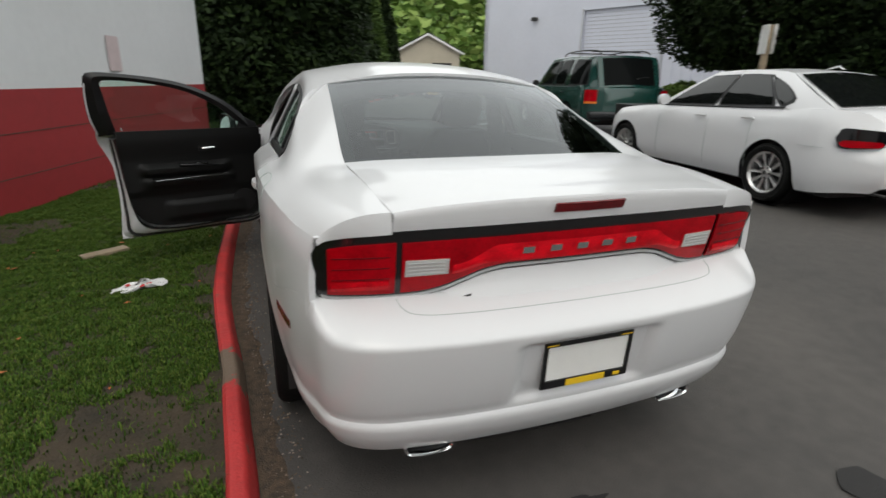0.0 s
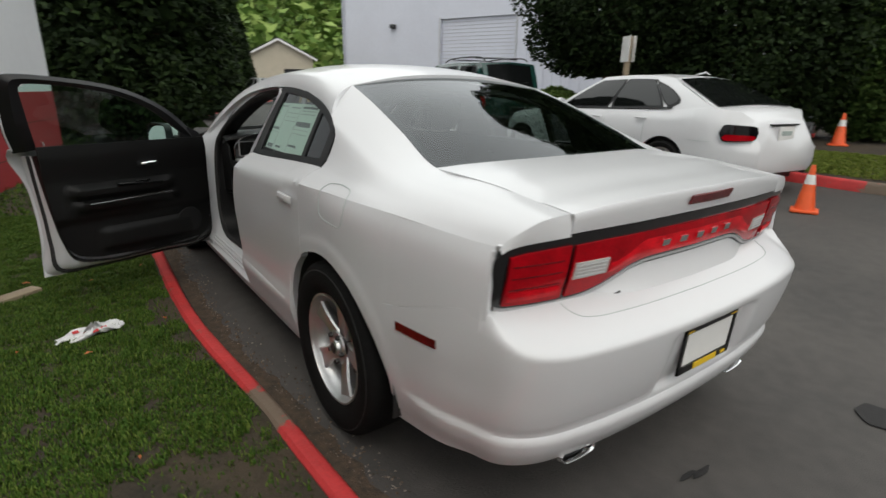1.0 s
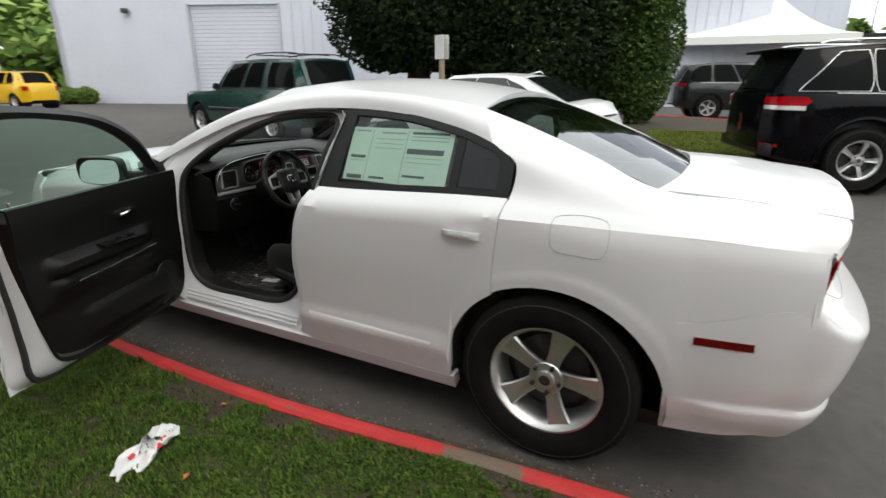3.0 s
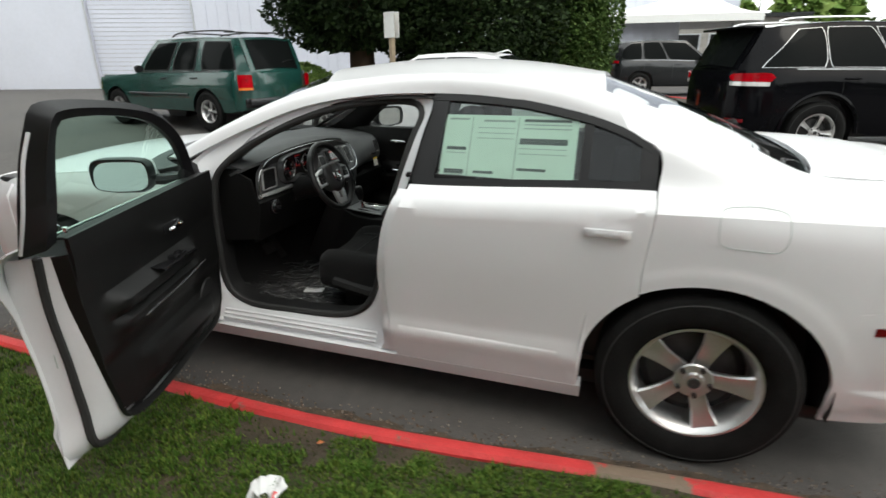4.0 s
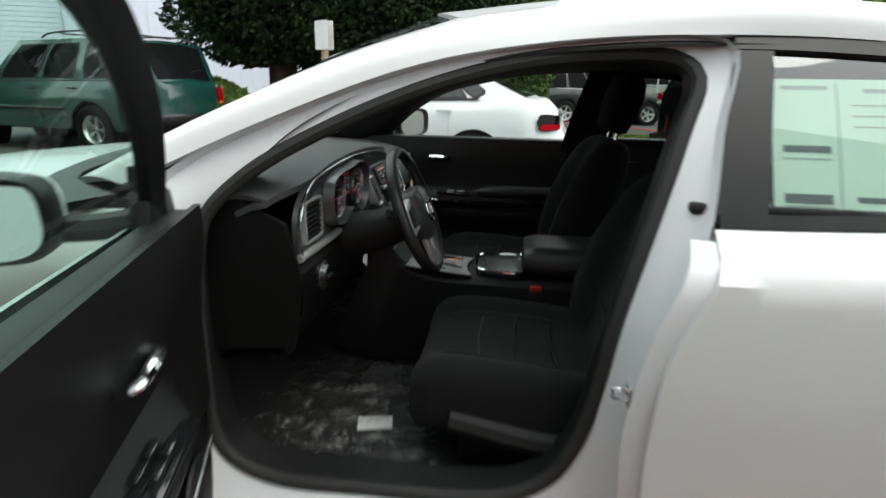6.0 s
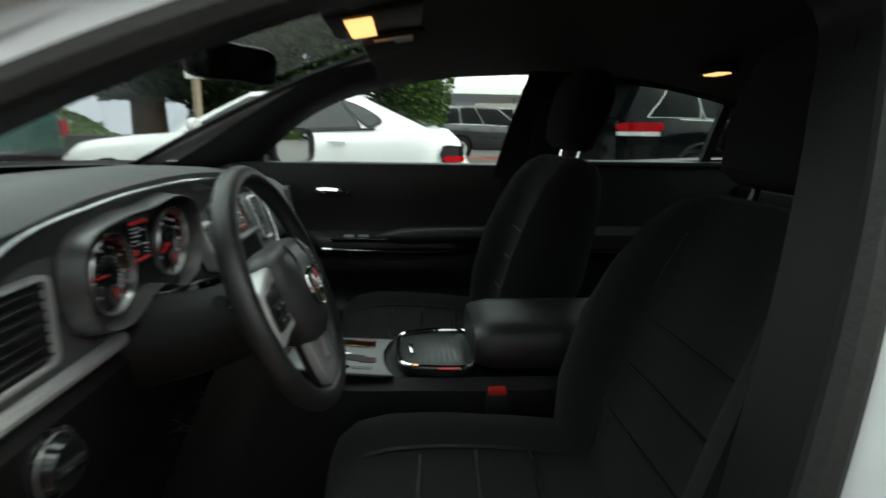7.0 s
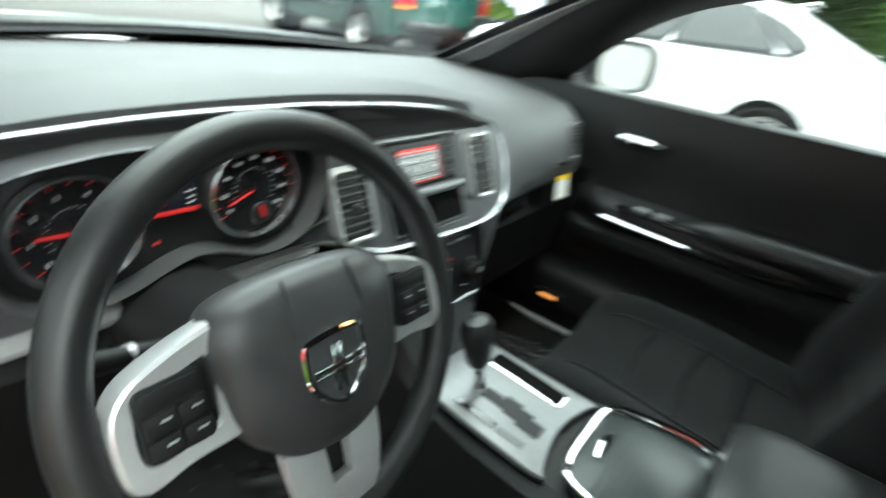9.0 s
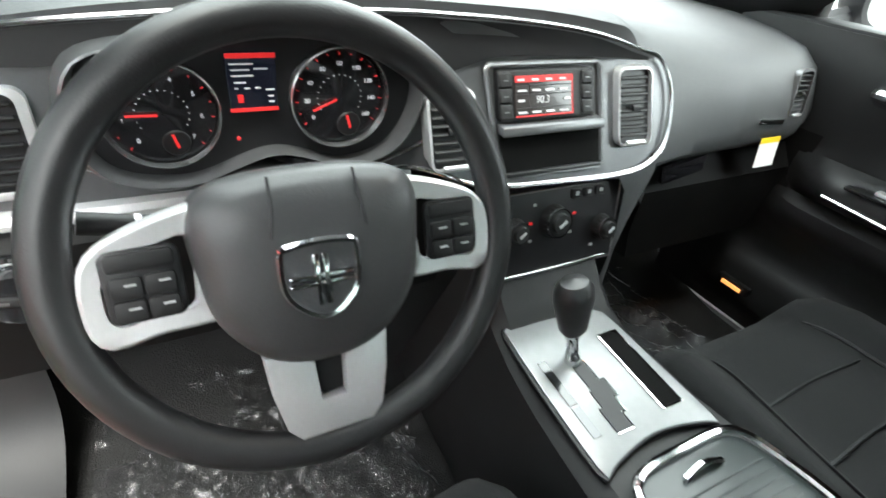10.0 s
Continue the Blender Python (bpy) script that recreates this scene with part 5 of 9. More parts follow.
open_in = [(-0.765, 2.135, 0.95), (-0.785, 2.158, 0.64), (-0.785, 2.135, 0.41), (-0.79, 2.03, 0.345), (-0.79, 1.77, 0.338), (-0.79, 1.5, 0.352), (-0.79, 1.42, 0.38), (-0.788, 1.36, 0.43), (-0.785, 1.315, 0.52), (-0.78, 1.285, 0.64), (-0.775, 1.26, 0.80), (-0.745, 1.215, 0.98), (-0.69, 1.165, 1.16), (-0.638, 1.135, 1.265), (-0.615, 1.17, 1.302), (-0.622, 1.36, 1.306), (-0.652, 1.60, 1.262), (-0.70, 1.88, 1.150), (-0.742, 2.06, 1.04)]
def ring(t, bulge):
    pts = []
    for a, b in zip(open_out, open_in):
        p = Vector(a).lerp(Vector(b), t)
        pts.append(p + Vector((-bulge, 0, 0)))
    return pts
bm = sheet([spline(ring(t, b), 120, True) for t, b in ((0.0, 0.0), (0.06, -0.012), (0.12, -0.02), (0.45, -0.012), (0.75, -0.004), (0.9, 0.0), (1.0, -0.015))], closed_u=True)
bmesh.ops.recalc_face_normals(bm, faces=bm.faces)
frame_l = part("door_opening_frame", bm, M_JAMB, sedan, "white painted door opening")
# painted pillar face between the opening and the rear door
rows = []
for z in span(0.262, 0.990, 24):
    yf = table([0.255, 0.275, 0.42, 0.62, 0.80, 0.985, 1.0], [1.25, 1.222, 1.214, 1.226, 1.203, 1.140, 1.136])(z)
    xf = half_width(1.2, z)
    rows.append([(-xf + 0.020, front_edge(z) - 0.05, z), (-xf + 0.012, front_edge(z) - 0.012, z), (-xf + 0.010, yf, z), (-xf + 0.018, yf + 0.03, z)])
bm = sheet(rows)
bm.normal_update()
if sum(f.normal.x for f in bm.faces) > 0:
    bmesh.ops.reverse_faces(bm, faces=bm.faces)
part("pillar_face", bm, M_JAMB, frame_l)
part("door_seal", tube([Vector(p) for p in open_in], 0.016, 8, True, 140), M_RUBBER, frame_l, "black rubber door seal")
part("inner_trim", sheet([spline([Vector(p) + Vector((dx, 0, 0)) for p in open_in], 120, True) for dx in (0.0, 0.06, 0.10)], closed_u=True), M_PLASTIC, frame_l, "black inner pillar trim")
for k, (z0, x0) in enumerate(((0.283, -0.865), (0.300, -0.856), (0.317, -0.845))):
    part("sill_step", tube([(x0, y, z0) for y in (1.30, 1.6, 1.9, 2.12)], 0.006, 6), M_JAMB, frame_l)
part("striker_stop", moved(lathe([(-0.012, 0.001), (-0.012, 0.012), (0.0, 0.013)], 14), Matrix.Translation((-0.874, 1.205, 0.385))), M_RUBBER, frame_l, "black rubber stop")
part("door_striker", joined(box(-0.862, -0.83, 1.238, 1.246, 0.66, 0.70, 0.002), tube([(-0.85, 1.24, 0.69), (-0.85, 1.27, 0.688), (-0.85, 1.27, 0.672), (-0.85, 1.24, 0.67)], 0.004, 6)), M_CHROME, frame_l, "steel door striker")
for zz in (0.47, 0.86):
    part("door_hinge", joined(box(-0.875, -0.83, 2.20, 2.236, zz, zz + 0.07, 0.004), tube([(-0.882, 2.218, zz - 0.01), (-0.882, 2.218, zz + 0.08)], 0.010, 8)), M_JAMB, frame_l, "white door hinge")

# ---- the open driver's door, drawn shut and then swung on its hinges
HINGE = Matrix.Translation((-0.868, 2.222, 0)) @ Matrix.Rotation(radians(-71.3), 4, "Z") @ Matrix.Translation((0.868, -2.222, 0))
dys = [1.195 + 1.035 * i / 30 for i in range(31)]
skin = side_sheet(dys, lambda y: 0.256, lambda y: belt_z(y) - 0.004, 20, lambda y, z: (front_edge(z) + 0.006 - 1.195) * (2.23 - y) / 1.035, 0.004)
door = part("driver_door", moved(skin, HINGE), M_WHITE, sedan, "open white driver's door with black trim")


def d_part(name, bm, material, label=""):
    return part(name, moved(bm, HINGE), material, door, label)


edge_out = [(-half_width(y, z) + 0.004, y, z) for y, z in ((1.205, 0.96), (1.222, 0.8), (1.232, 0.6), (1.222, 0.42), (1.202, 0.27), (1.45, 0.262), (1.8, 0.262), (2.15, 0.262), (2.222, 0.30), (2.224, 0.5), (2.224, 0.75), (2.222, 0.95))]
edge_in = [(-0.735, 1.235, 0.975), (-0.742, 1.243, 0.82), (-0.748, 1.252, 0.64), (-0.755, 1.272, 0.50), (-0.765, 1.335, 0.372), (-0.770, 1.50, 0.325), (-0.775, 1.82, 0.325), (-0.775, 2.08, 0.335), (-0.775, 2.165, 0.40), (-0.765, 2.185, 0.55), (-0.752, 2.185, 0.75), (-0.735, 2.18, 0.96)]
rings = []
trim_rings = []
# the white flange is wide at the latch end and below, and narrow at the hinges
flange = (0.0, 0.25, 0.7, 1, 1, 1, 0.9, 0.5, 0, 0, 0, 0)
for t, b in ((0.0, 0.0), (0.03, -0.012), (0.10, 0.0), (0.44, 0.022), (0.50, 0.030), (0.60, 0.030), (0.80, 0.030), (0.94, 0.020)):
    rings.append(spline([Vector(a).lerp(Vector(b_), t if t < 0.6 else 0.6 + (t - 0.6) * k) + Vector((b, 0, 0)) for a, b_, k in zip(edge_out, edge_in, flange)], 80))
bm = sheet(rings)
bmesh.ops.recalc_face_normals(bm, faces=bm.faces)
d_part("door_edge", bm, M_JAMB, "white painted door edge")
for t, t2, b in ((0.52, 0.88, 0.034), (0.60, 0.90, 0.046), (0.80, 0.95, 0.034), (1.0, 1.0, 0.004)):
    trim_rings.append(spline([Vector(a).lerp(Vector(b_), lerp(t, t2, k)) + Vector((b, 0, 0)) for a, b_, k in zip(edge_out, edge_in, flange)], 80))
bm = sheet(trim_rings)
bmesh.ops.recalc_face_normals(bm, faces=bm.faces)
d_part("trim_border", bm, M_DOORTRIM, "black border of the door trim")
mid = [Vector(a).lerp(Vector(b), 0.36) + Vector((0.026, 0, 0)) for a, b in zip(edge_out, edge_in)]
d_part("door_seal", tube(mid, 0.013, 7, False, 80), M_RUBBER, "black rubber seal on the door")
d_part("bottom_strip", tube([(-0.86, 1.30, 0.268), (-0.86, 1.7, 0.266), (-0.86, 2.1, 0.268)], 0.008, 6), M_RUBBER)
for y, z, t in ((1.245, 0.875, 0.3), (1.33, 0.325, 0.35)):
    d_part("rubber_buffer", moved(lathe([(0.0, 0.016), (0.010, 0.014), (0.013, 0.001)], 12), Matrix.Translation((-0.853, y, z))), M_RUBBER, "black rubber buffer")
d_part("door_latch", joined(box(-0.835, -0.76, 1.312, 1.332, 0.60, 0.622, 0.003), box(-0.825, -0.775, 1.300, 1.32, 0.625, 0.70, 0.003)), M_DARKMETAL, "dark steel door latch")
d_part("edge_sticker", box(-0.862, -0.858, 1.236, 1.242, 0.60, 0.70, 0), M_GREYINK)


# inner trim panel: soft upper, armrest, pocket
def trim_x(y, z):
    """Depth of the trim panel (towards the cabin) at a place on it."""
    x = -0.735
    x += 0.012 * smoothstep(0.86, 0.97, z) - 0.012 * smoothstep(0.90, 0.80, z)
    arm = smoothstep(1.33, 1.40, y) * smoothstep(1.98, 1.85, y) * smoothstep(0.69, 0.735, z) * smoothstep(0.79, 0.765, z)
    x += 0.055 * arm
    x += 0.035 * smoothstep(1.33, 1.42, y) * smoothstep(2.0, 1.9, y) * smoothstep(0.60, 0.66, z) * smoothstep(0.70, 0.69, z)
    x -= 0.018 * smoothstep(0.60, 0.56, z)
    x += 0.025 * smoothstep(1.45, 1.55, y) * smoothstep(2.12, 2.02, y) * smoothstep(0.36, 0.40, z) * smoothstep(0.52, 0.49, z)
    return x


rows = []
for i in range(46):
    u = i / 45
    row = []
    for k in range(44):
        t = k / 43
        z = lerp(0.326, belt_z(1.8) + 0.012, t)
        ya = table([0.325, 0.335, 0.385, 0.50, 0.64, 0.82, 0.97, 1.03], [1.76, 1.50, 1.335, 1.272, 1.252, 1.243, 1.235, 1.232])(z)
        yb = table([0.325, 0.335, 0.40, 0.55, 0.75, 0.97, 1.03], [1.84, 2.08, 2.165, 2.186, 2.186, 2.18, 2.175])(z)
        y = lerp(ya, yb, u)
        row.append((trim_x(y, z), y, z))
    rows.append(row)
bm = sheet(rows)
bm.normal_update()
if sum(f.normal.x for f in bm.faces) < 0:
    bmesh.ops.reverse_faces(bm, faces=bm.faces)
d_part("trim_panel", thicken(bm, 0.012), M_DOORTRIM, "black soft door trim with armrest")
d_part("belt_moulding", box(-0.785, -0.742, 1.26, 2.16, 1.002, 1.012, 0.004), M_PLASTIC)
d_part("trim_strip", tube([(-0.672, 1.42, 0.684), (-0.668, 1.65, 0.690), (-0.678, 1.90, 0.697)], 0.003, 6), M_TRIMLINE, "thin chrome strip under the armrest")
d_part("handle_cup", moved(slab(rrect(0, 0, 0.13, 0.05, 0.02), 0.006, "x"), Matrix.Translation((-0.738, 1.80, 0.885))), M_BLACKTRIM)
d_part("inner_handle", tube([(-0.733, 1.845, 0.882), (-0.715, 1.84, 0.884), (-0.708, 1.80, 0.884), (-0.712, 1.755, 0.880), (-0.72, 1.75, 0.878)], lambda t: 0.007 + 0.003 * math.sin(math.pi * t), 8), M_CHROME, "chrome inner door handle")
d_part("switch_plate", moved(box(-0.03, 0.03, -0.13, 0.13, -0.004, 0.004, 0.003), Matrix.Translation((-0.705, 1.72, 0.772)) @ Matrix.Rotation(radians(-4), 4, "X")), M_GLOSSBLACK, "window switch plate")
for k in range(4):
    d_part("window_switch", box(-0.722 + 0.022 * (k % 2), -0.706 + 0.022 * (k % 2), 1.70 + 0.045 * (k // 2), 1.735 + 0.045 * (k // 2), 0.776, 0.788, 0.003), M_GLOSSBLACK)
d_part("lock_button", lathe([(1.02, 0.006), (1.035, 0.006), (1.037, 0.001)], 10, "z", centre=(-0.759, 1.28, 0)), M_CHROME, "small lock button")
d_part("speaker_grille", moved(lathe([(0.0, 0.085), (0.006, 0.082), (0.010, 0.03), (0.011, 0.001)], 32), Matrix.Translation((-0.752, 2.03, 0.47))), M_PLASTIC)
# window frame and glass
fr_out = [(-0.805, 1.150, 0.985), (-0.740, 1.106, 1.11), (-0.692, 1.098, 1.25), (-0.655, 1.104, 1.345), (-0.645, 1.112, 1.374), (-0.641, 1.135, 1.385), (-0.640, 1.38, 1.374), (-0.662, 1.68, 1.322), (-0.715, 1.93, 1.215), (-0.768, 2.085, 1.10), (-0.797, 2.150, 1.03), (-0.80, 2.170, 0.985)]
fr_in = [(-0.782, 1.250, 1.0), (-0.730, 1.222, 1.12), (-0.688, 1.200, 1.24), (-0.655, 1.187, 1.318), (-0.649, 1.195, 1.335), (-0.646, 1.225, 1.340), (-0.648, 1.40, 1.330), (-0.668, 1.645, 1.284), (-0.718, 1.87, 1.184), (-0.765, 2.015, 1.075), (-0.785, 2.075, 1.03), (-0.79, 2.095, 1.0)]
fo = [spline(fr_out, 60), spline(fr_in, 60)]
fb = sheet([fo[0], [a.lerp(b, 0.5) + Vector((0.028, 0, 0)) for a, b in zip(*fo)], [p + Vector((0.012, 0, 0)) for p in fo[1]], [p + Vector((-0.006, 0, 0)) for p in fo[1]], [a.lerp(b, 0.5) + Vector((-0.016, 0, 0)) for a, b in zip(*fo)]], closed_v=True)
bmesh.ops.recalc_face_normals(fb, faces=fb.faces)
d_part("window_frame", fb, M_BLACKTRIM, "black window frame")
d_part("frame_edge", tube([(-0.792, 1.146, 1.0), (-0.730, 1.112, 1.11), (-0.683, 1.103, 1.25), (-0.656, 1.108, 1.32)], 0.0045, 6), M_JAMB, "pale painted edge of the frame")
gl_in = [fo[1][round(i * 59 / 39)] for i in range(40)]
half = len(gl_in) // 2
ga, gb = gl_in[:half], list(reversed(gl_in[half:]))
pane = d_part("window_pane", sheet([[a.lerp(b, k / 6) for k in range(7)] for a, b in zip(ga, gb)]), M_GLASSGREEN, "clear greenish door window")
pane.visible_shadow = False
d_part("mirror_sail", slab([(2.04, 1.0), (2.19, 1.0), (2.175, 1.045), (2.06, 1.105)], 0.03, "x", -0.80, 0.004), M_BLACKTRIM, "black sail at the mirror")
# door mirror
mo = [(-0.130, -0.008), (-0.126, 0.045), (-0.105, 0.066), (-0.03, 0.074), (0.08, 0.070), (0.112, 0.058), (0.122, 0.02), (0.118, -0.035), (0.09, -0.062), (0.02, -0.070), (-0.08, -0.064), (-0.118, -0.05)]
shell = []
for d, k in ((-0.012, 0.97), (0.0, 1.0), (0.04, 0.98), (0.075, 0.85), (0.10, 0.55), (0.108, 0.1)):
    shell.append(spline([(-1.03 + a * k, 2.05 + d, 1.022 + b * k) for a, b in mo], 40, True))
bm = sheet(shell, closed_u=True)
bmesh.ops.recalc_face_normals(bm, faces=bm.faces)
d_part("mirror_shell", bm, M_WHITE, "white door mirror")
d_part("mirror_rim", sheet([spline([(-1.03 + a * k, 2.05 + d, 1.022 + b * k) for a, b in mo], 40, True) for d, k in ((0.022, 1.012), (-0.012, 1.02), (-0.024, 0.97), (-0.022, 0.90), (-0.004, 0.85))], closed_u=True), M_BLACKTRIM, "black mirror surround")
mg = spline([(-1.03 + a * 0.88, 2.040 + 0.26 * b + 0.08 * a, 1.022 + b * 0.88) for a, b in mo], 40, True)
bm = bmesh.new()
bm.faces.new([bm.verts.new(q) for q in mg])
bmesh.ops.recalc_face_normals(bm, faces=bm.faces)
d_part("mirror_glass", bm, M_MIRROR, "mirror glass")
d_part("mirror_arm", tube([(-0.80, 2.10, 1.005), (-0.87, 2.09, 0.998), (-0.95, 2.075, 1.0)], 0.024, 8), M_BLACKTRIM)
# ---- passenger's front door, shut
pd = side_sheet([1.212 + 1.03 * i / 20 for i in range(21)], lambda y: 0.256, lambda y: belt_z(y) - 0.004, 16, None, 0.01)
pdoor = part("passenger_door", mirror(pd), M_WHITE, sedan, "shut passenger door with black trim")
shut_out = [(-0.815, 1.180, 0.985), (-0.760, 1.125, 1.16), (-0.705, 1.082, 1.31), (-0.690, 1.070, 1.365), (-0.684, 1.085, 1.384), (-0.680, 1.13, 1.386), (-0.678, 1.38, 1.366), (-0.700, 1.68, 1.302), (-0.742, 2.0, 1.170), (-0.795, 2.20, 1.035), (-0.80, 2.215, 0.985)]
shut_in = [(-0.795, 1.285, 1.0), (-0.745, 1.225, 1.15), (-0.702, 1.178, 1.28), (-0.692, 1.165, 1.318), (-0.688, 1.175, 1.330), (-0.685, 1.22, 1.330), (-0.684, 1.40, 1.312), (-0.704, 1.64, 1.252), (-0.737, 1.88, 1.148), (-0.775, 2.035, 1.05), (-0.785, 2.08, 1.0)]
fo = [spline(shut_out, 60), spline(shut_in, 60)]
slim = [a.lerp(b, 0.30) for a, b in zip(*fo)]
part("window_frame", mirror(sheet([[p + Vector((o, 0, 0)) for p in c] for c, o in ((fo[0], 0.0), (fo[0], 0.03), (slim, 0.014), (slim, -0.004))], closed_v=True)), M_BLACKTRIM, pdoor)
s_in = [slim[round(i * 59 / 39)] for i in range(40)]
ga, gb = s_in[:20], list(reversed(s_in[20:]))
pp = part("window_pane", mirror(sheet([[a.lerp(b, k / 6) for k in range(7)] for a, b in zip(ga, gb)])), M_GLASSCLEAR, pdoor)
pp.visible_shadow = False
PM = Matrix.Translation((0.99, 2.02, 0.052)) @ Matrix.Rotation(radians(-26), 4, "Z") @ Matrix.Translation((-1.03, -2.05, 0))
part("mirror_sail", mirror(slab([(2.06, 1.0), (2.24, 1.0), (2.20, 1.05), (2.06, 1.12)], 0.03, "x", -0.785, 0.004)), M_BLACKTRIM, pdoor)
bm = sheet([[Vector((-p.x, p.y, p.z)) for p in r] for r in shell], closed_u=True)
bmesh.ops.recalc_face_normals(bm, faces=bm.faces)
part("mirror_shell", moved(bm, PM), M_BLACKTRIM, pdoor, "black door mirror")
bm = bmesh.new()
bm.faces.new([bm.verts.new(q) for q in spline([(1.03 - a * 0.84, 2.036, 1.022 + b * 0.84) for a, b in mo], 40, True)])
bmesh.ops.recalc_face_normals(bm, faces=bm.faces)
part("mirror_glass", moved(bm, PM), M_MIRROR, pdoor, "mirror glass")
part("mirror_rim", moved(sheet([spline([(1.03 - a * k, 2.05 + d, 1.022 + b * k) for a, b in mo], 40, True) for d, k in ((0.022, 1.012), (-0.012, 1.02), (-0.026, 0.97), (-0.024, 0.86), (-0.010, 0.80))], closed_u=True), PM), M_BLACKTRIM, pdoor)
part("mirror_arm", tube([(0.80, 2.10, 1.005), (0.87, 2.09, 1.02), (0.95, 2.06, 1.045)], 0.024, 8), M_BLACKTRIM, pdoor)

# ---------------------------------------------------------------- the sedan's cabin
M_GRAPHITE = mat("satin_graphite", (0.130, 0.132, 0.136), 0.34, 0.6, 0.08, 20)
M_DIALRED = mat("dial_red", (0.4, 0.015, 0.015), 0.5, 0, 0.0, emit=(1.0, 0.03, 0.03), estr=0.05)
M_DIALWHITE = mat("dial_white", (0.5, 0.5, 0.5), 0.5, 0, 0.0, emit=(0.85, 0.9, 1.0), estr=0.026)
M_SCREEN = mat("screen_dark", (0.006, 0.006, 0.008), 0.12, 0, 0.0, coat=0.3, emit=(0.02, 0.03, 0.06), estr=0.02)
M_SCREENGREY = mat("screen_grey", (0.02, 0.02, 0.02), 0.15, 0, 0.0, coat=0.3, emit=(0.30, 0.24, 0.22), estr=0.012)
M_LAMPWARM = mat("lamp_warm", (0.9, 0.6, 0.35), 0.4, 0, 0.0, emit=(1.0, 0.50, 0.18), estr=0.9)
M_REDPLASTIC = mat("red_plastic", (0.55, 0.02, 0.02), 0.4, 0, 0.1, 20)
M_LIDGREEN = mat("dark_lid", (0.020, 0.026, 0.026), 0.35, 0, 0.1, 20)


def film_mat():
    m = bpy.data.materials.new("clear_film")
    m.use_nodes = True
    n, l = m.node_tree.nodes, m.node_tree.links
    n.clear()
    out, tr, gl, mx = n.new("ShaderNodeOutputMaterial"), n.new("ShaderNodeBsdfTransparent"), n.new("ShaderNodeBsdfGlossy"), n.new("ShaderNodeMixShader")
    tr.inputs[0].default_value = (0.92, 0.92, 0.94, 1)
    gl.inputs["Roughness"].default_value = 0.42
    l.new(sheen_of(n, l, 0.05), mx.inputs[0])
    l.new(tr.outputs[0], mx.inputs[1])
    l.new(gl.outputs[0], mx.inputs[2])
    l.new(mx.outputs[0], out.inputs[0])
    return m


M_FILM = film_mat()

# floor, firewall, headliner
rows = []
for x in span(-0.78, 0.78, 9):
    rows.append([(x, y, z) for y, z in ((0.2, 0.34), (0.9, 0.32), (1.2, 0.30), (1.6, 0.285), (2.0, 0.29), (2.2, 0.33), (2.35, 0.46), (2.42, 0.66), (2.45, 0.95))])
bm = sheet(rows)
bm.normal_update()
floor_pan = part("floor_carpet", bm, M_CARPET, sedan, "black carpet on the cabin floor")
roof_c = table([0.0, 0.43, 0.6, 1.0, 1.3, 1.58, 1.70], [1.24, 1.352, 1.378, 1.402, 1.398, 1.375, 1.355])
rows = []
for y in span(1.66, 0.30, 18):
    e = wt_z(y) - 0.02
    rows.append([(x, y, roof_c(y) - (roof_c(y) - e) * (abs(x) / 0.64) ** 2.6) for x in span(-0.645, 0.645, 25)])
headliner = part("headliner", thicken(sheet(rows), 0.006), M_HEADLINER, sedan, "dark fabric headliner")
for s in (-1, 1):
    pa = spline([(s * x, y, z) for x, y, z in ((0.700, 2.40, 1.00), (0.678, 2.29, 1.050), (0.630, 2.06, 1.185), (0.582, 1.84, 1.300), (0.530, 1.58, 1.362))], 24)
    pb = spline([(s * x, y, z) for x, y, z in ((0.770, 2.22, 0.985), (0.752, 2.10, 1.02), (0.712, 1.92, 1.160), (0.676, 1.78, 1.232), (0.640, 1.54, 1.290))], 24)
    part("front_pillar_trim", sheet([[a_.lerp(b_, k / 8) + Vector((-s * 0.9, -0.2, -0.6)) * 0.016 * math.sin(math.pi * k / 8) for a_, b_ in zip(pa, pb)] for k in range(9)]), M_PLASTIC, sedan, "black windscreen pillar trim")
    part("middle_pillar_trim", loft([[(s * x, y, z) for x, y, z in ((0.755, 1.24 + o, 0.36), (0.75, 1.22 + o, 0.7), (0.705, 1.17 + o, 1.02), (0.64, 1.12 + o, 1.22), (0.585, 1.09 + o, 1.33))] for o in ((0.02, -0.04, -0.12) if s < 0 else (0.09, 0.02, -0.04, -0.12))], 14), M_PLASTIC, sedan, "black middle pillar trim")
    part("rear_pillar_trim", loft([[(s * 0.72, 0.24, 1.03), (s * 0.66, 0.28, 1.18), (s * 0.60, 0.40, 1.30)], [(s * 0.62, -0.15, 1.03), (s * 0.60, 0.0, 1.13), (s * 0.56, 0.32, 1.31)]], 10), M_PLASTIC, sedan)
    visor = part("sun_visor", moved(box(-0.18, 0.18, -0.075, 0.075, -0.009, 0.009, 0.008), Matrix.Translation((s * 0.36, 1.60, 1.352)) @ Matrix.Rotation(radians(-14), 4, "X")), M_HEADLINER, sedan, "dark sun visor")
ovh = part("overhead_console", moved(box(-0.12, 0.12, -0.10, 0.10, -0.014, 0.014, 0.012), Matrix.Translation((0.06, 1.635, 1.368)) @ Matrix.Rotation(radians(-10), 4, "X")), M_PLASTIC, sedan, "overhead console with a lit map lamp")
part("map_lamp", moved(box(-0.085, 0.085, -0.028, 0.028, -0.004, 0.004, 0.003), Matrix.Translation((0.07, 1.665, 1.346)) @ Matrix.Rotation(radians(-10), 4, "X")), M_LAMPWARM, ovh, "lit warm map lamp lens")
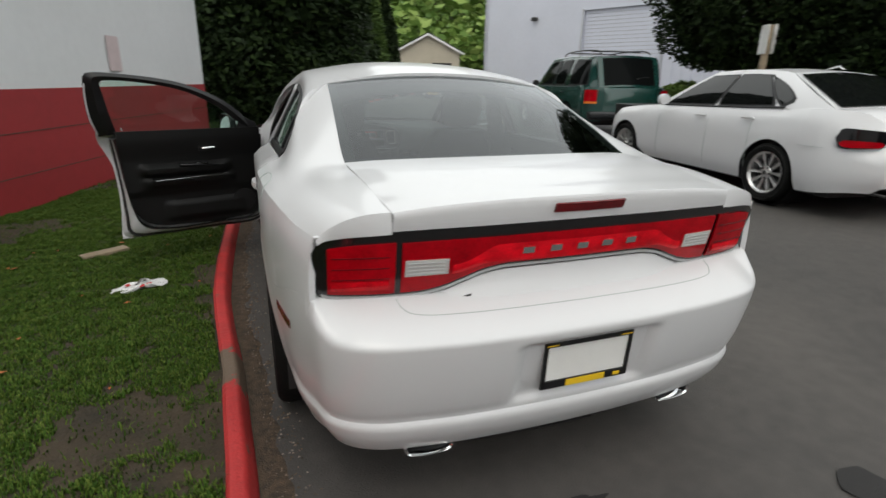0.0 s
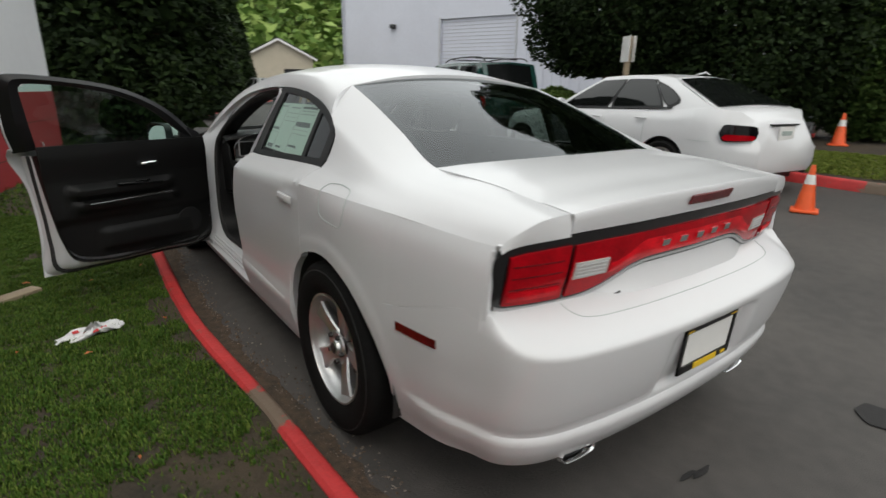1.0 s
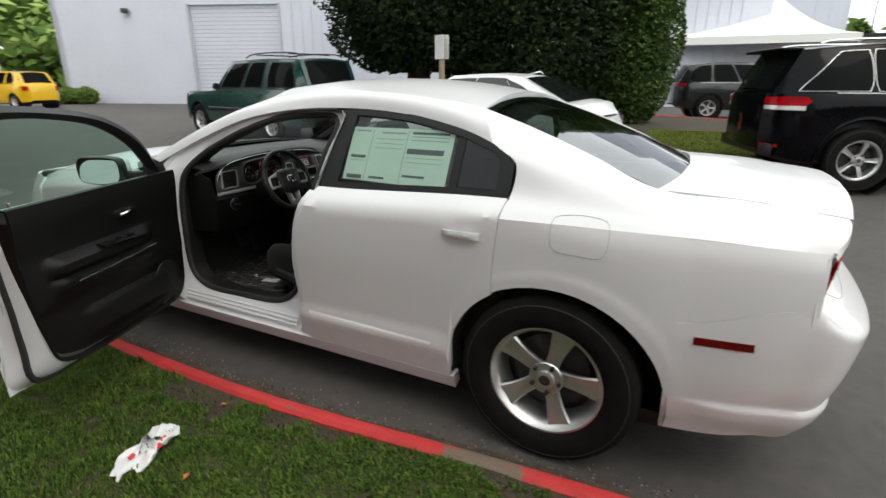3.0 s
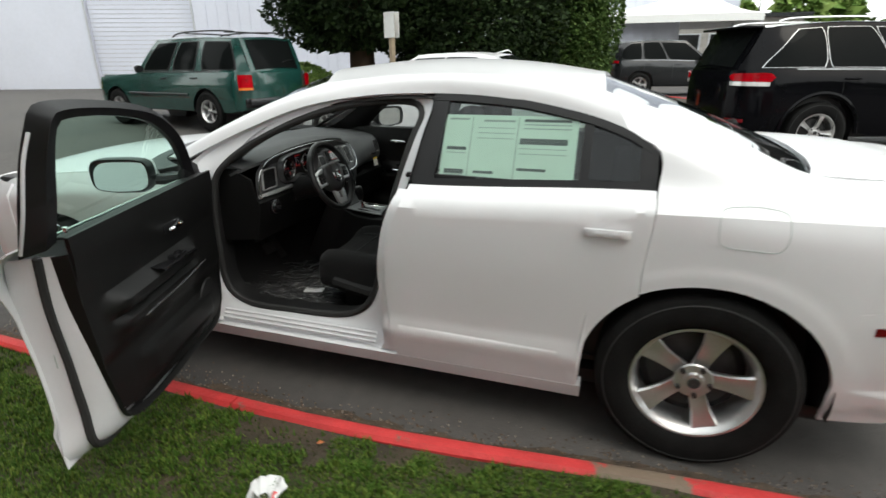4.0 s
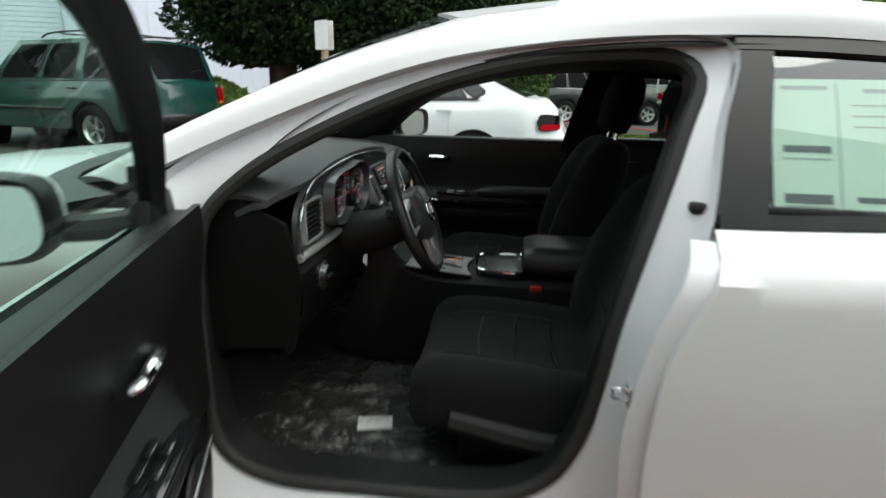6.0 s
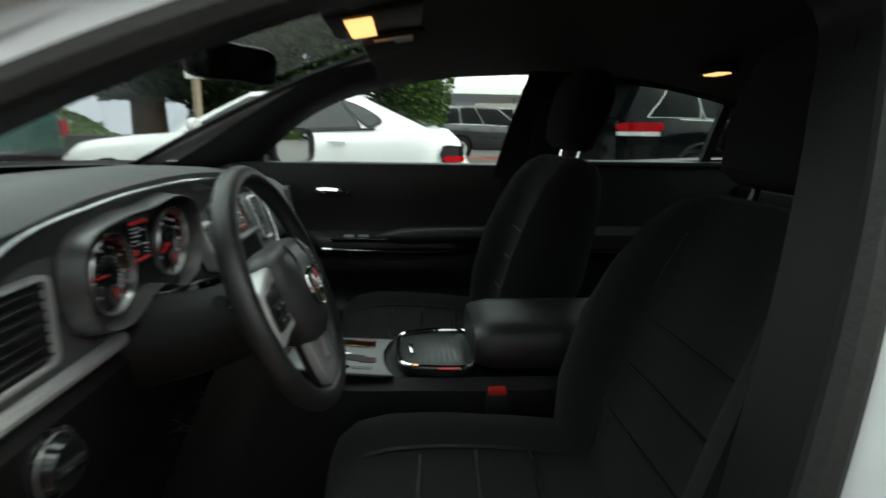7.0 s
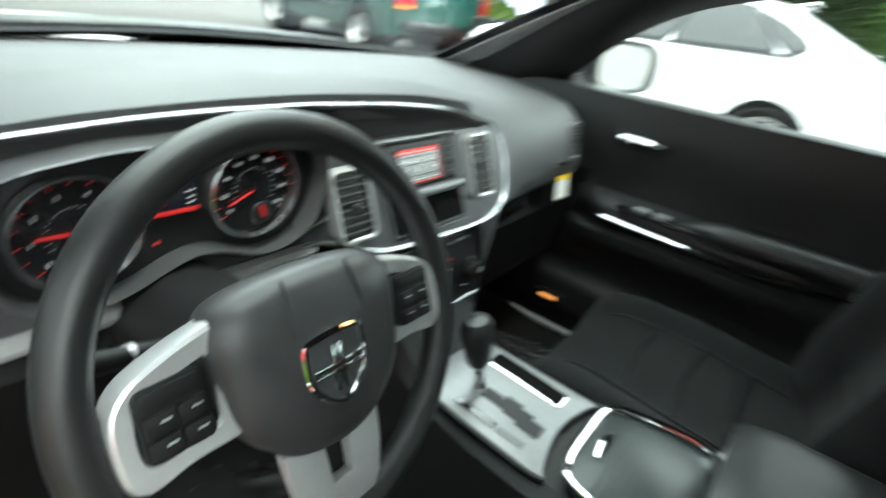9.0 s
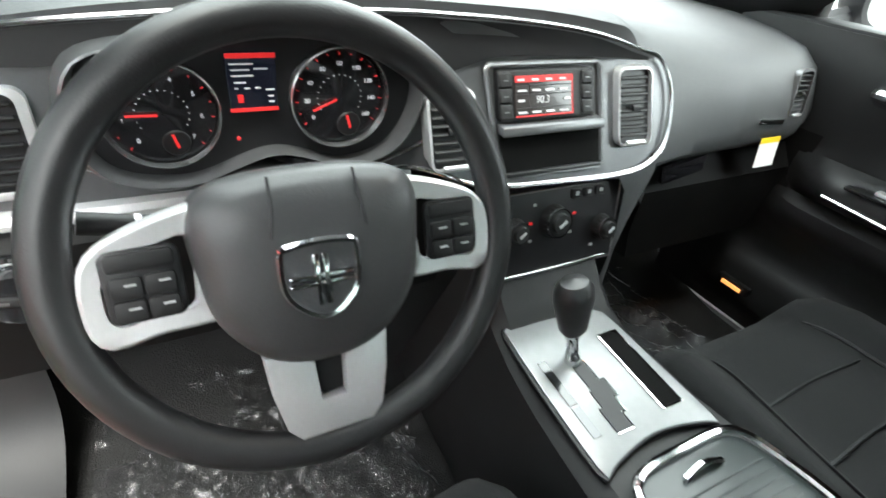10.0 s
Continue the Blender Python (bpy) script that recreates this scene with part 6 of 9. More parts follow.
part("visor_card", moved(box(-0.03, 0.03, -0.045, 0.045, -0.002, 0.002, 0), Matrix.Translation((0.20, 1.60, 1.345)) @ Matrix.Rotation(radians(-10), 4, "X")), M_WHITEPAPER, ovh, "small white label")
dome = part("rear_dome_lamp", box(0.42, 0.53, 0.60, 0.67, 1.322, 1.345, 0.003), M_PLASTIC, sedan)
part("dome_lens", box(0.435, 0.515, 0.615, 0.655, 1.318, 1.323, 0.001), M_LAMPWARM, dome, "lit warm dome lens")
# inside mirror
im = [(-0.125, 0.0), (-0.115, 0.034), (0, 0.040), (0.115, 0.034), (0.125, 0.0), (0.115, -0.030), (0, -0.034), (-0.115, -0.030)]
MI = Matrix.Translation((0.045, 1.925, 1.266)) @ Matrix.Rotation(radians(-26), 4, "Z") @ Matrix.Rotation(radians(7), 4, "X")
bm = sheet([spline([(a * k, d, b * k) for a, b in im], 36, True) for d, k in ((-0.014, 0.2), (-0.013, 0.93), (-0.004, 1.0), (0.012, 0.96), (0.028, 0.6), (0.032, 0.1))], closed_u=True)
bmesh.ops.recalc_face_normals(bm, faces=bm.faces)
imirror = part("inside_mirror", moved(bm, MI), M_PLASTIC, sedan, "black inside mirror")
bm = bmesh.new()
bm.faces.new([bm.verts.new(q) for q in spline([(a * 0.92, -0.0155, b * 0.90) for a, b in im], 36, True)])
part("mirror_glass", moved(bm, MI), M_MIRROR, imirror, "mirror glass")
part("mirror_stem", tube([(0.05, 1.945, 1.28), (0.04, 1.965, 1.31), (0.03, 1.96, 1.345)], 0.010, 7), M_PLASTIC, imirror)

# ---- dashboard
brow = table([-0.74, -0.6, -0.42, -0.25, -0.05, 0.12, 0.22, 0.4, 0.74], [1.012, 1.042, 1.064, 1.069, 1.062, 1.042, 1.022, 1.004, 0.992])
rows = []
for x in span(-0.74, 0.74, 150):
    b = brow(x)
    k = smoothstep(0.10, 0.20, x)
    bulge = 0.026 * smoothstep(0.26, 0.42, x)
    edge = 0.16 * smoothstep(0.55, 0.74, abs(x)) ** 2
    pts = [(2.56 - 0.11 * (x / 0.7) ** 2 - edge * 0.3, 1.020), (2.40 - edge * 0.4, 1.018), (2.18, lerp(1.03, 1.01, k)), (2.06, b + 0.002), (lerp(1.985, 1.995, k), lerp(b, b - 0.014, k)), (lerp(1.948, 1.970 - bulge * 0.6, k), lerp(b - 0.010, b - 0.045, k)), (lerp(1.95, 1.962 - bulge * 0.9, k), lerp(b - 0.025, b - 0.095, k)), (lerp(1.97, 1.958 - bulge, k), lerp(b - 0.03, 0.866, k)), (lerp(1.985, 1.962 - bulge, k), lerp(b - 0.033, 0.838, k)), (lerp(1.99, 1.975 - bulge, k), lerp(b - 0.035, 0.822, k)), (lerp(2.02, 2.02, k), lerp(b - 0.05, 0.800, k))]
    near = 0.34 * k * (1 - smoothstep(0.21, 0.44, x))
    rows.append([(x, y + edge * 0.3 - near * min(0.14, max(0.0, 0.985 - z)), z) for y, z in pts])
bm = sheet(rows)
bm.normal_update()
if sum(f.normal.z for f in bm.faces) < 0:
    bmesh.ops.reverse_faces(bm, faces=bm.faces)
dash = part("dashboard", thicken(bm, 0.012), M_SOFT, sedan, "dark soft-touch dashboard")
FY = 1.952
LEAN = Matrix(((1, 0, 0, 0), (0, 1, 0.4, -0.396), (0, 0, 1, 0), (0, 0, 0, 1)))


def grid_plate(outline, y):
    """A flat plate in many strips, so that it can bend."""
    bm = slab(outline, 0.012, "y", y)
    for x in span(-0.24, -0.13, 9):
        bmesh.ops.bisect_plane(bm, geom=bm.verts[:] + bm.edges[:] + bm.faces[:], plane_co=(x, 0, 0), plane_no=(1, 0, 0))
    bmesh.ops.bisect_plane(bm, geom=bm.verts[:] + bm.edges[:] + bm.faces[:], plane_co=(0, 0, 0.99), plane_no=(0, 0, 1))
    return bm


def leant(bm):
    """Leans the centre part of the panel back, as the stack leans."""
    for v in bm.verts:
        v.co.y -= smoothstep(-0.215, -0.15, v.co.x) * (0.4 * max(0.0, 0.99 - v.co.z) + 0.006)
    return bm


face_line = [(-0.70, 0.90), (-0.69, 0.965), (-0.62, 1.018), (-0.45, 1.043), (-0.25, 1.048), (-0.08, 1.042), (0.05, 1.027), (0.13, 1.008), (0.183, 0.992), (0.204, 0.962), (0.206, 0.918), (0.192, 0.878), (0.158, 0.857), (0.107, 0.850), (0.0, 0.852), (-0.071, 0.855), (-0.13, 0.862), (-0.18, 0.874), (-0.24, 0.864), (-0.42, 0.855), (-0.60, 0.855), (-0.69, 0.862)]
fl = spline([(a, FY, b) for a, b in face_line], 110, True)
part("face_panel", leant(joined(grid_plate([(p.x, p.z) for p in fl], FY), slab([(p.x, min(p.z, 0.989)) for p in fl if p.x > -0.12 and p.z < 0.995], 0.05, "y", FY + 0.009))), M_GRAPHITE, dash, "dark satin instrument and centre panel")
part("face_trim", leant(tube([(p.x, p.y - 0.008, p.z) for p in fl], 0.0030, 7, True, 160)), M_TRIMLINE, dash, "thin bright trim round the panel")
hood = [(-0.69, 0.935), (-0.685, 0.962), (-0.62, 1.013), (-0.45, 1.038), (-0.25, 1.043), (-0.08, 1.037), (0.05, 1.022), (0.125, 1.003), (0.168, 0.992), (0.15, 0.991), (0.10, 0.995), (0.0, 0.999), (-0.10, 0.999), (-0.165, 0.985), (-0.205, 1.0), (-0.26, 1.026), (-0.37, 1.026), (-0.46, 1.020), (-0.53, 1.0), (-0.60, 0.996)]
hl = spline([(a, FY, b) for a, b in hood], 120, True)
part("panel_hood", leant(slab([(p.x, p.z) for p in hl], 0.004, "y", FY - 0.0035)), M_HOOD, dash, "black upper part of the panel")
part("radio_bezel", moved(tube(squared([(a, FY - 0.009, b) for a, b in ((-0.104, 0.991), (0.064, 0.991), (0.071, 0.985), (0.071, 0.870), (0.066, 0.863), (-0.091, 0.865), (-0.098, 0.872), (-0.110, 0.985))]), 0.0036, 8, True, 200), LEAN), M_GRAPHITE, dash, "satin frame round radio and bin")
bow_l = spline([(a, FY - 0.004, b) for a, b in ((-0.53, 0.905), (-0.47, 0.876), (-0.42, 0.884), (-0.365, 0.902), (-0.30, 0.884), (-0.24, 0.878), (-0.19, 0.905), (-0.178, 0.96))], 60)
part("binnacle_edge", leant(tube(bow_l, 0.0022, 6)), M_TRIMLINE, dash, "bright edge under the dials")
# instrument binnacle
bin_line = spline([(a, 0, b + 0.022) for a, b in ((-0.535, 0.93), (-0.52, 0.985), (-0.45, 1.003), (-0.37, 1.006), (-0.28, 1.012), (-0.215, 0.99), (-0.198, 0.94), (-0.225, 0.885), (-0.28, 0.868), (-0.36, 0.890), (-0.45, 0.866), (-0.515, 0.882))], 70, True)
bm = sheet([[(lerp(-0.365, p.x, k), FY - d, lerp(0.960, p.z, k)) for p in bin_line] for d, k in ((0.004, 1.04), (0.030, 1.0), (0.031, 0.985), (0.003, 0.955))], closed_u=True)
bmesh.ops.recalc_face_normals(bm, faces=bm.faces)
cluster = part("instrument_panel", bm, M_GRAPHITE, dash, "instrument cluster with two lit dials")
part("panel_back", slab([(lerp(-0.365, p.x, 0.97), lerp(0.960, p.z, 0.97)) for p in bin_line], 0.003, "y", FY - 0.005), M_BLACKTRIM, cluster)
for cx, cz, r, n, a0, a1, needle in ((-0.459, 0.956, 0.0495, 8, 225, -45, 178), (-0.289, 0.963, 0.0515, 9, 215, -35, 203)):
    T = Matrix.Translation((cx, FY - 0.008, cz))
    part("dial", moved(lathe([(0.0, r), (-0.002, r * 0.96), (-0.0035, 0.001)], 48, "y"), T), M_GLOSSBLACK, cluster, "black round dial")
    part("dial_ring", moved(lathe([(0.0, r * 1.04), (-0.012, r * 1.035), (-0.0135, r * 1.01), (-0.004, r * 0.985)], 48, "y"), T), M_TRIMLINE, cluster, "bright dial ring")
    for k in range(n * 2 - 1):
        a = radians(lerp(a0, a1, k / (n * 2 - 2)))
        big = k % 2 == 0
        part("dial_mark", moved(box(-r * (0.030 if big else 0.017), r * (0.030 if big else 0.017), -0.0006, 0.0006, -0.0003, 0.0003, 0), T @ Matrix.Translation((0, -0.0045, 0)) @ Matrix.Rotation(-a, 4, "Y") @ Matrix.Translation((r * 0.88, 0, 0))), M_DIALRED, cluster, "", False)
        if big:
            txt = str(k // 2) if n == 8 else str(20 * (k // 2))
            letters(txt, 0.0060, 0.0003, M_DIALWHITE, cluster, T @ Matrix.Translation((r * 0.68 * math.cos(a), -0.0045, r * 0.68 * math.sin(a))) @ Matrix.Rotation(radians(90), 4, "X"), "dial_number")
    part("dial_dots", joined(*[moved(lathe([(0, 0.0007), (-0.0004, 0.0005), (-0.0005, 0.0001)], 5, "y"), T @ Matrix.Translation((r * 0.46 * math.cos(radians(q)), -0.0045, r * 0.46 * math.sin(radians(q))))) for q in range(-30, 211, 15)]), M_DIALWHITE, cluster)
    part("dial_needle", moved(box(0.004, r * 0.62, -0.0008, 0.0008, -0.0008, 0.0008, 0), T @ Matrix.Translation((0, -0.0065, 0)) @ Matrix.Rotation(-radians(needle), 4, "Y")), M_DIALRED, cluster, "red needle", False)
    T2 = T @ Matrix.Translation((0.008 if n == 8 else 0.010, 0, -r * 0.58))
    part("small_dial", moved(lathe([(-0.004, r * 0.26), (-0.0055, r * 0.24), (-0.006, 0.001)], 24, "y"), T2), M_BLACKTRIM, cluster)
    part("small_needle", moved(box(-0.004, r * 0.20, -0.0006, 0.0006, -0.0012, 0.0012, 0), T2 @ Matrix.Translation((0, -0.0072, 0)) @ Matrix.Rotation(-radians(105), 4, "Y")), M_DIALRED, cluster, "", False)
scr = part("driver_display", box(-0.399, -0.353, FY - 0.012, FY - 0.006, 0.954, 1.010, 0.001), M_SCREEN, cluster, "small lit driver display", False)
part("display_bar", box(-0.399, -0.353, FY - 0.0132, FY - 0.0122, 1.0055, 1.010, 0), M_DIALRED, scr, "", False)
part("display_bar", box(-0.399, -0.353, FY - 0.0132, FY - 0.0122, 0.954, 0.9575, 0), M_DIALRED, scr, "", False)
for a, b, z in ((-0.396, -0.374, 1.000), (-0.395, -0.378, 0.9945), (-0.374, -0.361, 0.9953), (-0.395, -0.375, 0.989), (-0.393, -0.382, 0.9825), (-0.393, -0.390, 0.977), (-0.384, -0.379, 0.977), (-0.374, -0.369, 0.977), (-0.364, -0.356, 0.975), (-0.362, -0.357, 0.9685), (-0.362, -0.357, 0.963)):
    part("display_line", box(a, b, FY - 0.0132, FY - 0.0122, z - 0.0006, z + 0.0006, 0), M_DIALWHITE, scr, "", False)
part("display_mark", box(-0.391, -0.386, FY - 0.0132, FY - 0.0122, 0.963, 0.971, 0), M_DIALRED, scr, "", False)
part("warning_light", moved(lathe([(0, 0.0022), (-0.001, 0.0015), (-0.0012, 0.0002)], 8, "y"), Matrix.Translation((-0.394, FY - 0.008, 0.925))), M_DIALRED, cluster, "small red warning light")


def vent(cx, cz, w, h, y, n, parent, r=0.012, label="air vent with dark slats", tilt=0.0, rim=None, pitch=0.0, lean=None, inner=0.86):
    """An air vent: bright frame, dark well, slats and a thumb wheel."""
    T = Matrix.Translation((cx, y, cz)) @ Matrix.Rotation(radians(tilt), 4, "Z") @ Matrix.Rotation(radians(pitch), 4, "X")
    T = lean @ T if lean else T
    o, i = rrect(0, 0, w, h, r), rrect(0, 0, w * inner, h * (1 - (1 - inner) * 0.64), r * 0.8)
    bm = sheet([[(a, d, b) for a, b in q] for q, d in ((o, 0.004), (o, -0.007), (i, -0.008), (i, 0.02))], closed_u=True)
    bmesh.ops.recalc_face_normals(bm, faces=bm.faces)
    f = part("air_vent", moved(bm, T), rim or M_VENTRIM, parent, label)
    part("vent_well", moved(slab(i, 0.002, "y", -0.001), T), M_BLACKTRIM, f)
    for k in range(n):
        z = lerp(-h * 0.36, h * 0.36, k / (n - 1))
        part("vent_slat", moved(box(-w * 0.40, w * 0.40, -0.007, 0.004, z - h * 0.018, z + h * 0.018, 0.0012, 1), T), M_PLASTIC, f)
    part("vent_tab", moved(box(-w * 0.12, w * 0.12, -0.011, -0.006, -h * 0.04, h * 0.04, 0.002), T), M_PLASTIC, f)
    part("vent_dial", moved(box(-w * 0.28, w * 0.28, -0.0105, -0.006, -h * 0.475, -h * 0.415, 0.002), T), M_SILVER, f)
    return f


vent(-0.162, 0.926, 0.064, 0.088, FY - 0.010, 8, dash, lean=LEAN, inner=0.91)
vent(0.1315, 0.9345, 0.066, 0.100, FY - 0.010, 8, dash, lean=LEAN, inner=0.91)
vent(-0.615, 0.935, 0.115, 0.10, FY - 0.002, 7, dash)
vent(0.588, 0.920, 0.050, 0.086, 1.947, 8, dash, tilt=3, rim=M_GRAPHITE, pitch=-9)
# radio
radio = part("radio", moved(slab(rrect(-0.0205, 0.9575, 0.153, 0.057, 0.006), 0.012, "y", FY - 0.017, 0.002), LEAN), M_PLASTIC, dash, "radio with a lit screen")
rscr = part("radio_screen", moved(box(-0.075, 0.016, FY - 0.0195, FY - 0.0165, 0.935, 0.981, 0.001), LEAN), M_SCREENGREY, radio, "lit radio screen", False)
RY = FY - 0.0202
for a, b, z0, z1 in ((-0.0745, 0.0155, 0.9735, 0.9805), (0.0140, 0.0155, 0.9365, 0.9735), (-0.0745, 0.0155, 0.9352, 0.9368)):
    part("screen_bar", moved(box(a, b, RY, RY + 0.0006, z0, z1, 0), LEAN), M_DIALRED, rscr, "red screen border", False)
letters("90.3", 0.0125, 0.0003, M_DIALWHITE, rscr, LEAN @ Matrix.Translation((-0.033, RY, 0.9535)) @ Matrix.Rotation(radians(90), 4, "X"), "screen_number")
for k in range(4):
    xa = -0.0715 + 0.0215 * k
    for z, w_ in ((0.9648, 0.013), (0.9405, 0.0135), (0.9765, 0.010)):
        part("screen_line", moved(box(xa, xa + w_, RY - 0.0010, RY - 0.0006, z - 0.0011, z + 0.0011, 0), LEAN), M_DIALWHITE, rscr, "", False)
for xa in (-0.0715, 0.0010):
    part("screen_line", moved(box(xa, xa + 0.010, RY - 0.0010, RY - 0.0006, 0.9525, 0.9550, 0), LEAN), M_DIALWHITE, rscr, "", False)
for z in (0.9452, 0.9602, 0.9697):
    part("screen_rule", moved(box(-0.0735, 0.0135, RY - 0.0004, RY, z - 0.0004, z + 0.0004, 0), LEAN), M_BLACKTRIM, rscr, "", False)
for sx in (-0.0875, 0.0405):
    for k in range(3):
        z = 0.934 + 0.0172 * k
        part("radio_button", moved(box(sx - 0.0085, sx + 0.0085, RY, FY - 0.0165, z, z + 0.0158, 0.0015, 1), LEAN), M_PLASTIC, radio)
        part("button_mark", moved(box(sx - 0.004, sx + 0.003, RY - 0.0004, RY, z + 0.007, z + 0.0085, 0), LEAN), M_GRAPHITE, radio, "", False)
part("shelf_lip", moved(box(-0.098, 0.067, FY - 0.026, FY - 0.008, 0.9155, 0.9275, 0.003), LEAN), M_GRAPHITE, dash, "satin lip over the open bin")
part("open_bin", moved(box(-0.094, 0.0665, FY - 0.012, FY - 0.0085, 0.869, 0.9155, 0), LEAN), M_RECESS, dash, "flat black plate for the shaded hollow of the storage bin", False)
part("bin_floor", moved(box(-0.094, 0.0665, FY - 0.016, FY - 0.008, 0.8655, 0.8705, 0.001), LEAN), M_BLACKTRIM, dash)
# lower side of the stack, down to the console
bm = sheet([[(lerp(xl, xr, q), lerp(yl, yr, q ** 2.2), z) for q in span(0, 1, 8)] + [(xr + 0.004, yr + 0.02, z), (xr + 0.002, 2.06, z)] for z, xl, xr, yl, yr in ((0.858, 0.02, 0.196, 1.893, 1.900), (0.838, 0.115, 0.199, 1.887, 1.898), (0.817, 0.130, 0.194, 1.885, 1.897), (0.785, 0.134, 0.182, 1.884, 1.896), (0.75, 0.138, 0.170, 1.884, 1.894), (0.70, 0.142, 0.158, 1.884, 1.892), (0.62, 0.130, 0.160, 1.884, 1.892))])
bmesh.ops.recalc_face_normals(bm, faces=bm.faces)
part("centre_cheek", bm, M_SOFT, dash, "dark grey side of the centre stack")
# heating controls
hv = part("heater_panel", moved(slab([(-0.115, 0.066), (0.130, 0.066), (0.122, -0.058), (-0.10, -0.058)], 0.016, "y", 0, 0.003), Matrix.Translation((0.003, 1.884, 0.768)) @ Matrix.Rotation(radians(-14), 4, "X")), M_BLACKTRIM, dash, "black heater control panel")
for cx, cz, r in ((-0.062, 0.782, 0.019), (0.006, 0.786, 0.0245), (0.099, 0.763, 0.0195)):
    T = Matrix.Translation((cx, 1.885 + (cz - 0.768) * 0.25, cz)) @ Matrix.Rotation(radians(-14), 4, "X")
    k1 = part("heater_knob", moved(lathe([(0.0, r), (-0.004, r * 0.98), (-0.016, r * 0.86), (-0.018, r * 0.80), (-0.018, 0.001)], 30, "y"), T), M_PLASTIC, hv, "round heater knob with a chrome ring")
    part("knob_ring", moved(lathe([(-0.016, r * 0.88), (-0.0185, r * 0.86), (-0.0185, r * 0.81), (-0.017, r * 0.80)], 30, "y"), T), M_CHROME, hv)
    part("knob_cap", moved(lathe([(-0.018, r * 0.62), (-0.024, r * 0.56), (-0.0245, 0.001)], 24, "y"), T), M_PLASTIC, hv)
    part("knob_mark", moved(box(-r * 0.09, r * 0.09, -0.0256, -0.0246, -r * 0.3, r * 0.3, 0), T @ Matrix.Rotation(radians(55), 4, "Y")), M_SILVER, hv, "", False)
    for q in range(20):
        part("knob_rib", moved(box(r * 0.84, r * 0.93, -0.014, -0.003, -0.0011, 0.0011, 0), T @ Matrix.Rotation(2 * math.pi * q / 20, 4, "Y")), M_PLASTIC, hv, "", False)
HT = Matrix.Translation((0.003, 1.884, 0.768)) @ Matrix.Rotation(radians(-14), 4, "X")
for k in range(3):
    x = 0.042 + 0.0225 * k
    part("heater_button", moved(box(x - 0.009, x + 0.009, -0.004, 0.002, 0.046, 0.060, 0.002, 1), HT), M_PLASTIC, hv)
    part("button_mark", moved(box(x - 0.003, x + 0.003, -0.0046, -0.0040, 0.051, 0.0565, 0), HT), M_SILVER, hv, "", False)
for x, z, red in ((-0.036, 0.020, 1), (0.042, 0.024, 1), (-0.030, 0.046, 0), (-0.036, -0.006, 0), (0.036, -0.004, 0), (0.080, -0.032, 0)):
    part("panel_mark", moved(box(x - 0.0028, x + 0.0028, -0.0008, 0.001, z - 0.0018, z + 0.0018, 0), HT), M_DIALRED if red else M_SILVER, hv, "", False)
part("panel_strip", moved(tube([(-0.098, -0.001, -0.054), (0.0, -0.001, -0.055), (0.108, -0.001, -0.053)], 0.0016, 6), HT), M_TRIMLINE, hv, "thin bright strip")
part("panel_edge", moved(tube(squared([(a, -0.0005, b) for a, b in ((-0.115, 0.0655), (0.129, 0.0655), (0.1215, -0.0575), (-0.10, -0.0575))]), 0.0012, 5, True, 120), HT), M_GRAPHITE, hv)
# glove box, knee panel; their colour is darkened to stand in for shade
gb = part("glove_box", loft([[(x, 1.985, 0.800) for x in (0.26, 0.48, 0.70)], [(x, 1.955, 0.755) for x in (0.27, 0.48, 0.70)], [(x, 1.965, 0.66) for x in (0.28, 0.48, 0.69)], [(x, 1.97, 0.60) for x in (0.30, 0.48, 0.68)], [(x, 2.15, 0.58) for x in (0.30, 0.48, 0.68)]], 16, flip=True), M_SHADEPLASTIC, dash, "black glove box lid, darkened for shade")
part("glove_latch", moved(box(-0.05, 0.05, -0.006, 0.006, -0.016, 0.016, 0.004), Matrix.Translation((0.335, 1.945, 0.800)) @ Matrix.Rotation(radians(-10), 4, "Y")), M_GLOSSBLACK, dash, "gloss black glove box latch")
part("dash_script", moved(box(-0.038, 0.038, -0.002, 0.002, -0.005, 0.005, 0.001), Matrix.Translation((0.512, 1.930, 0.877)) @ Matrix.Rotation(radians(4), 4, "Y")), M_CHROME, dash, "small plain chrome badge")
kn = part("knee_panel", loft([[(x, 1.962, 0.862) for x in (-0.72, -0.4, -0.13)], [(x, 1.935, 0.835) for x in (-0.72, -0.4, -0.13)], [(x, 1.945, 0.74) for x in (-0.72, -0.4, -0.12)], [(x, 2.0, 0.63) for x in (-0.72, -0.4, -0.11)], [(x, 2.2, 0.60) for x in (-0.72, -0.4, -0.11)]], 16, flip=True), M_SHADEPLASTIC, dash, "black knee panel, darkened for shade")
part("knee_trim", tube([(-0.70, 1.950, 0.862), (-0.5, 1.946, 0.862), (-0.2, 1.946, 0.862)], 0.010, 8), M_VENTRIM, dash, "satin silver strip")
part("light_switch", moved(lathe([(0.0, 0.040), (-0.008, 0.039), (-0.010, 0.030), (-0.022, 0.026), (-0.022, 0.001)], 30, "y"), Matrix.Translation((-0.610, 1.938, 0.795))), M_GLOSSBLACK, dash, "round headlamp switch")
LS = Matrix.Translation((-0.610, 1.938, 0.795))
part("switch_ring", moved(lathe([(-0.0095, 0.0345), (-0.0112, 0.0335), (-0.0105, 0.0322)], 32, "y"), LS), M_GRAPHITE, dash, "thin satin ring")
part("switch_grip", moved(box(-0.021, 0.021, -0.027, -0.021, -0.005, 0.005, 0.002), LS @ Matrix.Rotation(radians(8), 4, "Y")), M_PLASTIC, dash)
part("switch_mark", moved(box(-0.016, -0.006, -0.0276, -0.0270, -0.0016, 0.0016, 0), LS @ Matrix.Rotation(radians(8), 4, "Y")), M_GRAPHITE, dash, "", False)
